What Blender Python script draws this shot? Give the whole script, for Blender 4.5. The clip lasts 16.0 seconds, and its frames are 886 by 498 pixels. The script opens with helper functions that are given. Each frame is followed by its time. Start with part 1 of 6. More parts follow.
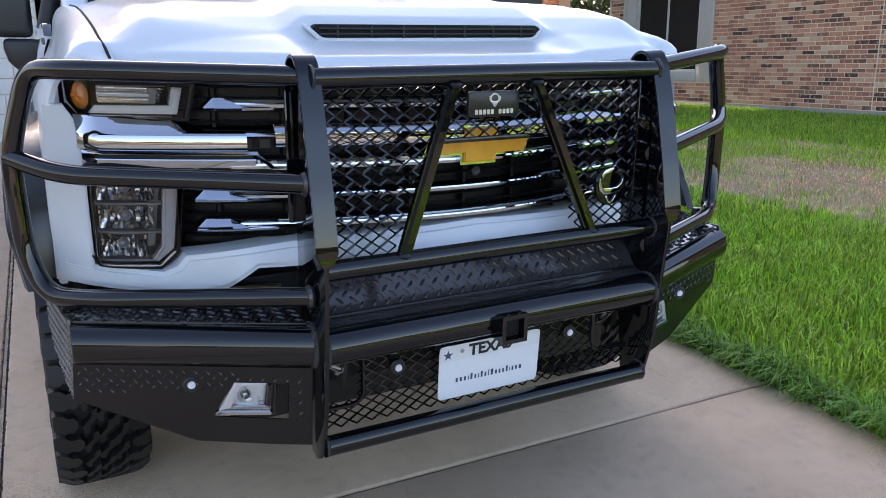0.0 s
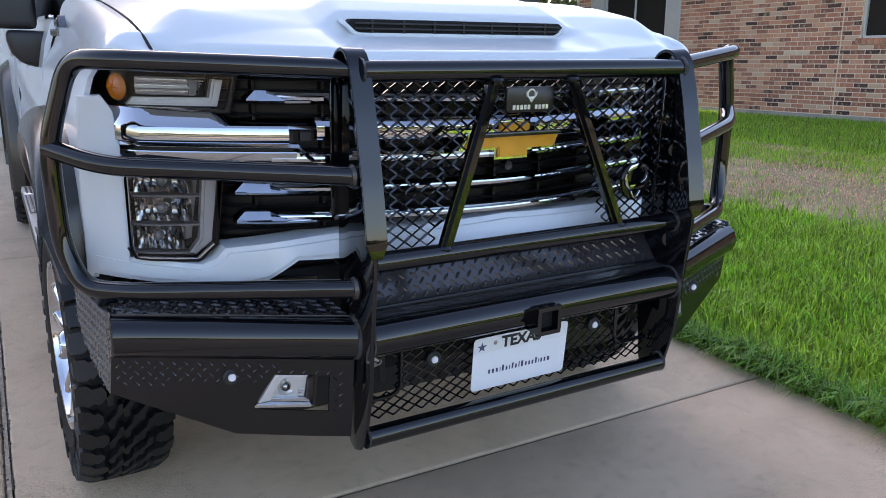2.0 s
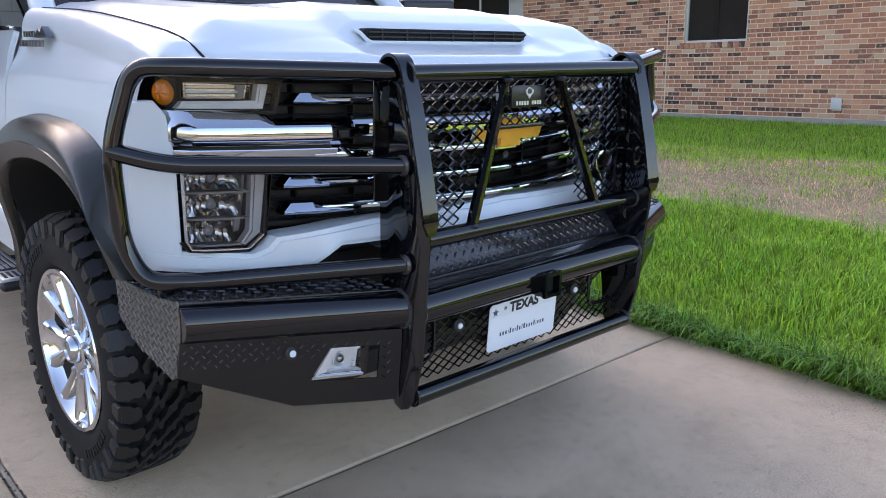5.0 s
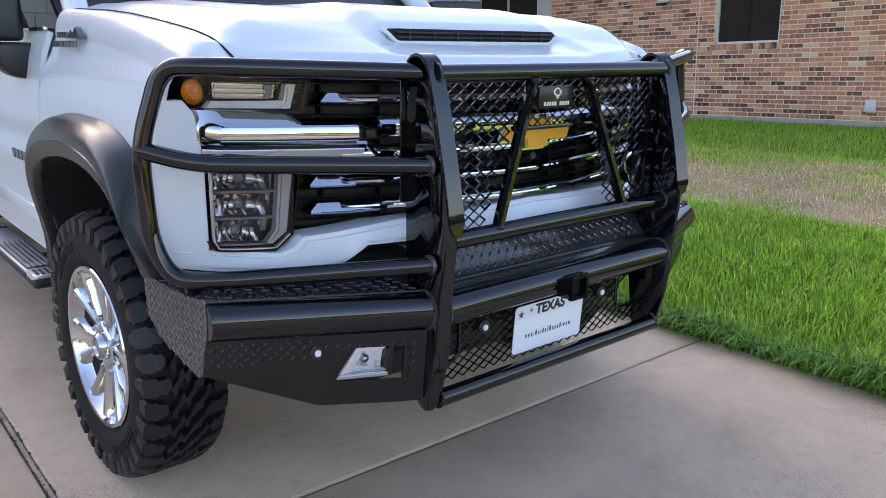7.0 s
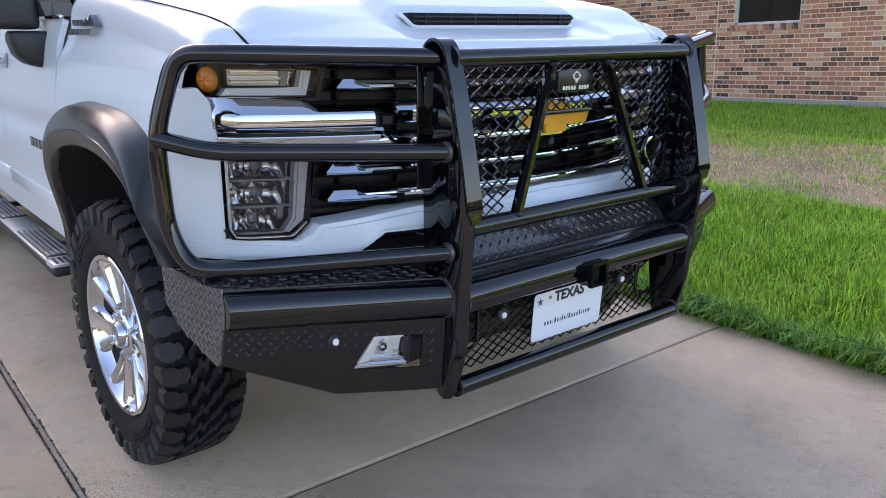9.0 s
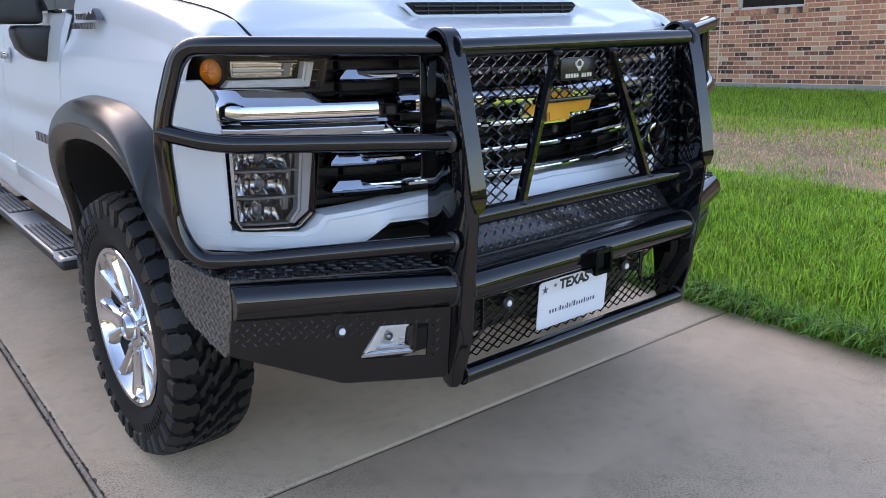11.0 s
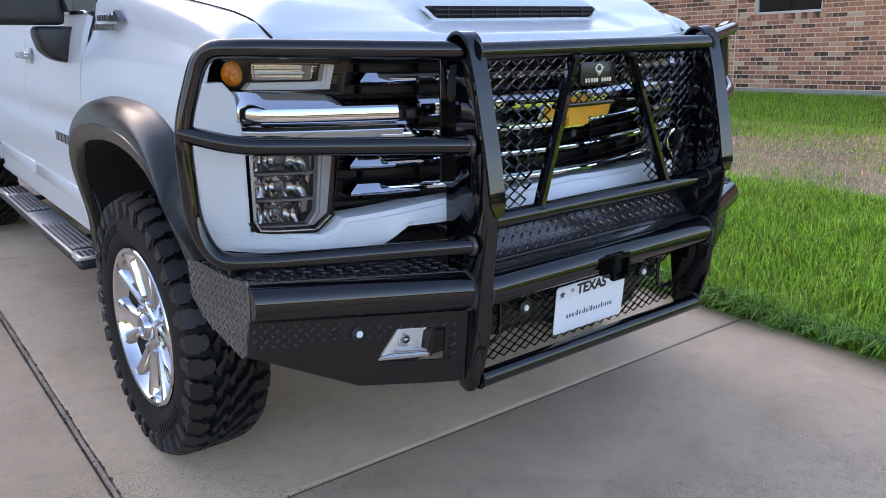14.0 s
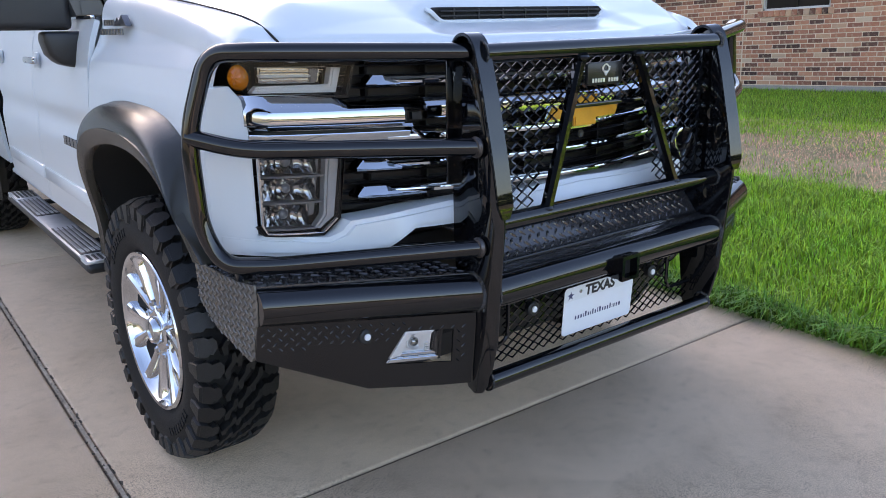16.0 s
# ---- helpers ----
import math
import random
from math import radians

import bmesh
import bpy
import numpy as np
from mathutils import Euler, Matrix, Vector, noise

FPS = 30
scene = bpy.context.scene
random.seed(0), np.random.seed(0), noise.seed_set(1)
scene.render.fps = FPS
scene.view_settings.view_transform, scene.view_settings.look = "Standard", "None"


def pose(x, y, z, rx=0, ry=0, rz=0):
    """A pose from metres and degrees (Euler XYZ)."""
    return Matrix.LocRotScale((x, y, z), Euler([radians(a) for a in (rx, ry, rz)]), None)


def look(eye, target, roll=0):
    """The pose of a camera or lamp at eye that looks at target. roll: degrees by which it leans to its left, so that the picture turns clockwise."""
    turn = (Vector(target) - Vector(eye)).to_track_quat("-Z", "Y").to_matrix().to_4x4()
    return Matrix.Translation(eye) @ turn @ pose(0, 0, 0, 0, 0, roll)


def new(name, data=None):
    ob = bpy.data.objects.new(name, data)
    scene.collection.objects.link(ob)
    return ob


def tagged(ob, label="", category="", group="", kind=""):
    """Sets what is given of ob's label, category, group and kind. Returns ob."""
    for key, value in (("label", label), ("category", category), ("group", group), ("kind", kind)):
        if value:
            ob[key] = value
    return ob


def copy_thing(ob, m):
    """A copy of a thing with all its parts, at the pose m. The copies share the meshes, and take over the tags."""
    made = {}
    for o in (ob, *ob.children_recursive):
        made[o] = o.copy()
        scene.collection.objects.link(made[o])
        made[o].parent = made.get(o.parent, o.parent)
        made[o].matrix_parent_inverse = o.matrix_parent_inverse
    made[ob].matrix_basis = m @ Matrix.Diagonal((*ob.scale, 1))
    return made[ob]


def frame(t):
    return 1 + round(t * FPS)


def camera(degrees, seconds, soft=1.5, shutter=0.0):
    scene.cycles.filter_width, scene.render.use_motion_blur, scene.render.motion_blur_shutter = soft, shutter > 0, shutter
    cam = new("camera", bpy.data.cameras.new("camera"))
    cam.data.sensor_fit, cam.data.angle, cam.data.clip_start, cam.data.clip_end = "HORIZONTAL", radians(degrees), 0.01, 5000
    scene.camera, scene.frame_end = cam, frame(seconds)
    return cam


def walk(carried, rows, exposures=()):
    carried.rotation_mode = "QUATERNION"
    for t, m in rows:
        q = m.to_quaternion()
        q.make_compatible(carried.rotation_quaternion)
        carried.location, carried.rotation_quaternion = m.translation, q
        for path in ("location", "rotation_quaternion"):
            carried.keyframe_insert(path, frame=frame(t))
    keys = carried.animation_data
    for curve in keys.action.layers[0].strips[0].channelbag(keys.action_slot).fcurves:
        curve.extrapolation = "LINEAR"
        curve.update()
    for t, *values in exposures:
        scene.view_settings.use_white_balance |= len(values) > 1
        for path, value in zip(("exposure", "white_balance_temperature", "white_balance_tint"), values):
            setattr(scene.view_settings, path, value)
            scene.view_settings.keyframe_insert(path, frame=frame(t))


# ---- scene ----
cam = camera(59.3, 16.0, soft=0.45)
PATH = [
    (0, (-0.996, -1.547, 1.405), (-0.106, 0.166, 0.882), 0.7),
    (0.5, (-1.002, -1.542, 1.405), (-0.115, 0.171, 0.88), 0.8),
    (1, (-1.041, -1.518, 1.401), (-0.149, 0.195, 0.879), 1.0),
    (1.5, (-1.098, -1.487, 1.405), (-0.178, 0.211, 0.884), 1.3),
    (2, (-1.175, -1.483, 1.389), (-0.197, 0.183, 0.87), 1.5),
    (2.5, (-1.327, -1.518, 1.381), (-0.264, 0.096, 0.865), 1.6),
    (3, (-1.469, -1.525, 1.381), (-0.318, 0.029, 0.874), 1.3),
    (3.5, (-1.637, -1.462, 1.37), (-0.368, 0.002, 0.874), 0.6),
    (4, (-1.72, -1.437, 1.374), (-0.405, -0.014, 0.876), 0.9),
    (6.5, (-1.727, -1.435, 1.372), (-0.463, 0.037, 0.887), 0.9),
    (7, (-1.72, -1.43, 1.37), (-0.467, 0.05, 0.881), 0.9),
    (7.5, (-1.721, -1.429, 1.376), (-0.478, 0.057, 0.88), 0.9),
    (8, (-1.717, -1.424, 1.379), (-0.485, 0.07, 0.878), 0.8),
    (8.5, (-1.711, -1.415, 1.373), (-0.492, 0.084, 0.859), 0.5),
    (9, (-1.708, -1.411, 1.371), (-0.494, 0.089, 0.844), 0.3),
    (11.5, (-1.714, -1.419, 1.374), (-0.519, 0.086, 0.818), -0.6),
    (12, (-1.715, -1.419, 1.376), (-0.526, 0.091, 0.82), -0.6),
    (12.5, (-1.722, -1.406, 1.375), (-0.531, 0.102, 0.82), -0.4),
    (13, (-1.723, -1.4, 1.374), (-0.538, 0.114, 0.824), -0.2),
    (13.5, (-1.725, -1.403, 1.372), (-0.544, 0.115, 0.824), -0.1),
    (14, (-1.726, -1.406, 1.375), (-0.549, 0.115, 0.829), -0.1),
    (14.5, (-1.728, -1.407, 1.379), (-0.558, 0.12, 0.831), -0.2),
    (15, (-1.728, -1.403, 1.38), (-0.561, 0.126, 0.832), -0.3),
    (15.5, (-1.727, -1.405, 1.378), (-0.564, 0.128, 0.833), -0.6),
    (16, (-1.721, -1.402, 1.38), (-0.56, 0.132, 0.833), -0.7),
]
EXPOSURES = [(0, 2.35, 7850, 24), (2, 2.35, 7850, 24), (4, 2.47, 7850, 24), (16, 2.5, 7850, 24)]
walk(cam, [(t, look(eye, target, roll)) for t, eye, target, roll in PATH], EXPOSURES)

# ---- world and light ----
world = bpy.data.worlds.new("sky")
scene.world = world
world.use_nodes = True
wn = world.node_tree
wn.nodes.clear()
sky = wn.nodes.new("ShaderNodeTexSky")
sky.sky_type = "NISHITA"
sky.sun_disc = False
# the low sun stands behind the garage, whose unseen roof and added side block are sized to keep the drive, the lawn and
# the wall in open shade
SUN_ELEV, SUN_TURN = 19.0, 0.0
sky.sun_elevation = radians(SUN_ELEV)
sky.sun_rotation = radians(SUN_TURN)
sky.air_density, sky.dust_density, sky.ozone_density = 1.0, 1.6, 3.0
bg = wn.nodes.new("ShaderNodeBackground")
bg.inputs[1].default_value = 0.12
wo = wn.nodes.new("ShaderNodeOutputWorld")
wn.links.new(sky.outputs[0], bg.inputs[0])
wn.links.new(bg.outputs[0], wo.inputs[0])
sun = new("sun", bpy.data.lights.new("sun", "SUN"))
sun.data.energy, sun.data.angle, sun.data.color = 2.0, radians(0.53), (1.0, 0.88, 0.72)
sd = Vector((math.sin(radians(SUN_TURN)) * math.cos(radians(SUN_ELEV)), math.cos(radians(SUN_TURN)) * math.cos(radians(SUN_ELEV)), math.sin(radians(SUN_ELEV))))
sun.matrix_world = look(sd * 60, (0, 0, 0))

# ---- materials ----
MATS = {}


def material(name, color, rough=0.5, metal=0.0, coat=0.0, var=0.0, scale=8.0, bump=0.0, bscale=60.0, rand=0.0, island=False, color2=None, spec=0.5, rvar=0.0, fine=0.0):
    """A surface with colour variation at two scales, relief and piece-to-piece change."""
    m = bpy.data.materials.new(name)
    m.use_nodes = True
    nt = m.node_tree
    b = nt.nodes["Principled BSDF"]
    b.inputs["Roughness"].default_value = rough
    b.inputs["Metallic"].default_value = metal
    b.inputs["Coat Weight"].default_value = coat
    b.inputs["Coat Roughness"].default_value = 0.03
    b.inputs["Specular IOR Level"].default_value = spec
    b.inputs["Base Color"].default_value = (*color, 1)
    tc = nt.nodes.new("ShaderNodeTexCoord")
    out = None
    if var or color2 or fine:
        n1 = nt.nodes.new("ShaderNodeTexNoise")
        n1.inputs["Scale"].default_value, n1.inputs["Detail"].default_value = scale, 6
        n1.inputs["Roughness"].default_value = 0.65
        nt.links.new(tc.outputs["Object"], n1.inputs["Vector"])
        ramp = nt.nodes.new("ShaderNodeMapRange")
        ramp.inputs[1].default_value, ramp.inputs[2].default_value = 0.3, 0.7
        nt.links.new(n1.outputs[0], ramp.inputs[0])
        mx = nt.nodes.new("ShaderNodeMix")
        mx.data_type = "RGBA"
        c2 = color2 or tuple(max(0, c * (1 - var)) for c in color)
        mx.inputs[6].default_value, mx.inputs[7].default_value = (*color, 1), (*c2, 1)
        nt.links.new(ramp.outputs[0], mx.inputs[0])
        out = mx.outputs[2]
        if fine:
            n2 = nt.nodes.new("ShaderNodeTexNoise")
            n2.inputs["Scale"].default_value, n2.inputs["Detail"].default_value = bscale, 4
            nt.links.new(tc.outputs["Object"], n2.inputs["Vector"])
            r2 = nt.nodes.new("ShaderNodeMapRange")
            r2.inputs[1].default_value, r2.inputs[2].default_value = 0.3, 0.7
            r2.inputs[3].default_value, r2.inputs[4].default_value = 1 - fine, 1 + fine
            nt.links.new(n2.outputs[0], r2.inputs[0])
            hs = nt.nodes.new("ShaderNodeHueSaturation")
            nt.links.new(out, hs.inputs["Color"])
            nt.links.new(r2.outputs[0], hs.inputs["Value"])
            out = hs.outputs[0]
        if rvar:
            rr = nt.nodes.new("ShaderNodeMapRange")
            rr.inputs[3].default_value, rr.inputs[4].default_value = max(0, rough - rvar), rough + rvar
            nt.links.new(ramp.outputs[0], rr.inputs[0])
            nt.links.new(rr.outputs[0], b.inputs["Roughness"])
    if rand:
        if island:
            g = nt.nodes.new("ShaderNodeNewGeometry")
            r = g.outputs["Random Per Island"]
        else:
            g = nt.nodes.new("ShaderNodeObjectInfo")
            r = g.outputs["Random"]
        mr = nt.nodes.new("ShaderNodeMapRange")
        mr.inputs[3].default_value, mr.inputs[4].default_value = 1 - rand, 1 + rand
        nt.links.new(r, mr.inputs[0])
        hs = nt.nodes.new("ShaderNodeHueSaturation")
        hs.inputs["Color"].default_value = (*color, 1)
        if out:
            nt.links.new(out, hs.inputs["Color"])
        nt.links.new(mr.outputs[0], hs.inputs["Value"])
        out = hs.outputs[0]
    if out:
        nt.links.new(out, b.inputs["Base Color"])
    if bump:
        n3 = nt.nodes.new("ShaderNodeTexNoise")
        n3.inputs["Scale"].default_value, n3.inputs["Detail"].default_value = bscale, 5
        nt.links.new(tc.outputs["Object"], n3.inputs["Vector"])
        bp = nt.nodes.new("ShaderNodeBump")
        bp.inputs["Strength"].default_value, bp.inputs["Distance"].default_value = bump, 0.01
        nt.links.new(n3.outputs[0], bp.inputs["Height"])
        nt.links.new(bp.outputs[0], b.inputs["Normal"])
    MATS[name] = m
    return m


WHITE = material("white_paint", (0.625, 0.663, 0.685), 0.28, coat=0.5, spec=0.35, var=0.03, scale=2)
GLOSS = material("black_powder_coat", (0.003, 0.0033, 0.0045), 0.03, spec=0.62, coat=0.0, bump=0.006, bscale=40, var=0.3, scale=5, rvar=0.02)
SATIN = material("satin_black_plastic", (0.013, 0.013, 0.0135), 0.42, var=0.25, scale=6, bump=0.05, bscale=300)
PLASTIC = material("black_plastic", (0.012, 0.012, 0.013), 0.5, var=0.3, scale=9, bump=0.08, bscale=400)
FLAREM = material("flare_plastic", (0.030, 0.028, 0.023), 0.27, spec=0.55, var=0.2, scale=4, bump=0.03, bscale=500)
GRILLE = material("grille_black", (0.008, 0.0075, 0.008), 0.3, spec=0.22, var=0.3, scale=10)
CHROME = material("chrome", (0.53, 0.56, 0.59), 0.05, metal=1.0, var=0.05, scale=3)
ALLOY = material("polished_alloy", (0.66, 0.67, 0.69), 0.08, metal=1.0, var=0.08, scale=4)
GOLD = material("gold_enamel", (0.80, 0.37, 0.03), 0.38, metal=0.0, var=0.15, scale=30, bump=0.1, bscale=300)
AMBER = material("amber_lens", (1.0, 0.27, 0.012), 0.2, var=0.25, scale=40, coat=0.5, bump=0.4, bscale=90)
# carcass darker than the tread blocks: groove shade is put in the colour
RUBBER = material("tyre_rubber", (0.005, 0.005, 0.0052), 0.72, spec=0.35, var=0.3, scale=14, bump=0.15, bscale=200, fine=0.25)
BEAD = material("painted_weld", (0.03, 0.03, 0.032), 0.22, spec=0.9, var=0.5, scale=60, bump=1.0, bscale=260)
# same rubber, lighter, so the block tops stand out from the darkened grooves
TREADR = material("tread_rubber", (0.009, 0.009, 0.0092), 0.5, spec=0.45, var=0.35, scale=18, bump=0.15, bscale=200, fine=0.25)
WELD = material("weld_steel", (0.12, 0.11, 0.11), 0.35, metal=0.8, var=0.6, scale=120)
GREY = material("lamp_grey", (0.16, 0.16, 0.165), 0.3, metal=0.3, var=0.2, scale=20)
LIGHTBAR = material("light_guide", (0.60, 0.61, 0.61), 0.3, var=0.08, scale=20, coat=0.6)
GUIDE = material("dim_light_guide", (0.32, 0.32, 0.33), 0.25, var=0.12, scale=20, coat=0.5)
SENSOR = material("sensor_white", (0.75, 0.76, 0.80), 0.4, var=0.05, scale=80)
PLATEW = material("plate_white", (0.74, 0.76, 0.80), 0.4, var=0.04, scale=14)
INK = material("ink_black", (0.012, 0.012, 0.016), 0.5, var=0.1, scale=50)
INKB = material("ink_navy", (0.05, 0.06, 0.13), 0.5, var=0.1, scale=50)
TAG = material("logo_plate", (0.012, 0.012, 0.013), 0.3, metal=0.0, var=0.2, scale=30)
SILVER = material("logo_silver", (0.66, 0.66, 0.66), 0.3, metal=0.6, var=0.1, scale=30)
BADGE = material("badge_chrome", (0.20, 0.20, 0.21), 0.22, metal=0.8, var=0.3, scale=40)
STEPALLOY = material("brushed_alloy", (0.62, 0.62, 0.63), 0.32, metal=0.6, var=0.15, scale=20)
STEPGREY = material("step_grey", (0.34, 0.33, 0.33), 0.4, metal=0.3, var=0.25, scale=20)
SKIRT = material("black_plate_coat", (0.005, 0.005, 0.0055), 0.26, spec=0.5, var=0.3, scale=5, bump=0.02, bscale=60)
# base raised above the black coat to paint in part of its reflections
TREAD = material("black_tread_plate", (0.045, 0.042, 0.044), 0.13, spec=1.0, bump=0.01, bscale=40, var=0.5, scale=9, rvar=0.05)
# brown-grey base holds light dust and the reflected brightness of the black plate
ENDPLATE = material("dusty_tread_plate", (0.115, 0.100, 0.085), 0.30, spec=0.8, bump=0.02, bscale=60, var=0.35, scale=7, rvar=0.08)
FIBRE = material("joint_fibre", (0.50, 0.39, 0.29), 0.95, var=0.5, scale=14, bump=0.6, bscale=80, fine=0.3)
FOG = material("fog_silver", (0.78, 0.78, 0.78), 0.22, metal=0.45, var=0.1, scale=60)
LAMPMIR = material("lamp_reflector", (0.46, 0.455, 0.45), 0.12, metal=1.0, var=0.2, scale=30)
# near-black: linings, and plates that paint the shade of hollows
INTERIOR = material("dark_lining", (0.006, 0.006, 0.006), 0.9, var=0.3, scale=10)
CURB = material("foundation_concrete", (0.36, 0.33, 0.29), 0.9, var=0.25, scale=4, bump=0.3, bscale=60, fine=0.1)
SOIL = material("lawn_soil", (0.36, 0.275, 0.15), 0.95, color2=(0.16, 0.15, 0.062), scale=1.4, bump=0.6, bscale=40, fine=0.3)
MORTAR = material("mortar", (0.86, 0.67, 0.50), 0.95, var=0.2, scale=3, bump=0.3, bscale=120, fine=0.1)
TRIM = material("house_trim", (0.55, 0.51, 0.45), 0.6, var=0.08, scale=4, bump=0.05, bscale=100)
FRAMEW = material("window_frame_white", (0.62, 0.61, 0.58), 0.5, var=0.06, scale=6)
SCREEN = material("solar_screen", (0.034, 0.027, 0.022), 0.9, spec=0.15, var=0.2, scale=3, bump=0.2, bscale=700)
STONEW = material("white_stone", (0.68, 0.66, 0.62), 0.85, var=0.10, scale=5, bump=0.4, bscale=50, rand=0.06)
BOARD = material("porch_wood", (0.34, 0.22, 0.12), 0.8, var=0.35, scale=9, bump=0.3, bscale=60)
ROOF = material("roof_shingle", (0.10, 0.085, 0.075), 0.9, var=0.3, scale=20, bump=0.5, bscale=60)
ASPHALT = material("asphalt", (0.055, 0.053, 0.05), 0.9, var=0.2, scale=6, bump=0.4, bscale=120, fine=0.2)
BARK = material("bark", (0.10, 0.075, 0.055), 0.9, var=0.4, scale=14, bump=0.7, bscale=40)
LEAF = material("leaf", (0.035, 0.06, 0.018), 0.6, rand=0.45, island=True, color2=(0.055, 0.085, 0.022), scale=0.9)
def brick_material(name, island):
    """Fired clay in many tones, from nearly black to tan, a tone to each brick."""
    m = material(name, (0.3, 0.16, 0.11), 0.88, bump=0.5, bscale=70)
    nt = m.node_tree
    b = nt.nodes["Principled BSDF"]
    g = nt.nodes.new("ShaderNodeNewGeometry" if island else "ShaderNodeObjectInfo")
    rp = nt.nodes.new("ShaderNodeValToRGB")
    stops = ((0.0, (0.065, 0.034, 0.028)), (0.10, (0.15, 0.068, 0.048)), (0.27, (0.37, 0.142, 0.088)), (0.55, (0.52, 0.205, 0.122)), (0.82, (0.64, 0.29, 0.172)), (0.95, (0.60, 0.37, 0.24)), (1.0, (0.68, 0.50, 0.36)))
    while len(rp.color_ramp.elements) < len(stops):
        rp.color_ramp.elements.new(0.5)
    for e, (t, c) in zip(rp.color_ramp.elements, stops):
        e.position, e.color = t, (*c, 1)
    nt.links.new(g.outputs["Random Per Island" if island else "Random"], rp.inputs[0])
    tc = nt.nodes.new("ShaderNodeTexCoord")
    n = nt.nodes.new("ShaderNodeTexNoise")
    n.inputs["Scale"].default_value, n.inputs["Detail"].default_value = 16, 6
    nt.links.new(tc.outputs["Object"], n.inputs["Vector"])
    r = nt.nodes.new("ShaderNodeMapRange")
    r.inputs[1].default_value, r.inputs[2].default_value = 0.53, 0.70
    r.inputs[4].default_value = 0.6
    nt.links.new(n.outputs[0], r.inputs[0])
    mx = nt.nodes.new("ShaderNodeMix")
    mx.data_type = "RGBA"
    mx.inputs[7].default_value = (0.62, 0.44, 0.30, 1)
    nt.links.new(rp.outputs[0], mx.inputs[6])
    nt.links.new(r.outputs[0], mx.inputs[0])
    nt.links.new(mx.outputs[2], b.inputs["Base Color"])
    return m


BRICKM = brick_material("brick", False)
BRICKJ = brick_material("brick_far", True)


def grass_material(name, color, hue=0.035, rand=0.5):
    """Blades that differ in brightness and hue, with wider patches over the lawn."""
    m = material(name, color, 0.45, rand=rand, island=True, color2=tuple(c * k for c, k in zip(color, (1.15, 0.86, 1.3))), scale=1.6, spec=0.35)
    nt = m.node_tree
    b = nt.nodes["Principled BSDF"]
    old = b.inputs["Base Color"].links[0].from_socket
    g = nt.nodes.new("ShaderNodeNewGeometry")
    w = nt.nodes.new("ShaderNodeTexWhiteNoise")
    w.noise_dimensions = "1D"
    nt.links.new(g.outputs["Random Per Island"], w.inputs["W"])
    r = nt.nodes.new("ShaderNodeMapRange")
    r.inputs[3].default_value, r.inputs[4].default_value = 0.5 - hue, 0.5 + hue * 0.6
    nt.links.new(w.outputs[0], r.inputs[0])
    h = nt.nodes.new("ShaderNodeHueSaturation")
    nt.links.new(old, h.inputs["Color"])
    nt.links.new(r.outputs[0], h.inputs["Hue"])
    nt.links.new(h.outputs[0], b.inputs["Base Color"])
    tr = nt.nodes.new("ShaderNodeBsdfTranslucent")
    nt.links.new(h.outputs[0], tr.inputs[0])
    mx = nt.nodes.new("ShaderNodeMixShader")
    mx.inputs[0].default_value = 0.35
    nt.links.new(b.outputs[0], mx.inputs[1])
    nt.links.new(tr.outputs[0], mx.inputs[2])
    nt.links.new(mx.outputs[0], nt.nodes["Material Output"].inputs[0])
    return m


GRASS = grass_material("grass_blade", (0.25, 0.52, 0.040), 0.03, 0.62)
DRYGRASS = grass_material("dry_grass", (0.74, 0.52, 0.28), 0.02, 0.6)


def glass_material(name, tint, rough=0.0):
    m = bpy.data.materials.new(name)
    m.use_nodes = True
    nt = m.node_tree
    nt.nodes.remove(nt.nodes["Principled BSDF"])
    gl = nt.nodes.new("ShaderNodeBsdfGlossy")
    gl.inputs["Roughness"].default_value = 0.02 + rough
    tr = nt.nodes.new("ShaderNodeBsdfTransparent")
    tr.inputs[0].default_value = (*tint, 1)
    fr = nt.nodes.new("ShaderNodeFresnel")
    fr.inputs[0].default_value = 1.45
    mx = nt.nodes.new("ShaderNodeMixShader")
    nt.links.new(fr.outputs[0], mx.inputs[0])
    nt.links.new(tr.outputs[0], mx.inputs[1])
    nt.links.new(gl.outputs[0], mx.inputs[2])
    nt.links.new(mx.outputs[0], nt.nodes["Material Output"].inputs[0])
    return m


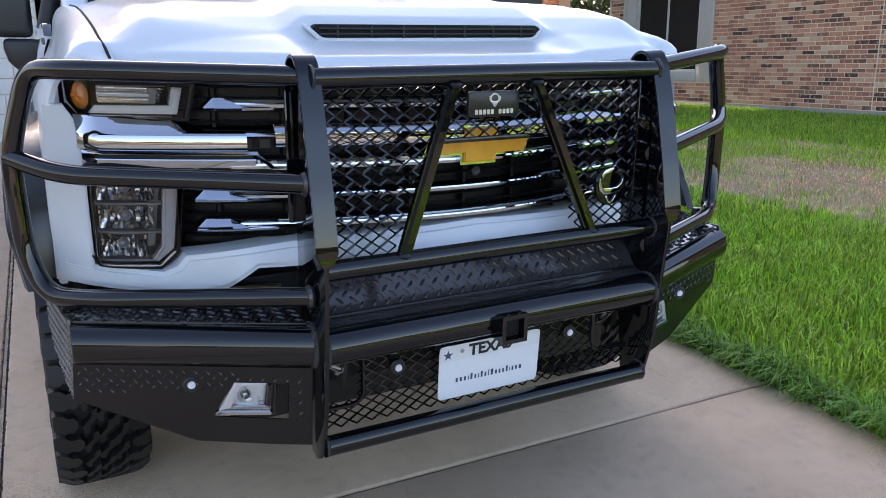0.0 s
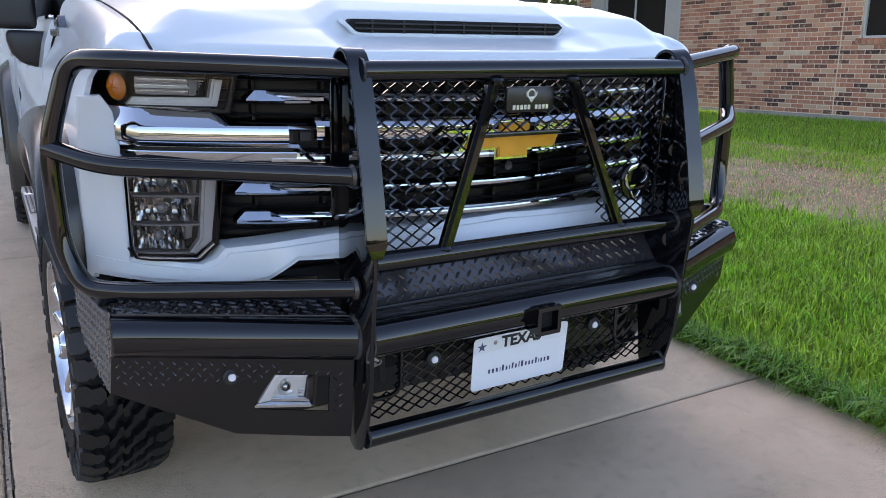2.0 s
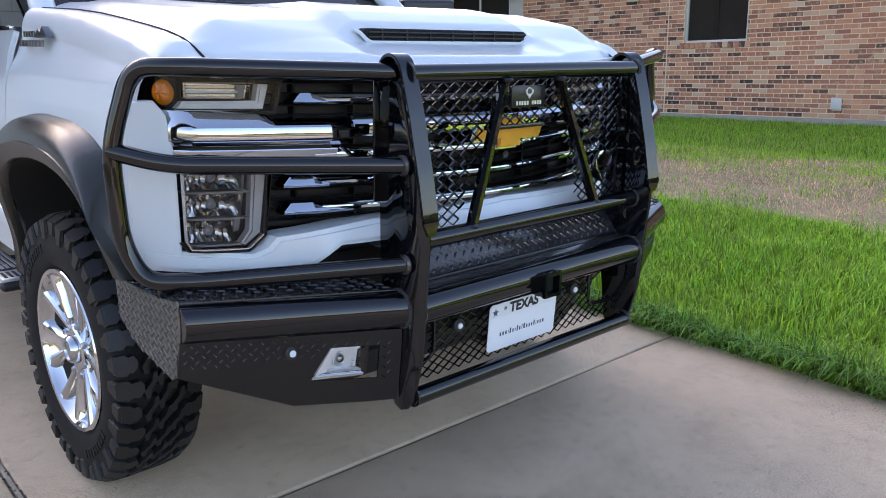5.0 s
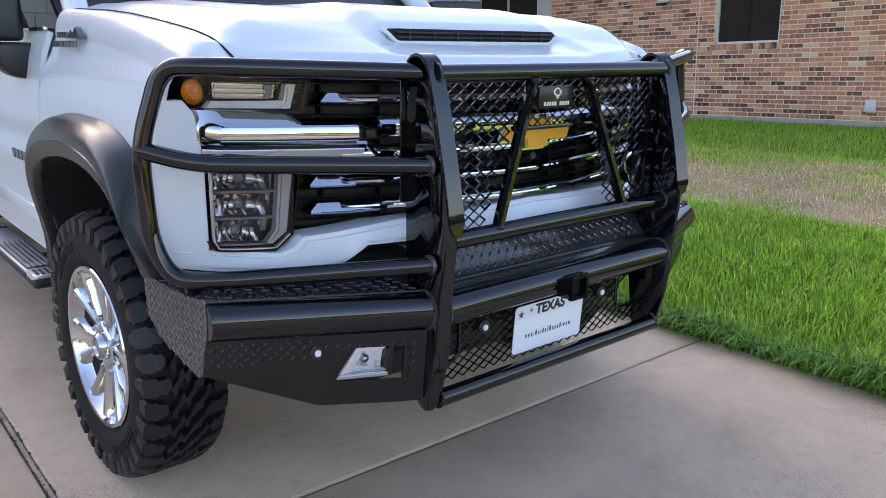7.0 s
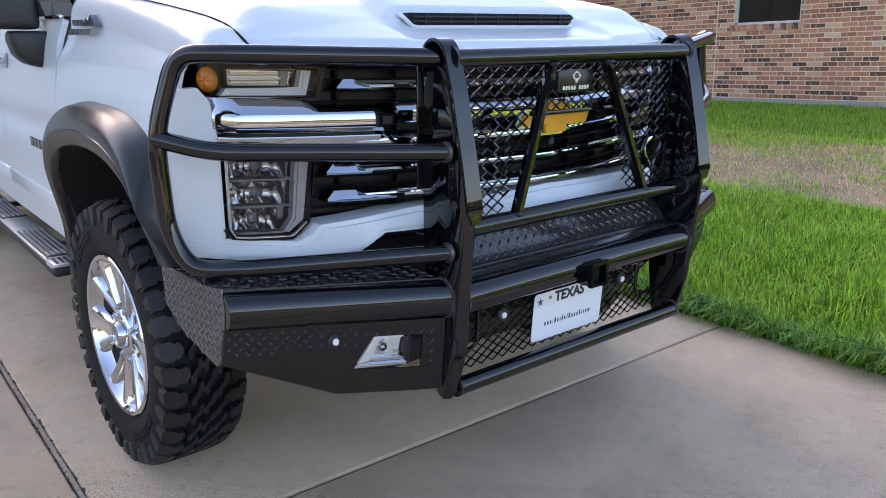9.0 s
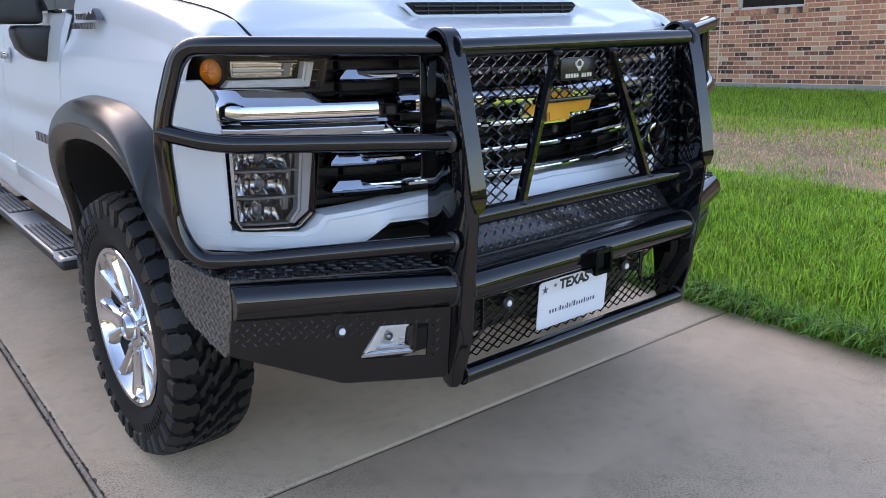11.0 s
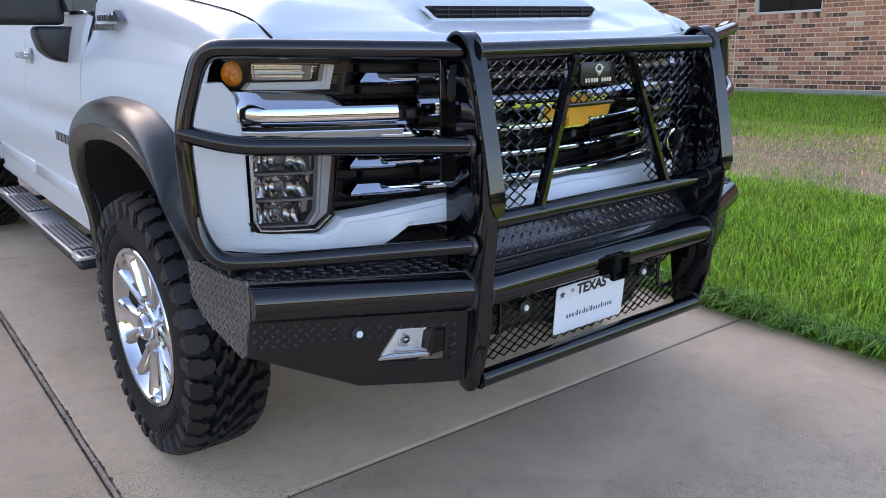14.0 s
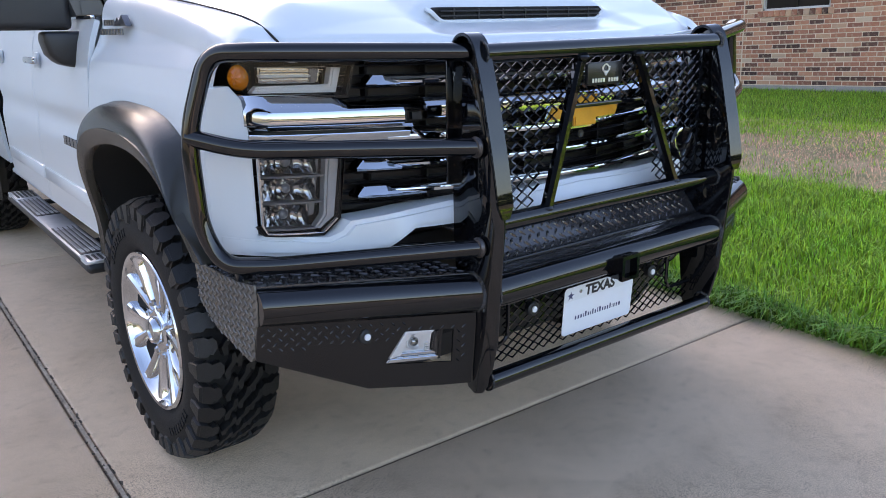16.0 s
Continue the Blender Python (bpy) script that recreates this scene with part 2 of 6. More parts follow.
def concrete_material():
    """Broomed driveway concrete: wide stains, blotches, sand grain and a few dark specks."""
    m = material("driveway_concrete", (0.70, 0.51, 0.355), 0.9, color2=(0.60, 0.425, 0.28), scale=1.7, bump=0.16, bscale=260, fine=0.36, rand=0.03)
    nt = m.node_tree
    b = nt.nodes["Principled BSDF"]
    tc = nt.nodes.new("ShaderNodeTexCoord")
    old = b.inputs["Base Color"].links[0].from_socket
    for scale, lo, hi, dark, detail in ((0.6, 0.42, 0.70, 0.88, 9), (4.0, 0.47, 0.70, 0.84, 10), (22.0, 0.52, 0.70, 0.76, 8), (150.0, 0.62, 0.69, 0.45, 4)):
        n = nt.nodes.new("ShaderNodeTexNoise")
        n.inputs["Scale"].default_value, n.inputs["Detail"].default_value, n.inputs["Roughness"].default_value = scale, detail, 0.7
        nt.links.new(tc.outputs["Object"], n.inputs["Vector"])
        r = nt.nodes.new("ShaderNodeMapRange")
        r.inputs[1].default_value, r.inputs[2].default_value, r.inputs[3].default_value, r.inputs[4].default_value = lo, hi, 1.0, dark
        nt.links.new(n.outputs[0], r.inputs[0])
        h = nt.nodes.new("ShaderNodeHueSaturation")
        nt.links.new(old, h.inputs["Color"])
        nt.links.new(r.outputs[0], h.inputs["Value"])
        old = h.outputs[0]
    # worn patches where the paste is gone and dark grit shows
    fac = None
    for scale, lo, hi, detail in ((0.9, 0.49, 0.62, 8), (125.0, 0.545, 0.60, 2.5)):
        n = nt.nodes.new("ShaderNodeTexNoise")
        n.inputs["Scale"].default_value, n.inputs["Detail"].default_value, n.inputs["Roughness"].default_value = scale, detail, 0.7
        nt.links.new(tc.outputs["Object"], n.inputs["Vector"])
        r = nt.nodes.new("ShaderNodeMapRange")
        r.inputs[1].default_value, r.inputs[2].default_value = lo, hi
        nt.links.new(n.outputs[0], r.inputs[0])
        if fac is None:
            fac = r.outputs[0]
        else:
            mu = nt.nodes.new("ShaderNodeMath")
            mu.operation = "MULTIPLY"
            nt.links.new(fac, mu.inputs[0])
            nt.links.new(r.outputs[0], mu.inputs[1])
            fac = mu.outputs[0]
    mx = nt.nodes.new("ShaderNodeMix")
    mx.data_type = "RGBA"
    mx.inputs[7].default_value = (0.24, 0.185, 0.135, 1)
    nt.links.new(old, mx.inputs[6])
    nt.links.new(fac, mx.inputs[0])
    nt.links.new(mx.outputs[2], b.inputs["Base Color"])
    return m


CONCRETE = concrete_material()
LENS = glass_material("clear_lens", (0.95, 0.955, 0.96))
TINT = glass_material("tinted_glass", (0.05, 0.055, 0.055))
ROOMGLASS = glass_material("cab_glass", (0.25, 0.27, 0.27))

# ---- mesh tools ----


def thing(name, label, category, group="", kind="", at=(0, 0, 0)):
    ob = tagged(new(name), label, category, group, kind)
    ob.location = at
    ob.empty_display_size = 0.1
    return ob


def finish(bm, name, mat, smooth=35):
    bmesh.ops.recalc_face_normals(bm, faces=bm.faces)
    me = bpy.data.meshes.new(name)
    bm.to_mesh(me)
    bm.free()
    me.materials.append(mat)
    if smooth:
        me.shade_smooth()
        me.set_sharp_from_angle(angle=radians(smooth))
    return me


def part(name, bm, mat, parent=None, label="", smooth=35):
    ob = new(name, finish(bm, name, mat, smooth) if isinstance(bm, bmesh.types.BMesh) else bm)
    if parent:
        ob.parent = parent
    if label:
        tagged(ob, label)
    return ob


def setting(name, bm, mat, label, category, smooth=35, kind="structure"):
    return tagged(part(name, bm, mat, None, "", smooth), label, category, "", kind)


def fast_mesh(name, verts, faces, mat, smooth=0):
    me = bpy.data.meshes.new(name)
    me.from_pydata(verts, [], faces)
    me.materials.append(mat)
    me.update()
    if smooth:
        me.shade_smooth()
        me.set_sharp_from_angle(angle=radians(smooth))
    return me


def box(bm, x0, x1, y0, y1, z0, z1, m=None):
    vs = [bm.verts.new((x, y, z)) for x in (x0, x1) for y in (y0, y1) for z in (z0, z1)]
    if m:
        for v in vs:
            v.co = m @ v.co
    for q in ((0, 1, 3, 2), (4, 6, 7, 5), (0, 4, 5, 1), (2, 3, 7, 6), (0, 2, 6, 4), (1, 5, 7, 3)):
        bm.faces.new([vs[i] for i in q])
    return vs


def boxed(x0, x1, y0, y1, z0, z1, bevel=0.004, seg=2, m=None):
    bm = bmesh.new()
    box(bm, x0, x1, y0, y1, z0, z1, m)
    if bevel:
        bmesh.ops.bevel(bm, geom=bm.edges[:], offset=bevel, segments=seg, affect="EDGES", profile=0.5)
    return bm


def smooth_path(pts, radius, steps=6):
    """A polyline with its corners rounded."""
    pts = [Vector(p) for p in pts]
    out = [pts[0]]
    for a, b, c in zip(pts, pts[1:], pts[2:]):
        r = min(radius, (a - b).length * 0.48, (c - b).length * 0.48)
        p, q = b + (a - b).normalized() * r, b + (c - b).normalized() * r
        for i in range(steps + 1):
            t = i / steps
            out.append(p * (1 - t) ** 2 + b * 2 * t * (1 - t) + q * t**2)
    out.append(pts[-1])
    return out


def sweep(bm, pts, r, seg=16, cap=True):
    """A round bar along a path."""
    pts = [Vector(p) for p in pts]
    n = len(pts)
    tang = [(pts[min(i + 1, n - 1)] - pts[max(i - 1, 0)]).normalized() for i in range(n)]
    side = tang[0].cross(Vector((0.1, 0.2, 1)))
    if side.length < 0.1:
        side = tang[0].cross(Vector((1, 0, 0)))
    rings = []
    for p, t in zip(pts, tang):
        side = (side - t * side.dot(t)).normalized()
        up = t.cross(side)
        rings.append([bm.verts.new(p + (side * math.cos(a) + up * math.sin(a)) * r) for a in (2 * math.pi * k / seg for k in range(seg))])
    for a, b in zip(rings, rings[1:]):
        for k in range(seg):
            bm.faces.new((a[k], a[(k + 1) % seg], b[(k + 1) % seg], b[k]))
    if cap:
        bm.faces.new(rings[0][::-1])
        bm.faces.new(rings[-1])
    return bm


def tube(pts, r, bend=0.07, seg=18):
    return sweep(bmesh.new(), smooth_path(pts, bend) if bend else pts, r, seg)


def slab(outline, axis, lo, hi, bevel=0.003, seg=2):
    """A plate: an outline in the two other axes, pushed along the given one."""
    bm = bmesh.new()
    put = {"x": lambda u, v, w: (w, u, v), "y": lambda u, v, w: (u, w, v), "z": lambda u, v, w: (u, v, w)}[axis]
    a = [bm.verts.new(put(u, v, lo)) for u, v in outline]
    b = [bm.verts.new(put(u, v, hi)) for u, v in outline]
    n = len(a)
    bm.faces.new(a)
    bm.faces.new(b[::-1])
    for i in range(n):
        bm.faces.new((a[i], b[i], b[(i + 1) % n], a[(i + 1) % n]))
    if bevel:
        bmesh.ops.recalc_face_normals(bm, faces=bm.faces)
        es = [e for e in bm.edges if len(e.link_faces) == 2 and e.calc_face_angle(0) > 0.5]
        bmesh.ops.bevel(bm, geom=es, offset=bevel, segments=seg, affect="EDGES", profile=0.5, clamp_overlap=True)
    return bm


def lathe(profile, seg, axis="x", bm=None, at=(0, 0, 0), closed=False, cap=True):
    """Profile of (along, radius) turned round the axis."""
    bm = bm or bmesh.new()
    rings = []
    for k in range(seg):
        a = 2 * math.pi * k / seg
        rings.append([bm.verts.new(Vector(at) + (Vector((w, r * math.sin(a), r * math.cos(a))) if axis == "x" else Vector((r * math.cos(a), w, r * math.sin(a))) if axis == "y" else Vector((r * math.cos(a), r * math.sin(a), w)))) for w, r in profile])
    n = len(profile)
    for k in range(seg):
        p, q = rings[k], rings[(k + 1) % seg]
        for i in range(n if closed else n - 1):
            bm.faces.new((p[i], p[(i + 1) % n], q[(i + 1) % n], q[i]))
    if cap and not closed:
        for i in (0, n - 1):
            if profile[i][1] > 1e-5:
                bm.faces.new([r[i] for r in rings])
    bmesh.ops.remove_doubles(bm, verts=bm.verts, dist=1e-6)
    return bm


def sheet(nu, nv, f, keep=None, thick=0.0):
    """A grid of points f(u, v), given thickness to the inside."""
    bm = bmesh.new()
    g = [[bm.verts.new(f(i / nu, j / nv)) for j in range(nv + 1)] for i in range(nu + 1)]
    for i in range(nu):
        for j in range(nv):
            q = (g[i][j], g[i + 1][j], g[i + 1][j + 1], g[i][j + 1])
            c = sum((v.co for v in q), Vector()) / 4
            if keep is None or keep(c):
                bm.faces.new(q)
    bmesh.ops.delete(bm, geom=[v for v in bm.verts if not v.link_faces], context="VERTS")
    bmesh.ops.recalc_face_normals(bm, faces=bm.faces)
    if thick:
        bmesh.ops.solidify(bm, geom=bm.faces[:], thickness=thick)
    return bm


def step(a, b, x):
    t = min(1.0, max(0.0, (x - a) / (b - a)))
    return t * t * (3 - 2 * t)


def lerp_table(table, x):
    if x <= table[0][0]:
        return table[0][1]
    for (a, u), (b, v) in zip(table, table[1:]):
        if x <= b:
            return u + (v - u) * (x - a) / (b - a)
    return table[-1][1]


def mirrored(me_ob):
    """The same part on the other side of the truck."""
    ob = new(me_ob.name.split(".")[0], me_ob.data.copy())
    ob.data.transform(Matrix.Diagonal((-1, 1, 1, 1)))
    ob.data.flip_normals()
    ob.parent = me_ob.parent
    if "label" in me_ob:
        ob["label"] = me_ob["label"]
    return ob


def both(name, bm, mat, parent, label="", smooth=35):
    """A part on the truck's right side and its twin on the left."""
    a = part(name, bm, mat, parent, label, smooth)
    return a, mirrored(a)

# ---- the large structure ----
DRIVE_EDGE = 1.66
JOINT_X = -1.24
JOINTS_Y = (-9.4, -6.1, -2.75, 0.535, 3.92, 7.1, 10.35)
WALL_X = 11.5


def wall_foot(y):
    """Height of the neighbour's lawn at its house wall."""
    return 0.22 - 0.033 * (y - 7.0)


def lawn_z(x, y):
    s = min(1.0, max(0.0, (x - DRIVE_EDGE) / (WALL_X - DRIVE_EDGE)))
    foot = wall_foot(min(14.0, max(-6.0, y)))
    return -0.035 + (foot + 0.01) * (s * 1.0)


def build_ground():
    bm = bmesh.new()
    xs = [-600, -120, -40, -12, -5, DRIVE_EDGE - 0.05, DRIVE_EDGE + 0.03, 2.2, 3, 4, 5.5, 7, 8.5, 10, 11.4, 12.5, 20, 60, 600]
    ys = [-600, -120, -40, -14, -8, -6, -4, -2, 0, 2, 4, 6, 8, 10, 12, 14, 20, 60, 600]
    g = []
    for x in xs:
        row = []
        for y in ys:
            z = lawn_z(x, y) if x > DRIVE_EDGE else -0.11
            if abs(x) > 30 or abs(y) > 30:
                z = -0.12
            row.append(bm.verts.new((x, y, z)))
        g.append(row)
    for i in range(len(xs) - 1):
        for j in range(len(ys) - 1):
            bm.faces.new((g[i][j], g[i + 1][j], g[i + 1][j + 1], g[i][j + 1]))
    setting("ground", bm, SOIL, "dry lawn soil under thin green grass", "ground", 60)
    setting("road", boxed(-60, 60, -17.5, -9.45, -0.12, -0.05, 0), ASPHALT, "grey asphalt street at the end of the driveway", "road", 0)


build_ground()


def build_driveway():
    base = setting("driveway", boxed(-7.9, DRIVE_EDGE - 0.01, -9.4, 10.3, -0.11, -0.03, 0), CURB, "light grey concrete driveway cut into slabs by joints", "driveway", 0)
    gap = 0.006
    for a, b in ((JOINT_X, DRIVE_EDGE), (-4.55, JOINT_X), (-7.9, -4.55)):
        for y0, y1 in zip(JOINTS_Y, JOINTS_Y[1:]):
            g = 0.012
            bm = boxed(a + g, b - (g if b < 0 else 0), y0 + gap, y1 - gap, -0.1, 0.0, 0.011, 3)
            part("concrete_slab", bm, CONCRETE, base)
    for y in JOINTS_Y[1:-1]:
        part("joint_dirt", boxed(-7.9, DRIVE_EDGE - 0.01, y - 0.007, y + 0.007, -0.06, -0.011, 0), BARK, base, "dark dirt in the groove", 0)
    bm = bmesh.new()
    box(bm, JOINT_X - 0.0065, JOINT_X + 0.0065, -9.4, 10.3, -0.06, -0.0015)
    part("expansion_strip", bm, FIBRE, base, "brown fibre strip in the long joint", 0)


build_driveway()


def build_joint_dirt():
    """Crumbs of soil and broken edge along the long joint."""
    rng = random.Random(21)
    verts, faces = [], []
    for _ in range(300):
        y = rng.uniform(-1.6, 6.0)
        x = JOINT_X + rng.choice((-1, 1)) * abs(rng.gauss(0.009, 0.003))
        r, ln, h = rng.uniform(0.0025, 0.007), rng.uniform(0.8, 3.2), rng.uniform(0.0015, 0.0035)
        k = len(verts)
        ring = [(x + r * math.cos(a) * rng.uniform(0.7, 1.2), y + r * ln * math.sin(a) * rng.uniform(0.7, 1.2), -0.004) for a in (0, 1.05, 2.1, 3.14, 4.2, 5.25)]
        verts += ring + [(x, y, h)]
        faces += [(k + i, k + (i + 1) % 6, k + 6) for i in range(6)]
    tagged(part("joint_crumbs", fast_mesh("joint_crumbs", verts, faces, BARK, 40), None), "dark soil crumbs along the driveway joint", "dirt", "", "stuff")


build_joint_dirt()

# neighbour's house: its own level, two degrees off the driveway's slope
HOUSE = Matrix.Translation((WALL_X, 7.0, 0.22)) @ pose(0, 0, 0, -2.0, 0, 0)
COURSE, BRICK_L = 0.0772, 0.256
# openings in the wall, local y and z: (y0, y1, z0, z1)
WIN_SMALL = (-1.655, -0.44, 1.36, 2.75)
WIN_BIG = (3.55, 6.32, 0.50, 2.75)
WALL_Y0, WALL_Y1, WALL_H = -9.0, 6.78, 2.9


def brick_mesh(length):
    bm = boxed(-0.05, 0.0, -length / 2 + 0.0075, length / 2 - 0.0075, -COURSE / 2 + 0.0075, COURSE / 2 - 0.0075, 0.004, 1)
    return finish(bm, "brick", BRICKM, 30)


def build_house():
    house = thing("neighbour_house", "mottled brown brick house with grey siding and screened windows", "house")
    house.matrix_world = HOUSE

    # mortar core with openings cut through
    ys = sorted({WALL_Y0, WALL_Y1, WIN_SMALL[0], WIN_SMALL[1], WIN_BIG[0], WIN_BIG[1]})
    zs = sorted({-0.3, WALL_H, WIN_SMALL[2], WIN_BIG[2], 2.75})
    bm = bmesh.new()
    for y0, y1 in zip(ys, ys[1:]):
        for z0, z1 in zip(zs, zs[1:]):
            c = ((y0 + y1) / 2, (z0 + z1) / 2)
            if any(w[0] < c[0] < w[1] and w[2] < c[1] < w[3] for w in (WIN_SMALL, WIN_BIG)):
                continue
            box(bm, -0.0325, 0.25, y0, y1, z0, z1)
    bmesh.ops.remove_doubles(bm, verts=bm.verts, dist=1e-5)
    wall = part("wall", bm, MORTAR, house, "pale mortar between brown bricks", 0)
    part("foundation", boxed(-0.035, 0.3, WALL_Y0, WALL_Y1, -0.45, 0.085, 0.01), CURB, house, "grey concrete foundation edge")

    def window(w, panes, trim):
        y0, y1, z0, z1 = w
        # a near-black board paints the dark room behind the screens
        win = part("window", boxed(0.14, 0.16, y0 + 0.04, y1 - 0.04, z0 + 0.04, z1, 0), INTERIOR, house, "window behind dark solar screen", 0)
        f = 0.035
        for a, b, c, d in ((y0, y1, z0, z0 + f), (y0, y0 + f, z0, z1), (y1 - f, y1, z0, z1)):
            part("window_frame", boxed(0.0, 0.10, a, b, c, d, 0.004), FRAMEW, win)
        n = panes
        for k in range(n):
            a = y0 + f + (y1 - y0 - 2 * f) * k / n
            b = y0 + f + (y1 - y0 - 2 * f) * (k + 1) / n
            part("solar_screen", boxed(0.045, 0.055, a + 0.008, b - 0.008, z0 + f, z1, 0.002, 1), SCREEN, win)
            if k:
                part("mullion", boxed(0.015, 0.10, a - 0.02, a + 0.02, z0 + f, z1, 0.004), FRAMEW if trim else SCREEN, win)

    window(WIN_SMALL, 2, False)
    y0, y1, z0, z1 = WIN_BIG
    window((y0 + 0.42, y1 - 0.42, z0 + 0.22, z1), 2, True)
    for a, b in ((y0, y0 + 0.40), (y1 - 0.40, y1)):
        part("siding", boxed(-0.03, 0.12, a, b, z0, z1, 0.004), TRIM, house, "grey-beige siding board")
        part("corner_board", boxed(-0.055, 0.1, a - 0.02 if a == y0 else b - 0.09, a + 0.09 if a == y0 else b + 0.02, z0 - 0.01, z1, 0.004), TRIM, house)
        for k in range(12):
            part("trim_nail", boxed(-0.045, -0.03, (a + b) / 2 - 0.012, (a + b) / 2 + 0.012, z0 + 0.2 * k + 0.15, z0 + 0.2 * k + 0.17, 0.003, 1), TRIM, house)
    part("apron_board", boxed(-0.045, 0.12, y0 + 0.40, y1 - 0.40, z0, z0 + 0.21, 0.004), TRIM, house)
    part("roof", boxed(-0.6, 6.0, WALL_Y0 - 0.4, WALL_Y1 + 2.6, WALL_H + 0.004, WALL_H + 0.16, 0.02), ROOF, house, "brown shingle roof edge with eave")
    part("roof_slope", slab([(-0.6, WALL_H + 0.165), (4.5, WALL_H + 2.6), (9.6, WALL_H + 0.165)], "y", WALL_Y0 - 0.4, WALL_Y1 + 2.6, 0.01), ROOF, house)
    part("side_wall", boxed(0.255, 9, WALL_Y0, WALL_Y0 + 0.2, -0.4, WALL_H, 0.0), MORTAR, house, "", 0)
    part("rear_wall", boxed(9.0, 9.2, WALL_Y0, WALL_Y1, -0.4, WALL_H, 0.0), MORTAR, house, "", 0)
    # porch beyond the corner: post, far brick pier
    part("porch_post", boxed(0.05, 0.2, WALL_Y1 + 0.08, WALL_Y1 + 0.2, -0.3, WALL_H, 0.01), TRIM, house, "wooden porch post")
    pier = part("porch_pier", boxed(1.2, 1.6, WALL_Y1 + 3.9, WALL_Y1 + 6.6, -0.3, WALL_H, 0.01), MORTAR, house, "brick porch wall in shade")
    verts, faces = [], []
    for row in range(36):
        z0 = 0.02 + row * COURSE
        for k in range(11):
            a = WALL_Y1 + 3.91 + k * BRICK_L - (BRICK_L / 2 if row % 2 else 0)
            a, b = max(a, WALL_Y1 + 3.9) + 0.007, min(a + BRICK_L, WALL_Y1 + 6.6) - 0.007
            if b - a < 0.03:
                continue
            i = len(verts)
            verts += [(x, p, q) for x in (1.188, 1.205) for p, q in ((a, z0), (b, z0), (b, z0 + COURSE - 0.014), (a, z0 + COURSE - 0.014))]
            faces += [(i, i + 1, i + 2, i + 3), (i, i + 4, i + 5, i + 1), (i + 3, i + 2, i + 6, i + 7), (i, i + 3, i + 7, i + 4), (i + 1, i + 5, i + 6, i + 2)]
    tagged(part("pier_bricks", fast_mesh("pier_bricks", verts, faces, BRICKJ), None, pier), "mottled brown brickwork", "", "", "stuff")
    for k in range(6):
        part("porch_board", boxed(1.3, 1.33, WALL_Y1 + 2.35, WALL_Y1 + 3.9, 0.1 + 0.30 * k, 0.39 + 0.30 * k, 0.006), BOARD, house, "weathered tan porch board")

    # vertical control joint and drip edge
    part("control_joint", boxed(-0.002, 0.02, -0.106, -0.094, 0.045, WALL_H, 0), BRICKM, house, "dark caulked joint in the brick", 0)

    # rowlock sill under the small window
    y0, y1, z0, _ = WIN_SMALL
    n = 13
    row = boxed(-0.055, 0.0, -(y1 - y0 + 0.16) / n / 2 + 0.005, (y1 - y0 + 0.16) / n / 2 - 0.005, -0.055, 0.047, 0.004, 1)
    sill = finish(row, "sill_brick", BRICKM, 30)
    for k in range(n):
        ob = part("sill_brick", sill, BRICKM, wall)
        ob.location = (0.006, y0 - 0.08 + (y1 - y0 + 0.16) * (k + 0.5) / n, z0 - 0.052)
    # outlet box and floodlight
    return house, wall


HOUSE_OB, HOUSE_WALL = build_house()


def build_house_fittings():
    ob = thing("outlet_box", "weathered white outdoor outlet cover on the brick", "outlet box")
    ob.matrix_world = HOUSE @ Matrix.Translation((-0.03, -3.27, 0.31))
    part("back_box", boxed(-0.03, 0.02, -0.07, 0.07, -0.1, 0.1, 0.008), FRAMEW, ob)
    part("cover", boxed(-0.075, -0.03, -0.082, 0.082, -0.08, 0.11, 0.012), FRAMEW, ob)
    ob = thing("wall_vent", "small beige vent box high on the brick wall", "vent")
    ob.matrix_world = HOUSE @ Matrix.Translation((-0.03, 0.65, 2.20))
    part("vent_body", boxed(-0.07, 0.01, -0.14, 0.14, -0.02, 0.06, 0.01), FRAMEW, ob)
    part("vent_lip", boxed(-0.1, -0.02, -0.12, 0.12, -0.045, -0.02, 0.01), TRIM, ob)


build_house_fittings()


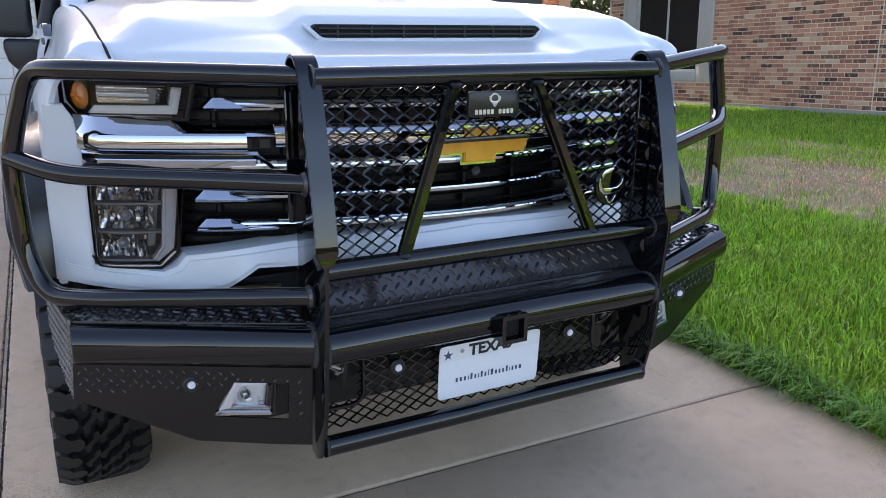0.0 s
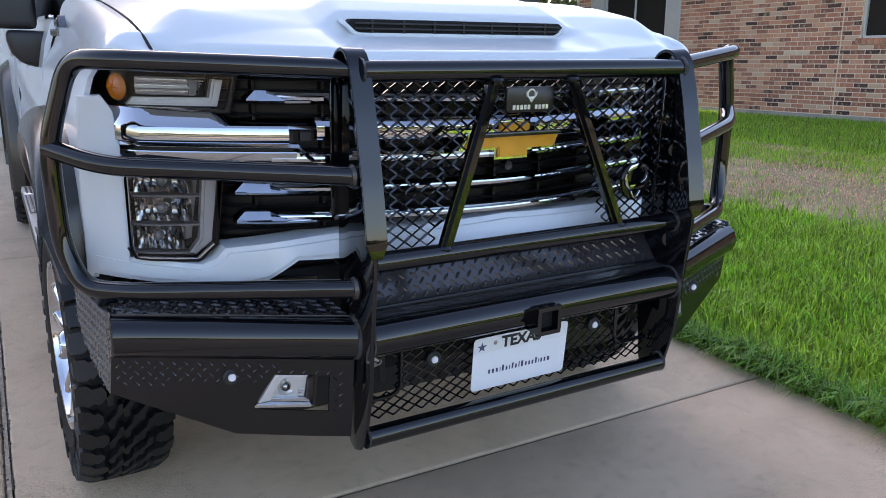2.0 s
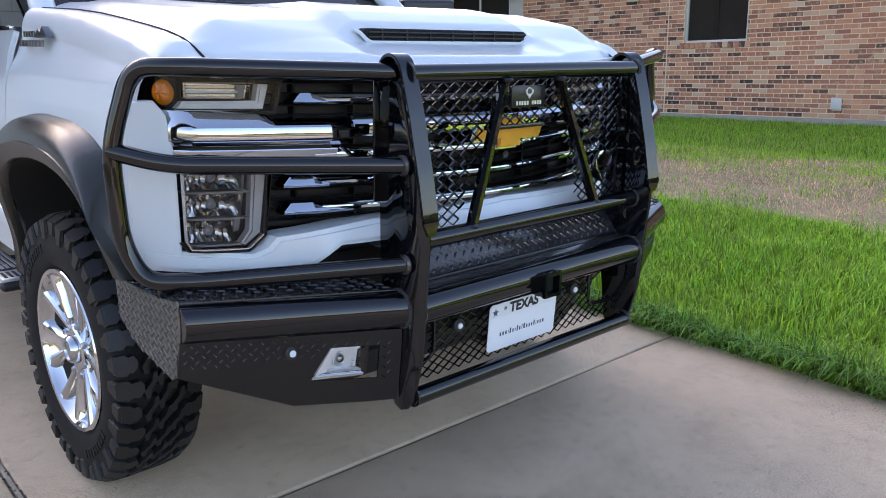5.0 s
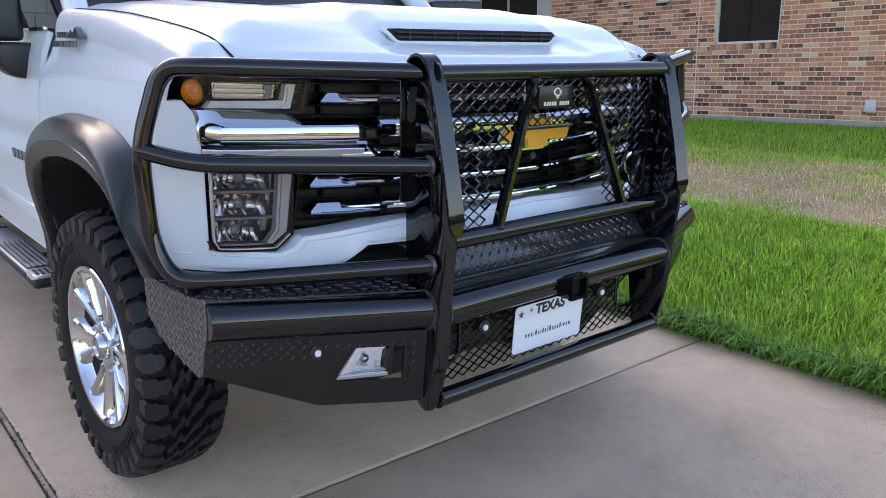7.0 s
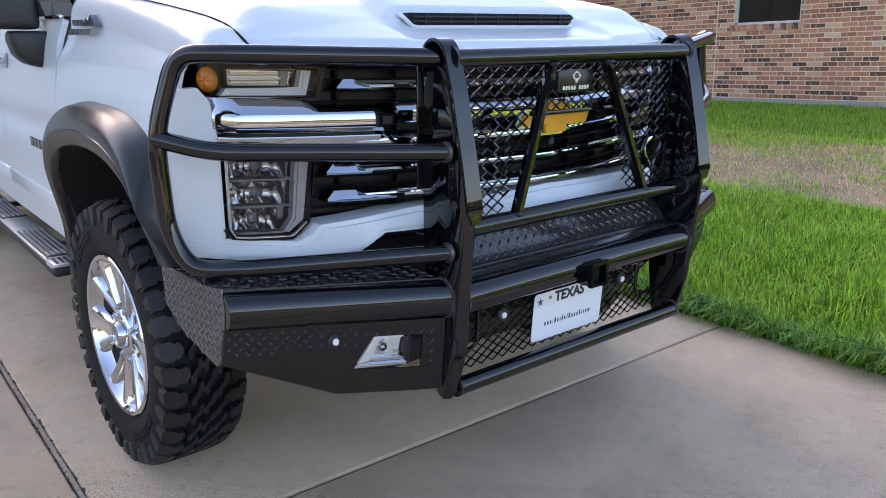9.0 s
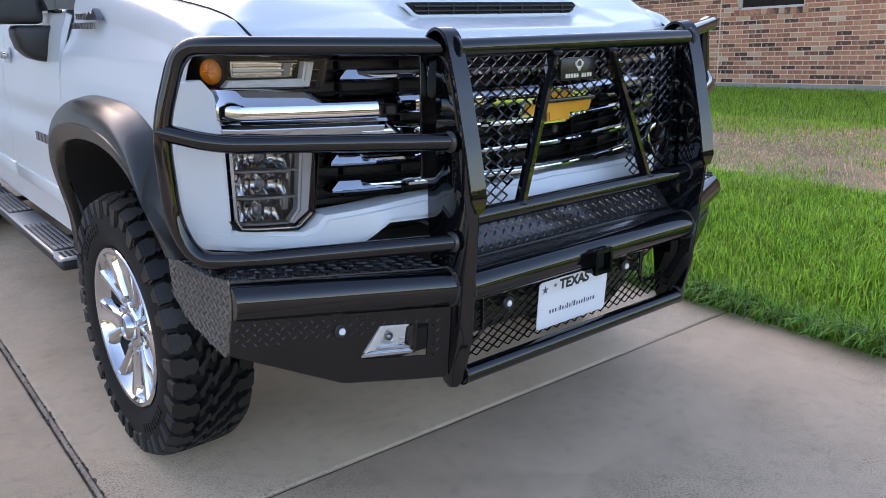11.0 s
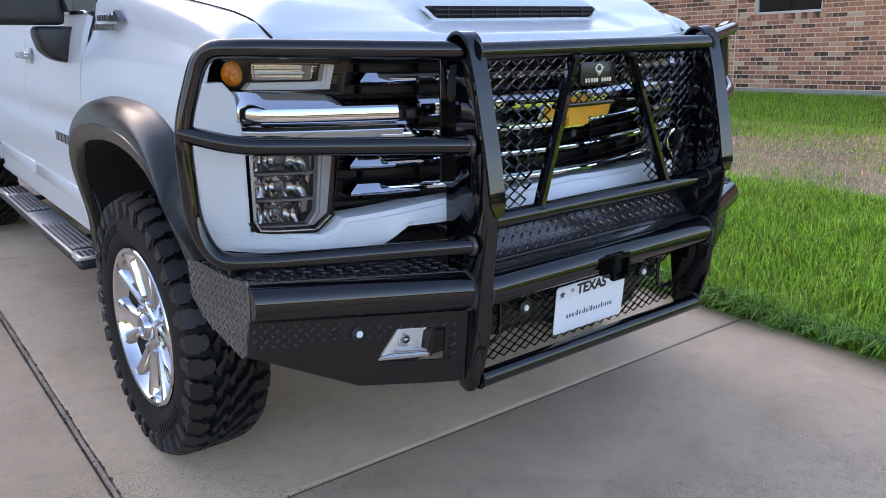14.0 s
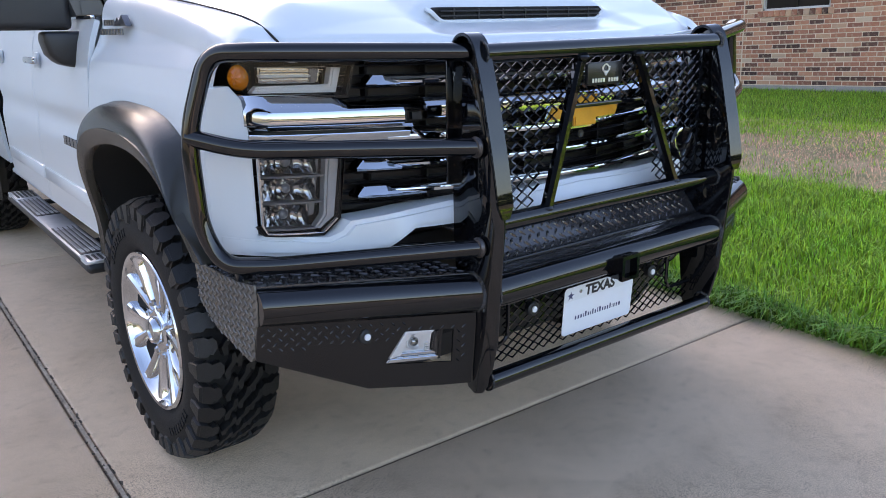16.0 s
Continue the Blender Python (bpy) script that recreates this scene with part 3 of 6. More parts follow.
def build_garage():
    y = 10.4
    wall = setting("wall_garage", boxed(-7.0, -0.86, y + 0.02, y + 0.3, -0.12, 3.0, 0), MORTAR, "white painted stone wall beside the garage", "wall", 0)
    setting("wall_garage_far", boxed(3.9, 5.2, y + 0.02, y + 0.3, -0.12, 3.0, 0), MORTAR, "white painted stone wall beside the garage", "wall", 0)
    setting("garage_header", boxed(-0.86, 3.9, y + 0.02, y + 0.3, 2.25, 3.0, 0), TRIM, "painted header over the garage opening", "wall", 0)
    # inner walls and ceiling are near-black: the garage's dimness is painted on
    bm = bmesh.new()
    box(bm, -1.2, 4.4, y + 5.5, y + 5.7, -0.12, 3.0)
    box(bm, -1.4, -1.2, y + 0.3, y + 5.7, -0.12, 3.0)
    box(bm, 4.4, 4.6, y + 0.3, y + 5.7, -0.12, 3.0)
    setting("garage_interior", bm, INTERIOR, "near-black garage walls behind the open door, dimness put in the colour", "wall", 0)
    setting("garage_ceiling", boxed(-1.4, 4.6, y + 0.3, y + 5.7, 3.0, 3.1, 0), INTERIOR, "garage ceiling", "ceiling", 0)
    # unseen roof, its ridge height and width set to block the low sun
    bm = bmesh.new()
    x0, x1, y0, y1 = -18.0, 6.2, y - 0.5, y + 12
    vs = [bm.verts.new(p) for p in [(x, q, z) for z in (3.1, 3.28) for x, q in ((x0, y0), (x1, y0), (x1, y1), (x0, y1))] + [(-12, y + 5.7, 7.8), (1.5, y + 5.7, 7.8)]]
    for q in ((0, 1, 2, 3), (0, 4, 5, 1), (1, 5, 6, 2), (2, 6, 7, 3), (3, 7, 4, 0), (4, 8, 9, 5), (5, 9, 6), (6, 9, 8, 7), (7, 8, 4)):
        bm.faces.new([vs[i] for i in q])
    setting("garage_roof", bm, ROOF, "unseen brown shingle hip roof over the garage, raised to block the sun", "roof", 0)
    # unseen block added to close the gap where sun would reach the lawn
    setting("wall_rear_wing", slab([(y + 6, -0.12), (y + 13.6, -0.12), (y + 13.6, 3.1), (y + 9.8, 7.6), (y + 6, 3.1)], "x", 4.61, 10.9, 0), MORTAR, "unseen pale wall added to block the sun beside the garage", "wall", 0)
    setting("wall_house_front", boxed(-17.5, -7.0, y + 0.02, y + 0.3, -0.12, 3.1, 0), MORTAR, "pale stone front wall of the house", "wall", 0)
    rng = random.Random(4)
    z = -0.03
    while z < 2.9:
        h = rng.choice((0.13, 0.26, 0.2))
        x = -0.87
        while x > -6.9:
            w = rng.uniform(0.22, 0.52)
            part("stone", boxed(x - w + 0.008, x, y - rng.uniform(0.0, 0.008), y + 0.03, z + 0.004, z + h - 0.004, 0.006, 1), STONEW, wall)
            x -= w
        z += h


build_garage()


def build_distance():
    rng = random.Random(9)
    verts, faces = [], []
    for k in range(26):
        cx, cy = -80 + 6.2 * k + rng.uniform(-2, 2), -48 + rng.uniform(-6, 6)
        hgt = rng.uniform(3, 5.5)
        for _ in range(900):
            a, r = rng.uniform(0, 6.28), rng.random() ** 0.5
            zz = rng.uniform(-1, 1)
            rr = 4.2 * r * math.sqrt(max(0.05, 1 - zz * zz))
            p = Vector((cx + rr * math.cos(a), cy + rr * math.sin(a), hgt * 0.6 + zz * hgt * 0.42))
            u = Vector((rng.gauss(0, 1), rng.gauss(0, 1), rng.gauss(0, 1))).normalized() * 0.35
            w = u.cross(Vector((rng.gauss(0, 1), rng.gauss(0, 1), rng.gauss(0, 1)))).normalized() * 0.3
            i = len(verts)
            verts += [p - u, p + w, p + u, p - w]
            faces.append((i, i + 1, i + 2, i + 3))
    tagged(part("far_trees", fast_mesh("far_trees", verts, faces, LEAF), LEAF), "row of green trees beyond the street", "trees", "", "stuff")
    # tree seen past the porch
    verts, faces = [], []
    for _ in range(2600):
        a, zz, r = rng.uniform(0, 6.28), rng.uniform(-1, 1), rng.random() ** 0.4
        p = Vector((21.6 + 2.6 * r * math.cos(a), 27 + 2.6 * r * math.sin(a), 2.2 + 1.9 * zz))
        u = Vector((rng.gauss(0, 1), rng.gauss(0, 1), rng.gauss(0, 1))).normalized() * 0.16
        w = u.cross(Vector((rng.gauss(0, 1), rng.gauss(0, 1), rng.gauss(0, 1)))).normalized() * 0.13
        i = len(verts)
        verts += [p - u, p + w, p + u, p - w]
        faces.append((i, i + 1, i + 2, i + 3))
    tree = thing("tree", "leafy green tree behind the house", "tree", at=(21.6, 27, 0))
    part("crown", fast_mesh("crown", [v - Vector((21.6, 27, 0)) for v in verts], faces, LEAF), LEAF, tree)
    part("trunk", sweep(bmesh.new(), [(0, 0, -0.2), (0.1, 0, 1.2), (0.0, 0.1, 3)], 0.14, 10), BARK, tree)


build_distance()

# ---- the truck ----
TRUCK = thing("pickup_truck", "white lifted pickup truck with black brush guard on a driveway", "pickup truck")


def plan(x):
    """How far back the nose lies at a distance x from the middle."""
    x = abs(x)
    return 0.203 + 0.268 * (x / 0.91) ** 2 + max(0, x - 0.88) * 0.65


SIDE = [(0.45, 0.955), (0.55, 0.975), (0.7, 0.993), (0.95, 1.0), (1.12, 0.998), (1.2, 0.99), (1.28, 0.973), (1.34, 0.94), (1.40, 0.915), (1.5, 0.89)]
NARROW = [(0.40, 0.905), (0.45, 0.93), (0.5, 0.948), (0.56, 0.966), (0.65, 0.984), (0.8, 0.996), (1.0, 1.0)]


def side_x(y, z):
    n = lerp_table(NARROW, y)
    return lerp_table(SIDE, z) * (n + (1 - n) * (0.85 - 0.35 * step(1.15, 1.28, z)) * (1 - step(1.25, 1.42, z)))


SEAM = [(0.40, 1.325), (0.46, 1.353), (0.505, 1.384), (0.55, 1.397), (0.63, 1.412), (0.75, 1.428), (0.90, 1.446), (1.1, 1.467), (1.3, 1.482), (1.7, 1.500)]


def seam_z(y):
    """Height of the gap between bonnet and wing."""
    return lerp_table(SEAM, y)


def seam_x(y):
    return 0.826 + 0.016 * step(0.42, 0.56, y)


def lens_sheet(outline, out, name, parent, label, wrap=0.0, pitch=0.03, fade=0.0):
    """A clear lamp cover on the curve of the nose."""
    bm = bmesh.new()
    f = bm.faces.new([bm.verts.new((x, -out, z)) for x, z in outline])
    f.normal_update()
    if f.normal.y > 0:
        f.normal_flip()
    k = math.ceil(min(v.co.x for v in bm.verts) / pitch)
    hi = max(v.co.x for v in bm.verts)
    while k * pitch < hi:
        bmesh.ops.bisect_plane(bm, geom=bm.verts[:] + bm.edges[:] + bm.faces[:], plane_co=(k * pitch, 0, 0), plane_no=(1, 0, 0))
        k += 1
    for v in bm.verts:
        v.co.y += plan(v.co.x) + fade * step(0.70, 0.90, abs(v.co.x)) + wrap * max(0, abs(v.co.x) - 0.89)
    me = bpy.data.meshes.new(name)
    bm.to_mesh(me)
    bm.free()
    me.materials.append(LENS)
    me.shade_smooth()
    ob = part(name, me, None, parent, label)
    ob.visible_shadow = False
    return ob


def nose(outline, out, thick, mat, name, parent, label="", bevel=0.004, twin=True, pitch=0.03, smooth=30, lean=0.0, fade=0.0, wrap=0.0):
    """A panel given by its outline in x and z, laid on the curve of the nose, standing out in front of it."""
    bm = bmesh.new()
    a = [bm.verts.new((x, -out, z)) for x, z in outline]
    b = [bm.verts.new((x, -out + thick, z)) for x, z in outline]
    n = len(a)
    bm.faces.new(a)
    bm.faces.new(b[::-1])
    for i in range(n):
        bm.faces.new((a[i], b[i], b[(i + 1) % n], a[(i + 1) % n]))
    bmesh.ops.recalc_face_normals(bm, faces=bm.faces)
    if bevel:
        es = [e for e in bm.edges if abs(e.verts[0].co.y - e.verts[1].co.y) < 1e-6 and e.verts[0].co.y < -out + thick / 2]
        bmesh.ops.bevel(bm, geom=es, offset=bevel, segments=2, affect="EDGES", clamp_overlap=True)
    xs = [v.co.x for v in bm.verts]
    x = math.ceil(min(xs) / pitch) * pitch
    while x < max(xs):
        bmesh.ops.bisect_plane(bm, geom=bm.verts[:] + bm.edges[:] + bm.faces[:], plane_co=(x, 0, 0), plane_no=(1, 0, 0))
        x += pitch
    for v in bm.verts:
        v.co.y += plan(v.co.x) + lean * (v.co.z - 1.1) + fade * step(0.70, 0.90, abs(v.co.x)) + wrap * max(0, abs(v.co.x) - 0.89)
    return (both if twin else part)(name, bm, mat, parent, label, smooth)


BONNET = [(0.16, 1.352), (0.2, 1.366), (0.3, 1.384), (0.45, 1.414), (0.57, 1.455), (0.75, 1.488), (1.0, 1.505), (1.3, 1.524), (1.72, 1.535)]


def build_bonnet():
    y_back = 1.72

    def f(u, v):
        s = 2 * u - 1
        yf = plan(0.83 * s) + 0.012
        y = yf + (y_back - yf) * (v**1.3)
        x = s * seam_x(y)
        ax = abs(x)
        d = y - yf
        zc = lerp_table(BONNET, y)
        zc -= (lerp_table(BONNET, yf) - 1.358) * (1 - step(0.0, 0.20, d))
        zc += 0.012 * (1 - step(0.62, 0.70, ax)) * step(0.15, 0.4, d) - 0.004
        z = zc + (seam_z(y) - zc) * step(0.72, seam_x(y) + 0.008, ax)
        z -= 0.030 * (1 - step(0, 0.045, d))
        # scoop: a dip before the mouth and a raised back
        z += 0.030 * step(0.452, 0.485, y) * (1 - step(0.345, 0.42, ax)) * (1 - step(0.55, 1.2, y))
        z -= 0.012 * step(0.24, 0.38, y) * (1 - step(0.44, 0.475, y)) * (1 - step(0.36, 0.45, ax))
        return (x, y, z)

    part("bonnet", sheet(96, 90, f, None, 0.012), WHITE, TRUCK, "white bonnet with a raised scoop", 40)
    # scoop mouth: dark recess with slats
    rec = part("scoop_recess", slab([(-0.352, 1.424), (-0.322, 1.40), (0.322, 1.40), (0.352, 1.424), (0.335, 1.436), (-0.335, 1.436)], "y", 0.44, 0.52, 0.003), INTERIOR, TRUCK, "dark air scoop mouth")
    part("scoop_rim", tube([(-0.362, 0.462, 1.432), (-0.355, 0.445, 1.424), (-0.325, 0.438, 1.396), (0.325, 0.438, 1.396), (0.355, 0.445, 1.424), (0.362, 0.462, 1.432)], 0.006, 0.015, 10), WHITE, rec)
    for z in (1.412, 1.425):
        part("slat", boxed(-0.33, 0.33, 0.432, 0.45, z - 0.0025, z + 0.0025, 0.001, 1), PLASTIC, rec)
    for k in range(7):
        x = -0.28 + 0.56 * k / 6
        part("divider", boxed(x - 0.003, x + 0.003, 0.434, 0.45, 1.402, 1.434, 0.001, 1), PLASTIC, rec)


build_bonnet()


def build_seam_shade():
    # a thin dark bar on the seam paints the shade inside the gap
    pts = []
    for k in range(30):
        y = 0.445 + 1.24 * k / 29
        pts.append((-seam_x(y) - 0.0045, y, seam_z(y) + 0.0045))
    part("bonnet_gap", sweep(bmesh.new(), pts, 0.0036, 8), INTERIOR, TRUCK, "dark bar drawn in for the shade of the bonnet gap")


build_seam_shade()

WHEEL_Y, REAR_Y, TYRE_R = 1.09, 4.95, 0.445
ARCH = [(0.605, 0.80), (0.612, 0.88), (0.632, 0.97), (0.672, 1.045), (0.735, 1.10), (0.843, 1.141), (0.985, 1.162), (1.28, 1.167), (1.46, 1.145), (1.60, 1.09), (1.70, 0.98), (1.76, 0.83), (1.785, 0.68), (1.79, 0.55)]
ARCH_IN = [(0.50, 0.80), (0.545, 0.862), (0.60, 0.907), (0.662, 0.955), (0.735, 0.997), (0.845, 1.029), (0.972, 1.045), (1.149, 1.045), (1.34, 1.020), (1.462, 0.985), (1.575, 0.895), (1.645, 0.79), (1.69, 0.68), (1.70, 0.55)]


def inside(poly, y, z):
    hit = False
    for (a, b), (c, d) in zip(poly, poly[1:] + poly[:1]):
        if (b > z) != (d > z) and y < (c - a) * (z - b) / (d - b) + a:
            hit = not hit
    return hit


def dense(pts, n):
    pts = smooth_path([(0, y, z) for y, z in pts], 0.12, 5)
    d = [0]
    for a, b in zip(pts, pts[1:]):
        d.append(d[-1] + (b - a).length)
    out = []
    for k in range(n + 1):
        t = d[-1] * k / n
        i = max(j for j in range(len(d)) if d[j] <= t + 1e-9)
        i = min(i, len(pts) - 2)
        w = (t - d[i]) / max(1e-9, d[i + 1] - d[i])
        out.append(pts[i].lerp(pts[i + 1], w))
    return out


def build_wings():
    mid = [(a[0] + 0.35 * (max(b[0], a[0] + 0.06) - a[0] if a[0] < 1 else b[0] - a[0]), a[1] + 0.35 * (b[1] - a[1])) for a, b in zip(ARCH, ARCH_IN)]
    hole = mid + [(1.8, 0.3), (0.63, 0.3)]

    def f(u, v):
        y = 0.425 + (1.715 - 0.425) * u
        top = seam_z(y) + 0.004
        # from the bonnet gap over the shoulder and down the side
        if v < 0.25:
            t = v / 0.25
            z = top - (top - (top - 0.10)) * t * t
            x0, x1 = seam_x(y) + 0.009, side_x(y, top - 0.10)
            x = x0 + (x1 - x0) * math.sin(t * math.pi / 2) ** 0.9
            z = top + 0.004 * math.sin(math.pi * t) - 0.10 * (1 - math.cos(t * math.pi / 2))
        else:
            t = (v - 0.25) / 0.75
            z = (top - 0.10) + (0.52 - (top - 0.10)) * t
            x = side_x(y, z)
        # the front follows the nose
        if y < plan(x) - 0.002:
            y = plan(x) - 0.002
        return (-x, y, z)

    def keep(c):
        if inside(hole, c.y, c.z):
            return False
        # the upper lamp wraps round the corner
        if c.y < 0.582 and 1.222 + 0.28 * max(0, c.y - 0.51) < c.z < 1.313:
            return False
        return c.z > 0.79 or c.y > 1.4

    bm = sheet(150, 170, f, keep)
    got = bmesh.ops.extrude_face_region(bm, geom=bm.faces[:], use_keep_orig=True)
    for v in got["geom"]:
        if isinstance(v, bmesh.types.BMVert):
            v.co.x += 0.012
    both("wing", bm, WHITE, TRUCK, "white front wing", 40)

    # matt black flare over the wheel
    n = 64
    a, b = dense(ARCH, n), dense(ARCH_IN, n)
    bm = bmesh.new()
    rows = []
    for p, q in zip(a, b):
        top = side_x(p.y, p.z)
        lip = 1.092 - 0.035 * (1 - step(0.44, 0.62, q.y))
        if q.y > 1.3:
            lip = max(top + 0.024, lip - 0.075 * (1 - step(0.62, 0.98, q.z)))
        ring = [(-top + 0.004, p), (-top - 0.008, p), (-top - 0.016, p.lerp(q, 0.03))]
        for k in range(1, 8):
            t = k / 7
            ring.append((-(top + 0.016 + (lip - top - 0.016) * math.sin(t * math.pi / 2) ** 0.85), p.lerp(q, 0.03 + 0.57 * (1 - math.cos(t * math.pi / 2)) ** 0.9)))
        ring += [(-lip - 0.003, p.lerp(q, 0.615)), (-lip - 0.002, p.lerp(q, 0.63)), (-lip + 0.004, p.lerp(q, 0.97)), (-lip + 0.010, q), (-lip + 0.035, q)]
        rows.append([bm.verts.new((x, v.y, v.z)) for x, v in ring])
    for r, s in zip(rows, rows[1:]):
        for i in range(len(r) - 1):
            bm.faces.new((r[i], s[i], s[i + 1], r[i + 1]))
    bmesh.ops.recalc_face_normals(bm, faces=bm.faces)
    both("wheel_flare", bm, FLAREM, TRUCK, "satin black plastic wheel flare", 50)

    # wheel well
    bm = bmesh.new()
    rows = []
    for q in dense([(y, z) for y, z in ARCH_IN], 30):
        rows.append([bm.verts.new((x, max(q.y, 0.64), q.z)) for x in (-1.06 + (0.1 * (1 - step(0.60, 0.98, q.z)) if q.y > 1.3 else 0), -0.45)])
    for r, s in zip(rows, rows[1:]):
        bm.faces.new((r[0], s[0], s[1], r[1]))
    bm.faces.new([r[1] for r in rows])
    both("wheel_well", bm, INTERIOR, TRUCK, "black wheel well lining", 40)


build_wings()


def build_nose():
    P = TRUCK
    # black grille ground
    grille = nose([(-0.70, 0.90), (0.70, 0.90), (0.715, 1.33), (-0.715, 1.33)], -0.075, 0.02, GRILLE, "grille", P, "black slatted grille with chrome bars", twin=False)
    # chrome bars across: wedges with an upper and a lower facet
    def strip(name, x0, x1, profile, label="", twin=False, mat=CHROME, pitch=0.03, ends=None):
        bm = bmesh.new()
        n = max(2, int(abs(x1 - x0) / pitch))
        rows = []
        for i in range(n + 1):
            x = x0 + (x1 - x0) * i / n
            k = ends(x) if ends else 1.0
            zm = sum(z for _, z in profile) / len(profile)
            rows.append([bm.verts.new((x, plan(x) - out * k, zm + (z - zm) * k)) for out, z in profile])
        for r, q in zip(rows, rows[1:]):
            for i in range(len(profile)):
                bm.faces.new((r[i], q[i], q[(i + 1) % len(profile)], r[(i + 1) % len(profile)]))
        bm.faces.new(rows[0])
        bm.faces.new(rows[-1][::-1])
        return (both if twin else part)(name, bm, mat, grille, label, 18)

    # thin black slats and ribs behind the bars
    for k in range(15):
        z = 0.925 + 0.392 * k / 14
        strip("slat", -0.70, 0.70, [(-0.074, z - 0.003), (-0.045, z - 0.004), (-0.043, z - 0.001), (-0.047, z + 0.003), (-0.074, z + 0.003)], mat=GRILLE, pitch=0.05)
    for k in range(9):
        x = -0.62 + 1.24 * k / 8
        part("rib", boxed(x - 0.004, x + 0.004, plan(x) + 0.050, plan(x) + 0.078, 0.92, 1.32, 0), GRILLE, grille, "", 0)
    for z in (1.251, 1.035, 0.963):
        strip("chrome_bar", -0.63, 0.63, [(-0.03, z - 0.010), (-0.001, z - 0.010), (0.004, z - 0.0085), (0.0055, z - 0.001), (0.0045, z + 0.003), (-0.004, z + 0.009), (-0.03, z + 0.010)])
        # raised faceted ends by the lamps: a sloping upper facet that tapers off, over a thin upright lip
        s = 0.030 if z > 1.2 else 0.0
        bm = bmesh.new()
        rows = []
        for x, deep, crest, top, back in ((-0.682 + s, 0.019, -0.0085, -0.0065, 0.017), (-0.660 + s, 0.024, -0.0080, 0.0135, 0.005), (-0.606, 0.024, -0.0080, 0.0135, 0.005), (-0.570, 0.019, -0.0080, -0.0055, 0.012), (-0.50, 0.006, -0.0078, -0.006, 0.003)):
            rows.append([bm.verts.new((x, plan(x) + 0.003 - o, z + h)) for o, h in ((-0.03, -0.0145), (deep * 0.8, -0.0145), (deep, crest - 0.001), (deep * 0.96, crest + 0.0005), (back, top), (-0.03, top))])
        for r, q in zip(rows, rows[1:]):
            for i in range(5):
                bm.faces.new((r[i], q[i], q[i + 1], r[i + 1]))
        bm.faces.new(rows[0])
        bm.faces.new(rows[-1][::-1])
        both("bar_tip", bm, CHROME, grille, "faceted chrome bar end", 8)
    strip("main_bar", -0.50, 0.50, [(-0.05, 1.150), (0.006, 1.150), (0.011, 1.154), (0.0125, 1.168), (0.011, 1.183), (-0.010, 1.203), (-0.05, 1.208)], "thick chrome bar across the grille")
    strip("chrome_bar", -0.60, 0.60, [(-0.04, 1.096), (0.003, 1.096), (0.006, 1.098), (0.0075, 1.105), (0.0065, 1.110), (-0.003, 1.1185), (-0.04, 1.119)])
    # chrome brow under the upper lamp: turned-back end, sloping top, rounded edge, upright face
    bm = bmesh.new()
    rows = []
    for k in range(33):
        x = (-0.9195, -0.919, -0.907)[k] if k < 3 else -0.906 + (0.906 - 0.566) * (k - 2) / 30
        top = 1.192 + 0.027 * (1 - step(-0.715, -0.672, x))
        o = (0.020, 0.012, 0.0)[min(k, 2)]
        slope = [(0.0190 - 0.0420 * t, 1.1835 + (top - 1.1835) * t) for t in (0, 0.3, 0.65, 1)]
        rows.append([bm.verts.new((x, plan(x) - q + o, z)) for q, z in [(-0.05, 1.143), (0.022, 1.143), (0.0262, 1.1455), (0.0272, 1.150), (0.0266, 1.164), (0.0255, 1.172), (0.0235, 1.1785)] + slope + [(-0.05, top + 0.002)]])
    for r, q in zip(rows, rows[1:]):
        n = len(r)
        for i in range(n):
            bm.faces.new((r[i], q[i], q[(i + 1) % n], r[(i + 1) % n]))
    bm.faces.new(rows[0])
    bm.faces.new(rows[-1][::-1])
    both("chrome_brow", bm, CHROME, grille, "broad chrome bar below the headlamp", 20)
    strip("brow_link", -0.70, -0.49, [(-0.05, 1.172), (0.004, 1.172), (0.010, 1.176), (0.006, 1.184), (-0.014, 1.194), (-0.05, 1.196)], "", True)
    strip("brow_recess", -0.912, -0.545, [(-0.05, 1.100), (-0.016, 1.100), (-0.016, 1.142), (-0.05, 1.142)], "", True, GRILLE)
    strip("brow_lower", -0.912, -0.545, [(-0.05, 1.098), (0.002, 1.098), (0.005, 1.101), (0.010, 1.112), (0.0125, 1.1195), (0.0115, 1.122), (-0.05, 1.123)], "", True)
    strip("brow_edge", -0.912, -0.541, [(-0.05, 1.132), (0.017, 1.132), (0.020, 1.134), (0.013, 1.1405), (-0.05, 1.141)], "", True)
    nose([(-0.545, 1.139), (-0.545, 1.131), (-0.512, 1.097), (-0.47, 1.096), (-0.47, 1.104), (-0.506, 1.106)], 0.012, 0.04, CHROME, "brow_hook", grille, bevel=0.002)
    nose([(-0.912, 1.075), (-0.49, 1.062), (-0.49, 1.112), (-0.912, 1.112)], -0.004, 0.04, GRILLE, "brow_underside", grille, bevel=0.003)
    nose([(-0.566, 1.143), (-0.49, 1.143), (-0.49, 1.172), (-0.566, 1.172)], -0.01, 0.02, GRILLE, "brow_gap", grille, bevel=0)
    nose([(-0.562, 1.144), (-0.552, 1.144), (-0.552, 1.171), (-0.562, 1.171)], 0.012, 0.02, PLASTIC, "brow_gap", grille, bevel=0.002)
    nose([(-0.535, 1.148), (-0.51, 1.148), (-0.51, 1.168), (-0.535, 1.168)], 0.004, 0.02, PLASTIC, "brow_gap", grille, bevel=0.002)
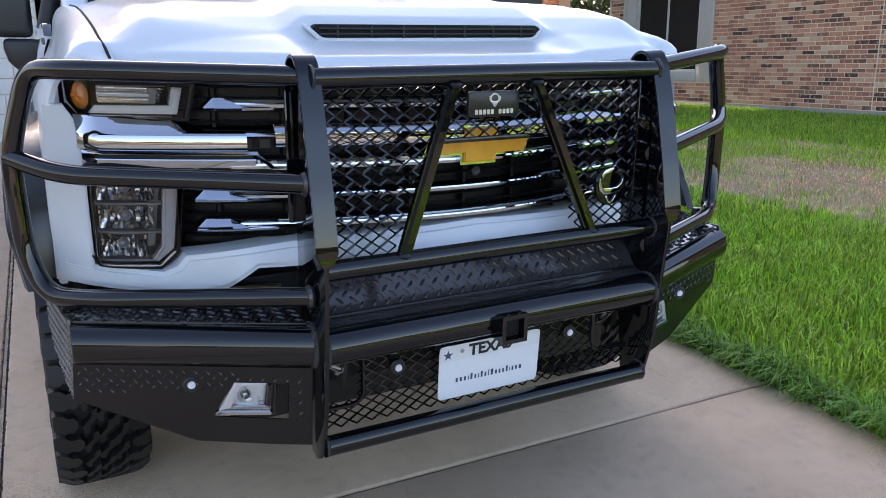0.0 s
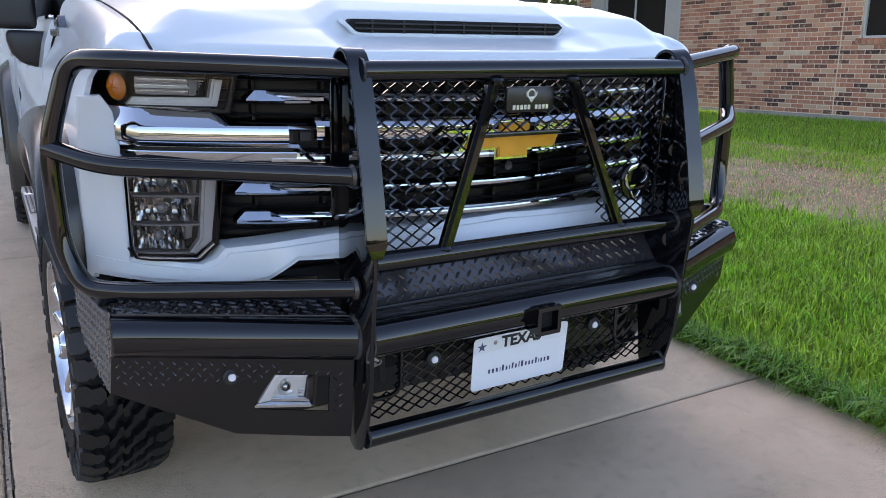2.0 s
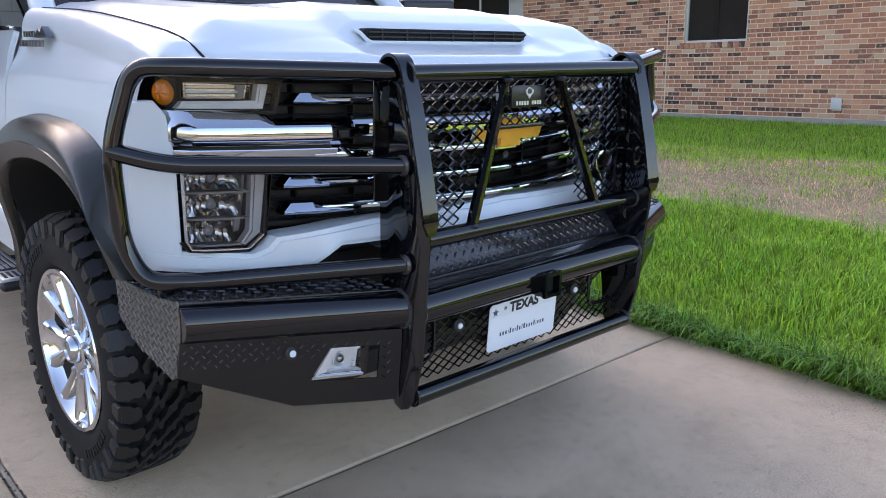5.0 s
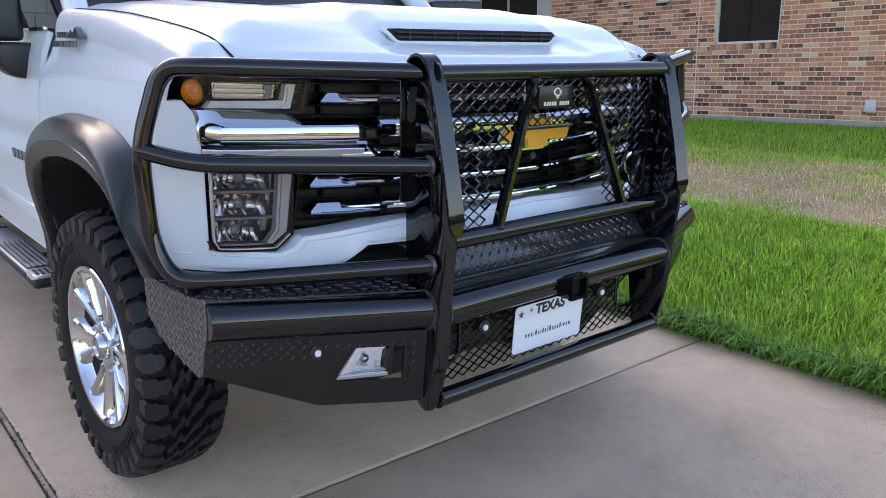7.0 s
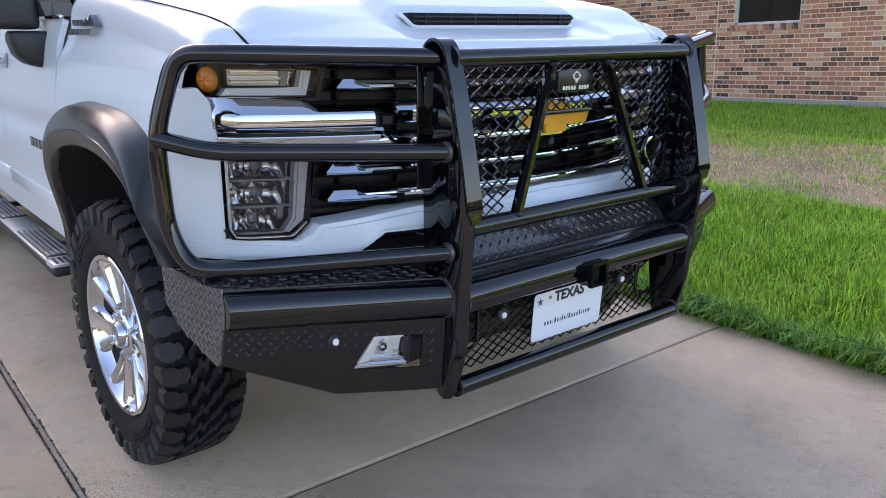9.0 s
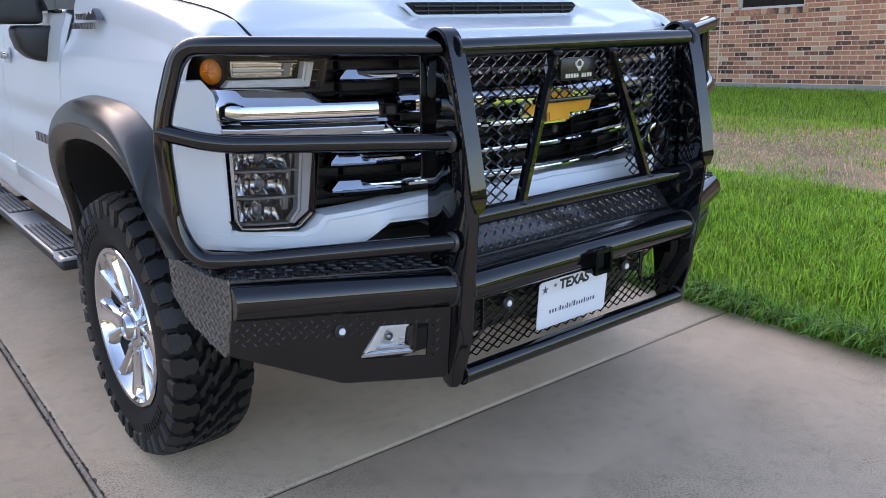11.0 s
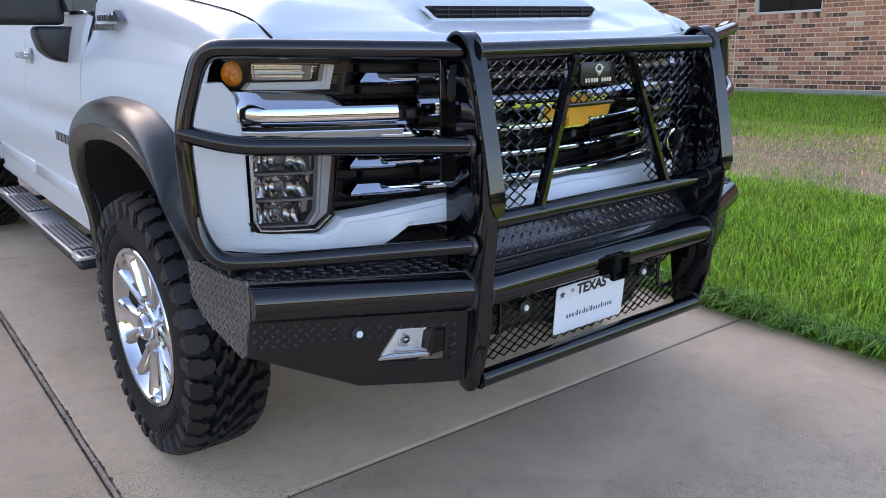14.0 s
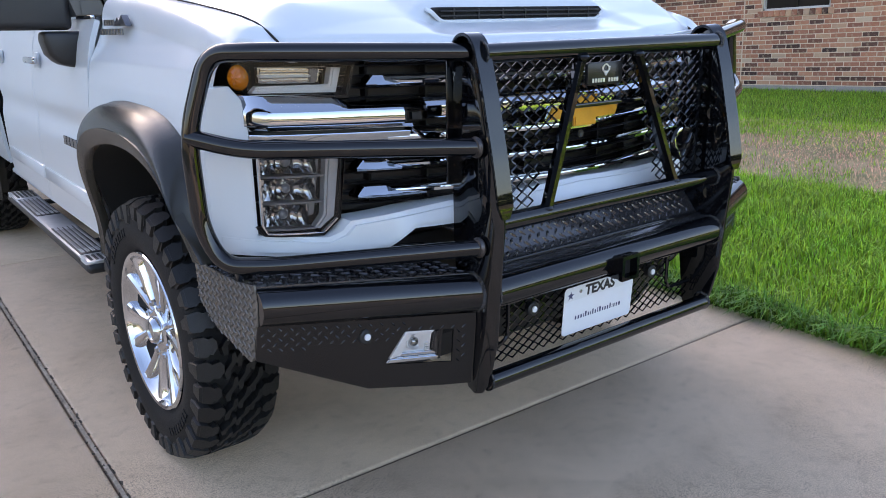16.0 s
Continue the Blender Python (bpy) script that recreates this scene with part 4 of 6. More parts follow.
    # bow-shaped badge
    nose([(-0.155, 1.118), (-0.05, 1.118), (-0.05, 1.092), (0.055, 1.092), (0.055, 1.112), (0.145, 1.112), (0.165, 1.158), (0.06, 1.158), (0.06, 1.192), (-0.045, 1.192), (-0.045, 1.162), (-0.13, 1.162)], 0.022, 0.03, CHROME, "badge", grille, "gold badge in a chrome frame", bevel=0.003, twin=False)
    nose([(-0.143, 1.124), (-0.043, 1.124), (-0.043, 1.099), (0.048, 1.099), (0.048, 1.119), (0.139, 1.119), (0.154, 1.152), (0.053, 1.152), (0.053, 1.186), (-0.039, 1.186), (-0.039, 1.156), (-0.124, 1.156)], 0.030, 0.02, GOLD, "badge_face", grille, "gold enamel badge face", bevel=0.003, twin=False)
    # front view eye under the badge
    part("front_eye", lathe([(0, 0.001), (-0.004, 0.008), (-0.004, 0.012), (0.02, 0.012)], 16, "y", at=(0.0, plan(0) - 0.01, 1.073)), PLASTIC, grille)

    # white bumper lip below and between the lamps
    half = [(-0.0, 0.945), (-0.45, 0.925), (-0.715, 0.895), (-0.735, 0.868), (-0.765, 0.852), (-0.905, 0.856), (-0.988, 0.862), (-0.988, 0.80), (-0.70, 0.80), (-0.63, 0.815), (-0.56, 0.865), (-0.0, 0.885)]
    lip = nose(half + [(-x, z) for x, z in half[-2:0:-1]], 0.055, 0.10, WHITE, "lower_lip", P, "white lower front panel", bevel=0.012, twin=False, fade=0.040)
    # its middle leans back
    for v in lip.data.vertices:
        v.co.y += 0.6 * (1 - step(0.50, 0.68, abs(v.co.x))) * (v.co.z - 0.885)
    nose([(-0.63, 0.79), (0.63, 0.79), (0.63, 0.835), (0.56, 0.872), (0.0, 0.882), (-0.56, 0.872), (-0.63, 0.835)], -0.16, 0.03, PLASTIC, "lower_intake", P, "black lower intake panel", twin=False)
    # white cap over the lamps, meets the bonnet
    nose([(-0.89, 1.313), (-0.0, 1.318), (-0.0, 1.338), (-0.89, 1.335)], 0.006, 0.04, WHITE, "brow_panel", P, "white panel edge above the grille", bevel=0.006)
    # white corner beside the lower lamp
    nose([(-0.996, 0.80), (-0.908, 0.80), (-0.909, 1.10), (-0.916, 1.17), (-0.920, 1.208), (-0.924, 1.217), (-0.940, 1.2435), (-0.982, 1.236), (-0.993, 1.12)], 0.011, 0.05, WHITE, "corner_panel", P, "white corner panel beside the lamps", bevel=0.003)


build_nose()


def build_lamps():
    # upper lamp
    up = [(-0.929, 1.306), (-0.664, 1.293), (-0.682, 1.222), (-0.905, 1.220), (-0.924, 1.245)]
    def tall(z):
        return 1.262 + (z - 1.265) * 1.12

    a, b = nose([(x, tall(z)) for x, z in up], -0.109, 0.02, GRILLE, "headlamp_upper", TRUCK, "narrow upper headlamp with amber end", bevel=0, wrap=1.8, pitch=0.012, fade=0.012)
    for side, host in ((1, a), (-1, b)):
        def put(name, outline, out, th, mat, label="", bevel=0.003, sm=30):
            return nose([(x * side, tall(z)) for x, z in outline], out - 0.024, th, mat, name, host, label, bevel=bevel, twin=False, smooth=sm, wrap=1.8, pitch=0.012, fade=0.012)

        put("bezel", [(-0.936, 1.312), (-0.66, 1.296), (-0.68, 1.218), (-0.912, 1.215), (-0.934, 1.243), (-0.928, 1.245), (-0.909, 1.224), (-0.688, 1.225), (-0.670, 1.290), (-0.930, 1.305)], 0.011, 0.025, GRILLE)
        put("light_guide", [(-0.885, 1.230), (-0.70, 1.230), (-0.686, 1.285), (-0.708, 1.286), (-0.716, 1.248), (-0.872, 1.246)], -0.010, 0.03, LIGHTBAR, "pale daytime light strip", 0.005)
        # amber bowl: a dome behind the lens, pressed into flutes
        bm = bmesh.new()
        rings = []
        for q in range(7):
            t = q / 6
            ring = []
            for w in range(28):
                g = 2 * math.pi * w / 28
                u, d = 0.034 * math.sin(t * 1.5) * math.cos(g), 0.016 * math.cos(t * 1.5) * (1 - 0.15 * abs(math.sin(3 * g)))
                ring.append(bm.verts.new(((-0.897 + 0.48 * u - 0.877 * d) * side, 0.556 - 0.877 * u - 0.48 * d, 1.261 + 0.033 * math.sin(t * 1.5) * math.sin(g))))
            rings.append(ring)
        for r, q in zip(rings, rings[1:]):
            for w in range(28):
                bm.faces.new((r[w], r[(w + 1) % 28], q[(w + 1) % 28], q[w]))
        bmesh.ops.remove_doubles(bm, verts=bm.verts, dist=1e-5)
        part("turn_signal", bm, AMBER, host, "amber turn signal", 30)
        put("reflector", [(-0.865, 1.288), (-0.73, 1.283), (-0.735, 1.254), (-0.865, 1.254)], -0.022, 0.02, CHROME, "", 0.004)
        put("reflector_edge", [(-0.865, 1.272), (-0.755, 1.270), (-0.755, 1.266), (-0.865, 1.266)], -0.012, 0.02, LIGHTBAR, "", 0.001)
        for k in range(7):
            z = 1.2515 + 0.0058 * k
            put("lens_rib", [(-0.862, z), (-0.745 + 0.004 * k, z), (-0.745 + 0.004 * k, z + 0.0022), (-0.862, z + 0.0022)], -0.016, 0.01, LAMPMIR if k % 2 else GREY, "", 0.0006)
        put("lens_end", [(-0.758, 1.284), (-0.738, 1.283), (-0.743, 1.254), (-0.758, 1.254)], -0.012, 0.02, GREY, "", 0.002)
        put("lamp_pocket", [(-0.941, 1.316), (-0.933, 1.313), (-0.932, 1.243), (-0.911, 1.216), (-0.917, 1.211), (-0.941, 1.240)], 0.002, 0.05, GRILLE, "", 0.002)
        lens_sheet([(x * side, tall(z)) for x, z in [(-0.931, 1.306), (-0.667, 1.292), (-0.684, 1.222), (-0.908, 1.221), (-0.929, 1.245)]], -0.0095, "lens", host, "clear lamp lens", 1.8, 0.012, 0.012)
    # lower lamp
    low = [(-0.905, 1.10), (-0.705, 1.09), (-0.728, 0.90), (-0.768, 0.862), (-0.898, 0.866), (-0.905, 0.88)]
    a, b = nose(low, -0.08, 0.02, GRILLE, "headlamp_lower", TRUCK, "tall lower headlamp with stacked reflectors", bevel=0, fade=-0.016)
    for side, host in ((1, a), (-1, b)):
        def put(name, outline, out, th, mat, label="", bevel=0.003, sm=30):
            return nose([(x * side, z) for x, z in outline], out, th, mat, name, host, label, bevel=bevel, twin=False, smooth=sm, fade=-0.016)

        put("bezel", [(-0.914, 1.105), (-0.70, 1.095), (-0.722, 0.897), (-0.765, 0.853), (-0.90, 0.857), (-0.914, 0.88), (-0.906, 0.883), (-0.896, 0.863), (-0.767, 0.860), (-0.729, 0.899), (-0.709, 1.088), (-0.906, 1.096)], 0.010, 0.05, GRILLE, "", 0.004)
        put("bright_edge", [(-0.9055, 1.09), (-0.9055, 0.884), (-0.896, 0.863), (-0.767, 0.861), (-0.731, 0.898), (-0.7345, 0.900), (-0.769, 0.8645), (-0.894, 0.8665), (-0.9015, 0.885), (-0.9015, 1.09)], 0.013, 0.01, CHROME, "", 0.001)
        put("light_guide", [(-0.745, 1.085), (-0.713, 1.085), (-0.734, 0.903), (-0.770, 0.870), (-0.782, 0.876), (-0.760, 0.908)], 0.001, 0.03, GUIDE, "pale light strip", 0.006)
        for z, w in ((1.045, 0.135), (0.975, 0.13), (0.905, 0.11)):
            x0 = -0.895
            # bowl, a curved mirror pressed into upright flutes
            bm = bmesh.new()
            rows = []
            for i in range(29):
                t = i / 28
                r = []
                for j in range(8):
                    s = j / 7
                    x = x0 + 0.006 + (w - 0.012) * t
                    bowl = 0.034 * (1 - (2 * t - 1) ** 2) * (1 - (2 * s - 1) ** 2 * 0.7)
                    flute = 0.0045 * abs(math.sin(t * math.pi * 7 + s * 0.9 * (1 if t > 0.5 else -1)))
                    r.append(bm.verts.new((x * side, plan(x) + 0.012 + bowl + flute, z - 0.028 + 0.056 * s)))
                rows.append(r)
            for r, q in zip(rows, rows[1:]):
                for i in range(7):
                    bm.faces.new((r[i], q[i], q[i + 1], r[i + 1]))
            part("reflector", bm, LAMPMIR, host, "", 25)
            put("ledge", [(x0, z - 0.0365), (x0 + w, z - 0.0365), (x0 + w + 0.014, z - 0.034), (x0 + w, z - 0.0315), (x0 + 0.004, z - 0.0315)], -0.012, 0.045, GREY, "", 0.001)
            put("ledge_edge", [(x0, z - 0.034), (x0 + w + 0.008, z - 0.034), (x0 + w + 0.008, z - 0.031), (x0, z - 0.031)], -0.010, 0.006, GREY, "", 0.001)
            part("bulb_cover", lathe([(0.0, 0.0135), (-0.006, 0.012), (-0.010, 0.007), (-0.011, 0.001)], 14, "y", at=((x0 + w * 0.5) * side, plan(x0 + w * 0.5) + 0.036, z + 0.002)), GREY, host, "", 40)
        put("lamp_wall", [(-0.765, 1.085), (-0.748, 1.085), (-0.772, 0.905), (-0.79, 0.90)], -0.03, 0.04, GREY, "", 0.003)
        lens_sheet([(x * side, z) for x, z in [(-0.905, 1.096), (-0.714, 1.087), (-0.732, 0.902), (-0.768, 0.862), (-0.897, 0.865), (-0.905, 0.88)]], 0.014, "lens", host, "clear lamp lens", fade=-0.016)


build_lamps()


def build_cab():
    P = TRUCK
    # doors and cab side below the windows
    def door(y0, y1, z0, name, label):
        def f(u, v):
            y = y0 + (y1 - y0) * u
            z = 1.425 + (z0 - 1.425) * v
            x = lerp_table([(0.5, 0.955), (0.6, 0.985), (0.72, 0.995), (0.95, 1.0), (1.12, 0.998), (1.25, 0.985), (1.35, 0.965), (1.43, 0.935)], z)
            x -= 0.012 * math.exp(-(((z - 1.02) / 0.05) ** 2))
            return (-x, y, z)
        return both(name, sheet(24, 40, f, None, 0.02), WHITE, P, label, 40)

    d1 = door(1.722, 2.74, 0.60, "front_door", "white front door with chrome handle")
    d2 = door(2.746, 3.72, 0.60, "rear_door", "white rear door")
    for d, yy in ((d1, 2.60), (d2, 3.55)):
        for sgn, ob in zip((-1, 1), d):
            part("door_handle", boxed(*((sgn * 1.028, sgn * 1.008) if sgn > 0 else (-1.028, -1.008)), yy - 0.11, yy + 0.11, 1.245, 1.275, 0.008), CHROME, ob, "chrome door handle")
            part("handle_cup", boxed(*((0.985, 0.995) if sgn > 0 else (-0.995, -0.985)), yy - 0.05, yy + 0.05, 1.225, 1.295, 0.003), WHITE, ob)
            part("belt_strip", boxed(*((0.925, 0.945) if sgn > 0 else (-0.945, -0.925)), yy - 0.85, yy + 0.13, 1.425, 1.44, 0.004), CHROME, ob, "chrome strip below the window")
            part("moulding", boxed(*((0.985, 1.006) if sgn > 0 else (-1.006, -0.985)), yy - 0.8, yy + 0.1, 0.70, 0.76, 0.006), WHITE, ob)
    # sill below the doors
    both("rocker", boxed(-0.975, -0.89, 1.72, 3.9, 0.568, 0.598, 0.012), WHITE, P, "white rocker panel")

    # cab upper: pillars, roof, glass
    def roof(u, v):
        x = (-1 + 2 * u) * 0.74
        y = 2.42 + 1.35 * v
        return (x, y, 2.0 + 0.05 * (1 - (x / 0.74) ** 2) * (0.4 + 0.6 * math.sin(math.pi * v)))
    part("roof", sheet(20, 16, roof, None, 0.03), WHITE, P, "white cab roof", 50)
    both("pillar", tube([(-0.84, 1.66, 1.44), (-0.80, 1.95, 1.68), (-0.735, 2.42, 2.0), (-0.735, 3.7, 2.0), (-0.86, 3.86, 1.44)], 0.045, 0.2), WHITE, P, "white cab pillar and roof rail")
    both("middle_pillar", tube([(-0.91, 2.74, 1.42), (-0.745, 2.80, 2.0)], 0.045, 0), PLASTIC, P, "black door pillar")

    def shield(u, v):
        x = (-1 + 2 * u) * (0.82 - 0.09 * v)
        y = 1.70 + 0.72 * v + 0.10 * (x / 0.8) ** 2
        return (x, y, 1.52 + 0.49 * v)
    part("windscreen", sheet(20, 12, shield, None, 0.006), ROOMGLASS, P, "windscreen glass")
    part("cowl", sheet(20, 4, lambda u, v: ((-1 + 2 * u) * 0.84, 1.69 + 0.16 * v + 0.05 * (2 * u - 1) ** 2, 1.492 + 0.03 * v), None, 0.01), PLASTIC, P, "black cowl panel below the windscreen")
    part("wiper", tube([(-0.62, 1.735, 1.548), (-0.2, 1.70, 1.555), (0.1, 1.69, 1.55)], 0.010, 0.1, 8), PLASTIC, P, "black wiper arm")
    both("side_glass", slab([(1.86, 1.44), (2.45, 1.96), (3.62, 1.96), (3.78, 1.44)], "x", -0.855, -0.845, 0), TINT, P, "tinted side windows")
    # cab back and dark lining
    part("cab_back", boxed(-0.90, 0.90, 3.86, 3.90, 0.6, 1.95, 0.02), WHITE, P, "white cab back wall")
    part("cab_floor", boxed(-0.88, 0.88, 1.75, 3.86, 0.60, 0.70, 0.01), INTERIOR, P, "dark cab floor")
    part("dashboard", boxed(-0.80, 0.80, 1.86, 2.20, 1.05, 1.46, 0.05), INTERIOR, P, "dark dashboard")
    part("engine_bay", boxed(-0.64, 0.64, 0.55, 1.70, 0.55, 1.30, 0.02), INTERIOR, P, "dark engine bay")
    part("chassis", boxed(-0.44, 0.44, 0.35, 6.0, 0.48, 0.62, 0.02), INTERIOR, P, "black chassis frame")
    part("air_dam", boxed(-0.62, 0.62, 0.40, 0.43, 0.385, 0.80, 0.01), PLASTIC, P, "black air dam under the nose")
    part("skid_plate", boxed(-0.42, 0.42, 0.44, 1.5, 0.465, 0.475, 0.004), INTERIOR, P, "dark skid plate under the engine")
    # two plain boxes added to keep light from above off the ground beneath
    part("splash_shield", boxed(-0.60, 0.60, 0.45, 1.75, 0.56, 0.60, 0.01), INTERIOR, P, "dark shield added to block light under the engine")
    part("underbody", boxed(-0.88, 0.88, 1.75, 5.9, 0.585, 0.625, 0.01), INTERIOR, P, "dark underside of the cab, added to block light")
    part("stabilizer_bar", sweep(bmesh.new(), [(-0.60, 0.95, 0.46), (-0.52, 0.72, 0.40), (0.52, 0.72, 0.40), (0.60, 0.95, 0.46)], 0.02, 10), INTERIOR, P, "dark stabilizer bar")
    part("front_axle", sweep(bmesh.new(), [(-0.75, WHEEL_Y, 0.445), (0.75, WHEEL_Y, 0.445)], 0.06, 12), INTERIOR, P, "front axle")
    part("rear_axle", sweep(bmesh.new(), [(-0.75, REAR_Y, 0.445), (0.75, REAR_Y, 0.445)], 0.07, 12), INTERIOR, P, "rear axle")

    # load bed
    def bed(u, v):
        y = 3.93 + 2.35 * u
        z = 1.46 + (0.62 - 1.46) * v
        return (-lerp_table([(0.6, 0.97), (0.72, 0.99), (1.0, 1.01), (1.3, 0.995), (1.42, 0.97), (1.46, 0.94)], z), y, z)
    both("bed_side", sheet(60, 30, bed, lambda c: (c.y - REAR_Y) ** 2 + (c.z - 0.5) ** 2 > 0.56**2, 0.02), WHITE, P, "white load bed side", 40)
    part("tailgate", boxed(-0.93, 0.93, 6.24, 6.28, 0.75, 1.46, 0.01), WHITE, P, "white tailgate")
    part("bed_floor", boxed(-0.9, 0.9, 3.95, 6.24, 0.86, 0.90, 0.005), PLASTIC, P, "black bed floor")
    both("rear_wheel_well", boxed(-0.93, -0.6, REAR_Y - 0.6, REAR_Y + 0.6, 0.62, 1.1, 0.02), INTERIOR, P, "dark rear wheel well")
    n = 40
    bm = bmesh.new()
    rows = []
    for k in range(n + 1):
        a = math.pi * (-0.08 + 1.16 * k / n)
        c, s = math.cos(a), math.sin(a)
        rows.append([bm.verts.new((x, REAR_Y - c * r, 0.5 + s * r)) for x, r in ((-1.0, 0.68), (-1.05, 0.64), (-1.085, 0.60), (-1.085, 0.56), (-0.94, 0.55))])
    for r, s in zip(rows, rows[1:]):
        for i in range(4):
            bm.faces.new((r[i], s[i], s[i + 1], r[i + 1]))
    both("wheel_flare", bm, FLAREM, P, "satin black plastic wheel flare", 50)
    # mirrors: two stacked black heads on an arm
    bm = bmesh.new()
    box(bm, -1.32, -0.972, 1.90, 2.04, 1.388, 1.60)
    bmesh.ops.bevel(bm, geom=bm.edges[:], offset=0.03, segments=4, affect="EDGES", profile=0.6)
    m = part("mirror_head", bm, SATIN, P, "black upper mirror head on the door")
    part("mirror_arm", slab([(-0.888, 1.384), (-0.908, 1.325), (-0.938, 1.256), (-0.978, 1.246), (-1.035, 1.262), (-1.068, 1.298), (-1.080, 1.345), (-1.080, 1.384)], "y", 1.90, 2.03, 0.018, 3), SATIN, m, "black lower mirror arm")
    mm = mirrored(m)
    for c in m.children:
        k = mirrored(c)
        k.parent = mm


build_cab()


def lugs(name, corner, along, across, la, lc, parent, pitch=0.026, keep=None, mat=None, slim=1.0):
    """Raised almond lugs of tread plate, in a pinwheel lattice over a flat panel from its corner, within la by lc."""
    corner, along, across = Vector(corner), Vector(along).normalized(), Vector(across).normalized()
    o = along.cross(across).normalized()
    e1, e2 = (along + across).normalized(), (across - along).normalized()
    verts, faces = [], []
    la2, lc2, proud = pitch * 0.56 * slim, pitch * 0.165 * slim, pitch * 0.14 * slim
    n = int((la + lc) / pitch) + 2
    for i in range(-n, n):
        for j in range(-n, n):
            p = corner + e1 * pitch * i + e2 * pitch * j
            u, v = (p - corner).dot(along), (p - corner).dot(across)
            if not (0.3 * pitch < u < la and 0.3 * pitch < v < lc) or (keep and not keep(p)):
                continue
            a, c = (e1, e2) if (i + j) % 2 else (e2, -e1)
            k = len(verts)
            verts += [p - a * la2, p - a * la2 * 0.4 - c * lc2, p + a * la2 * 0.4 - c * lc2, p + a * la2, p + a * la2 * 0.4 + c * lc2, p - a * la2 * 0.4 + c * lc2]
            verts += [p - a * la2 * 0.6 + o * proud, p + a * la2 * 0.6 + o * proud]
            faces += [(k, k + 1, k + 6), (k + 1, k + 2, k + 7, k + 6), (k + 2, k + 3, k + 7), (k + 3, k + 4, k + 7), (k + 4, k + 5, k + 6, k + 7), (k + 5, k, k + 6)]
    ob = part(name, fast_mesh(name, verts, faces, mat or TREAD, 30), None, parent)
    return tagged(ob, "raised diamond tread pattern", "", "", "stuff")


def wing_y(x):
    """The bumper's swept-back ends."""
    return 0.05 + (abs(x) - 0.49) * 0.53


UP_PROFILE = [(0.162, 1.325), (0.158, 1.342), (0.142, 1.356), (0.120, 1.360), (0.100, 1.352), (0.084, 1.330), (0.050, 1.235), (0.012, 1.08), (-0.010, 0.95), (-0.012, 0.90), (-0.002, 0.79), (0.012, 0.59), (0.045, 0.455), (0.070, 0.425), (0.098, 0.414), (0.125, 0.424), (0.140, 0.45), (0.165, 0.62), (0.185, 0.83), (0.188, 1.02), (0.185, 1.23)]


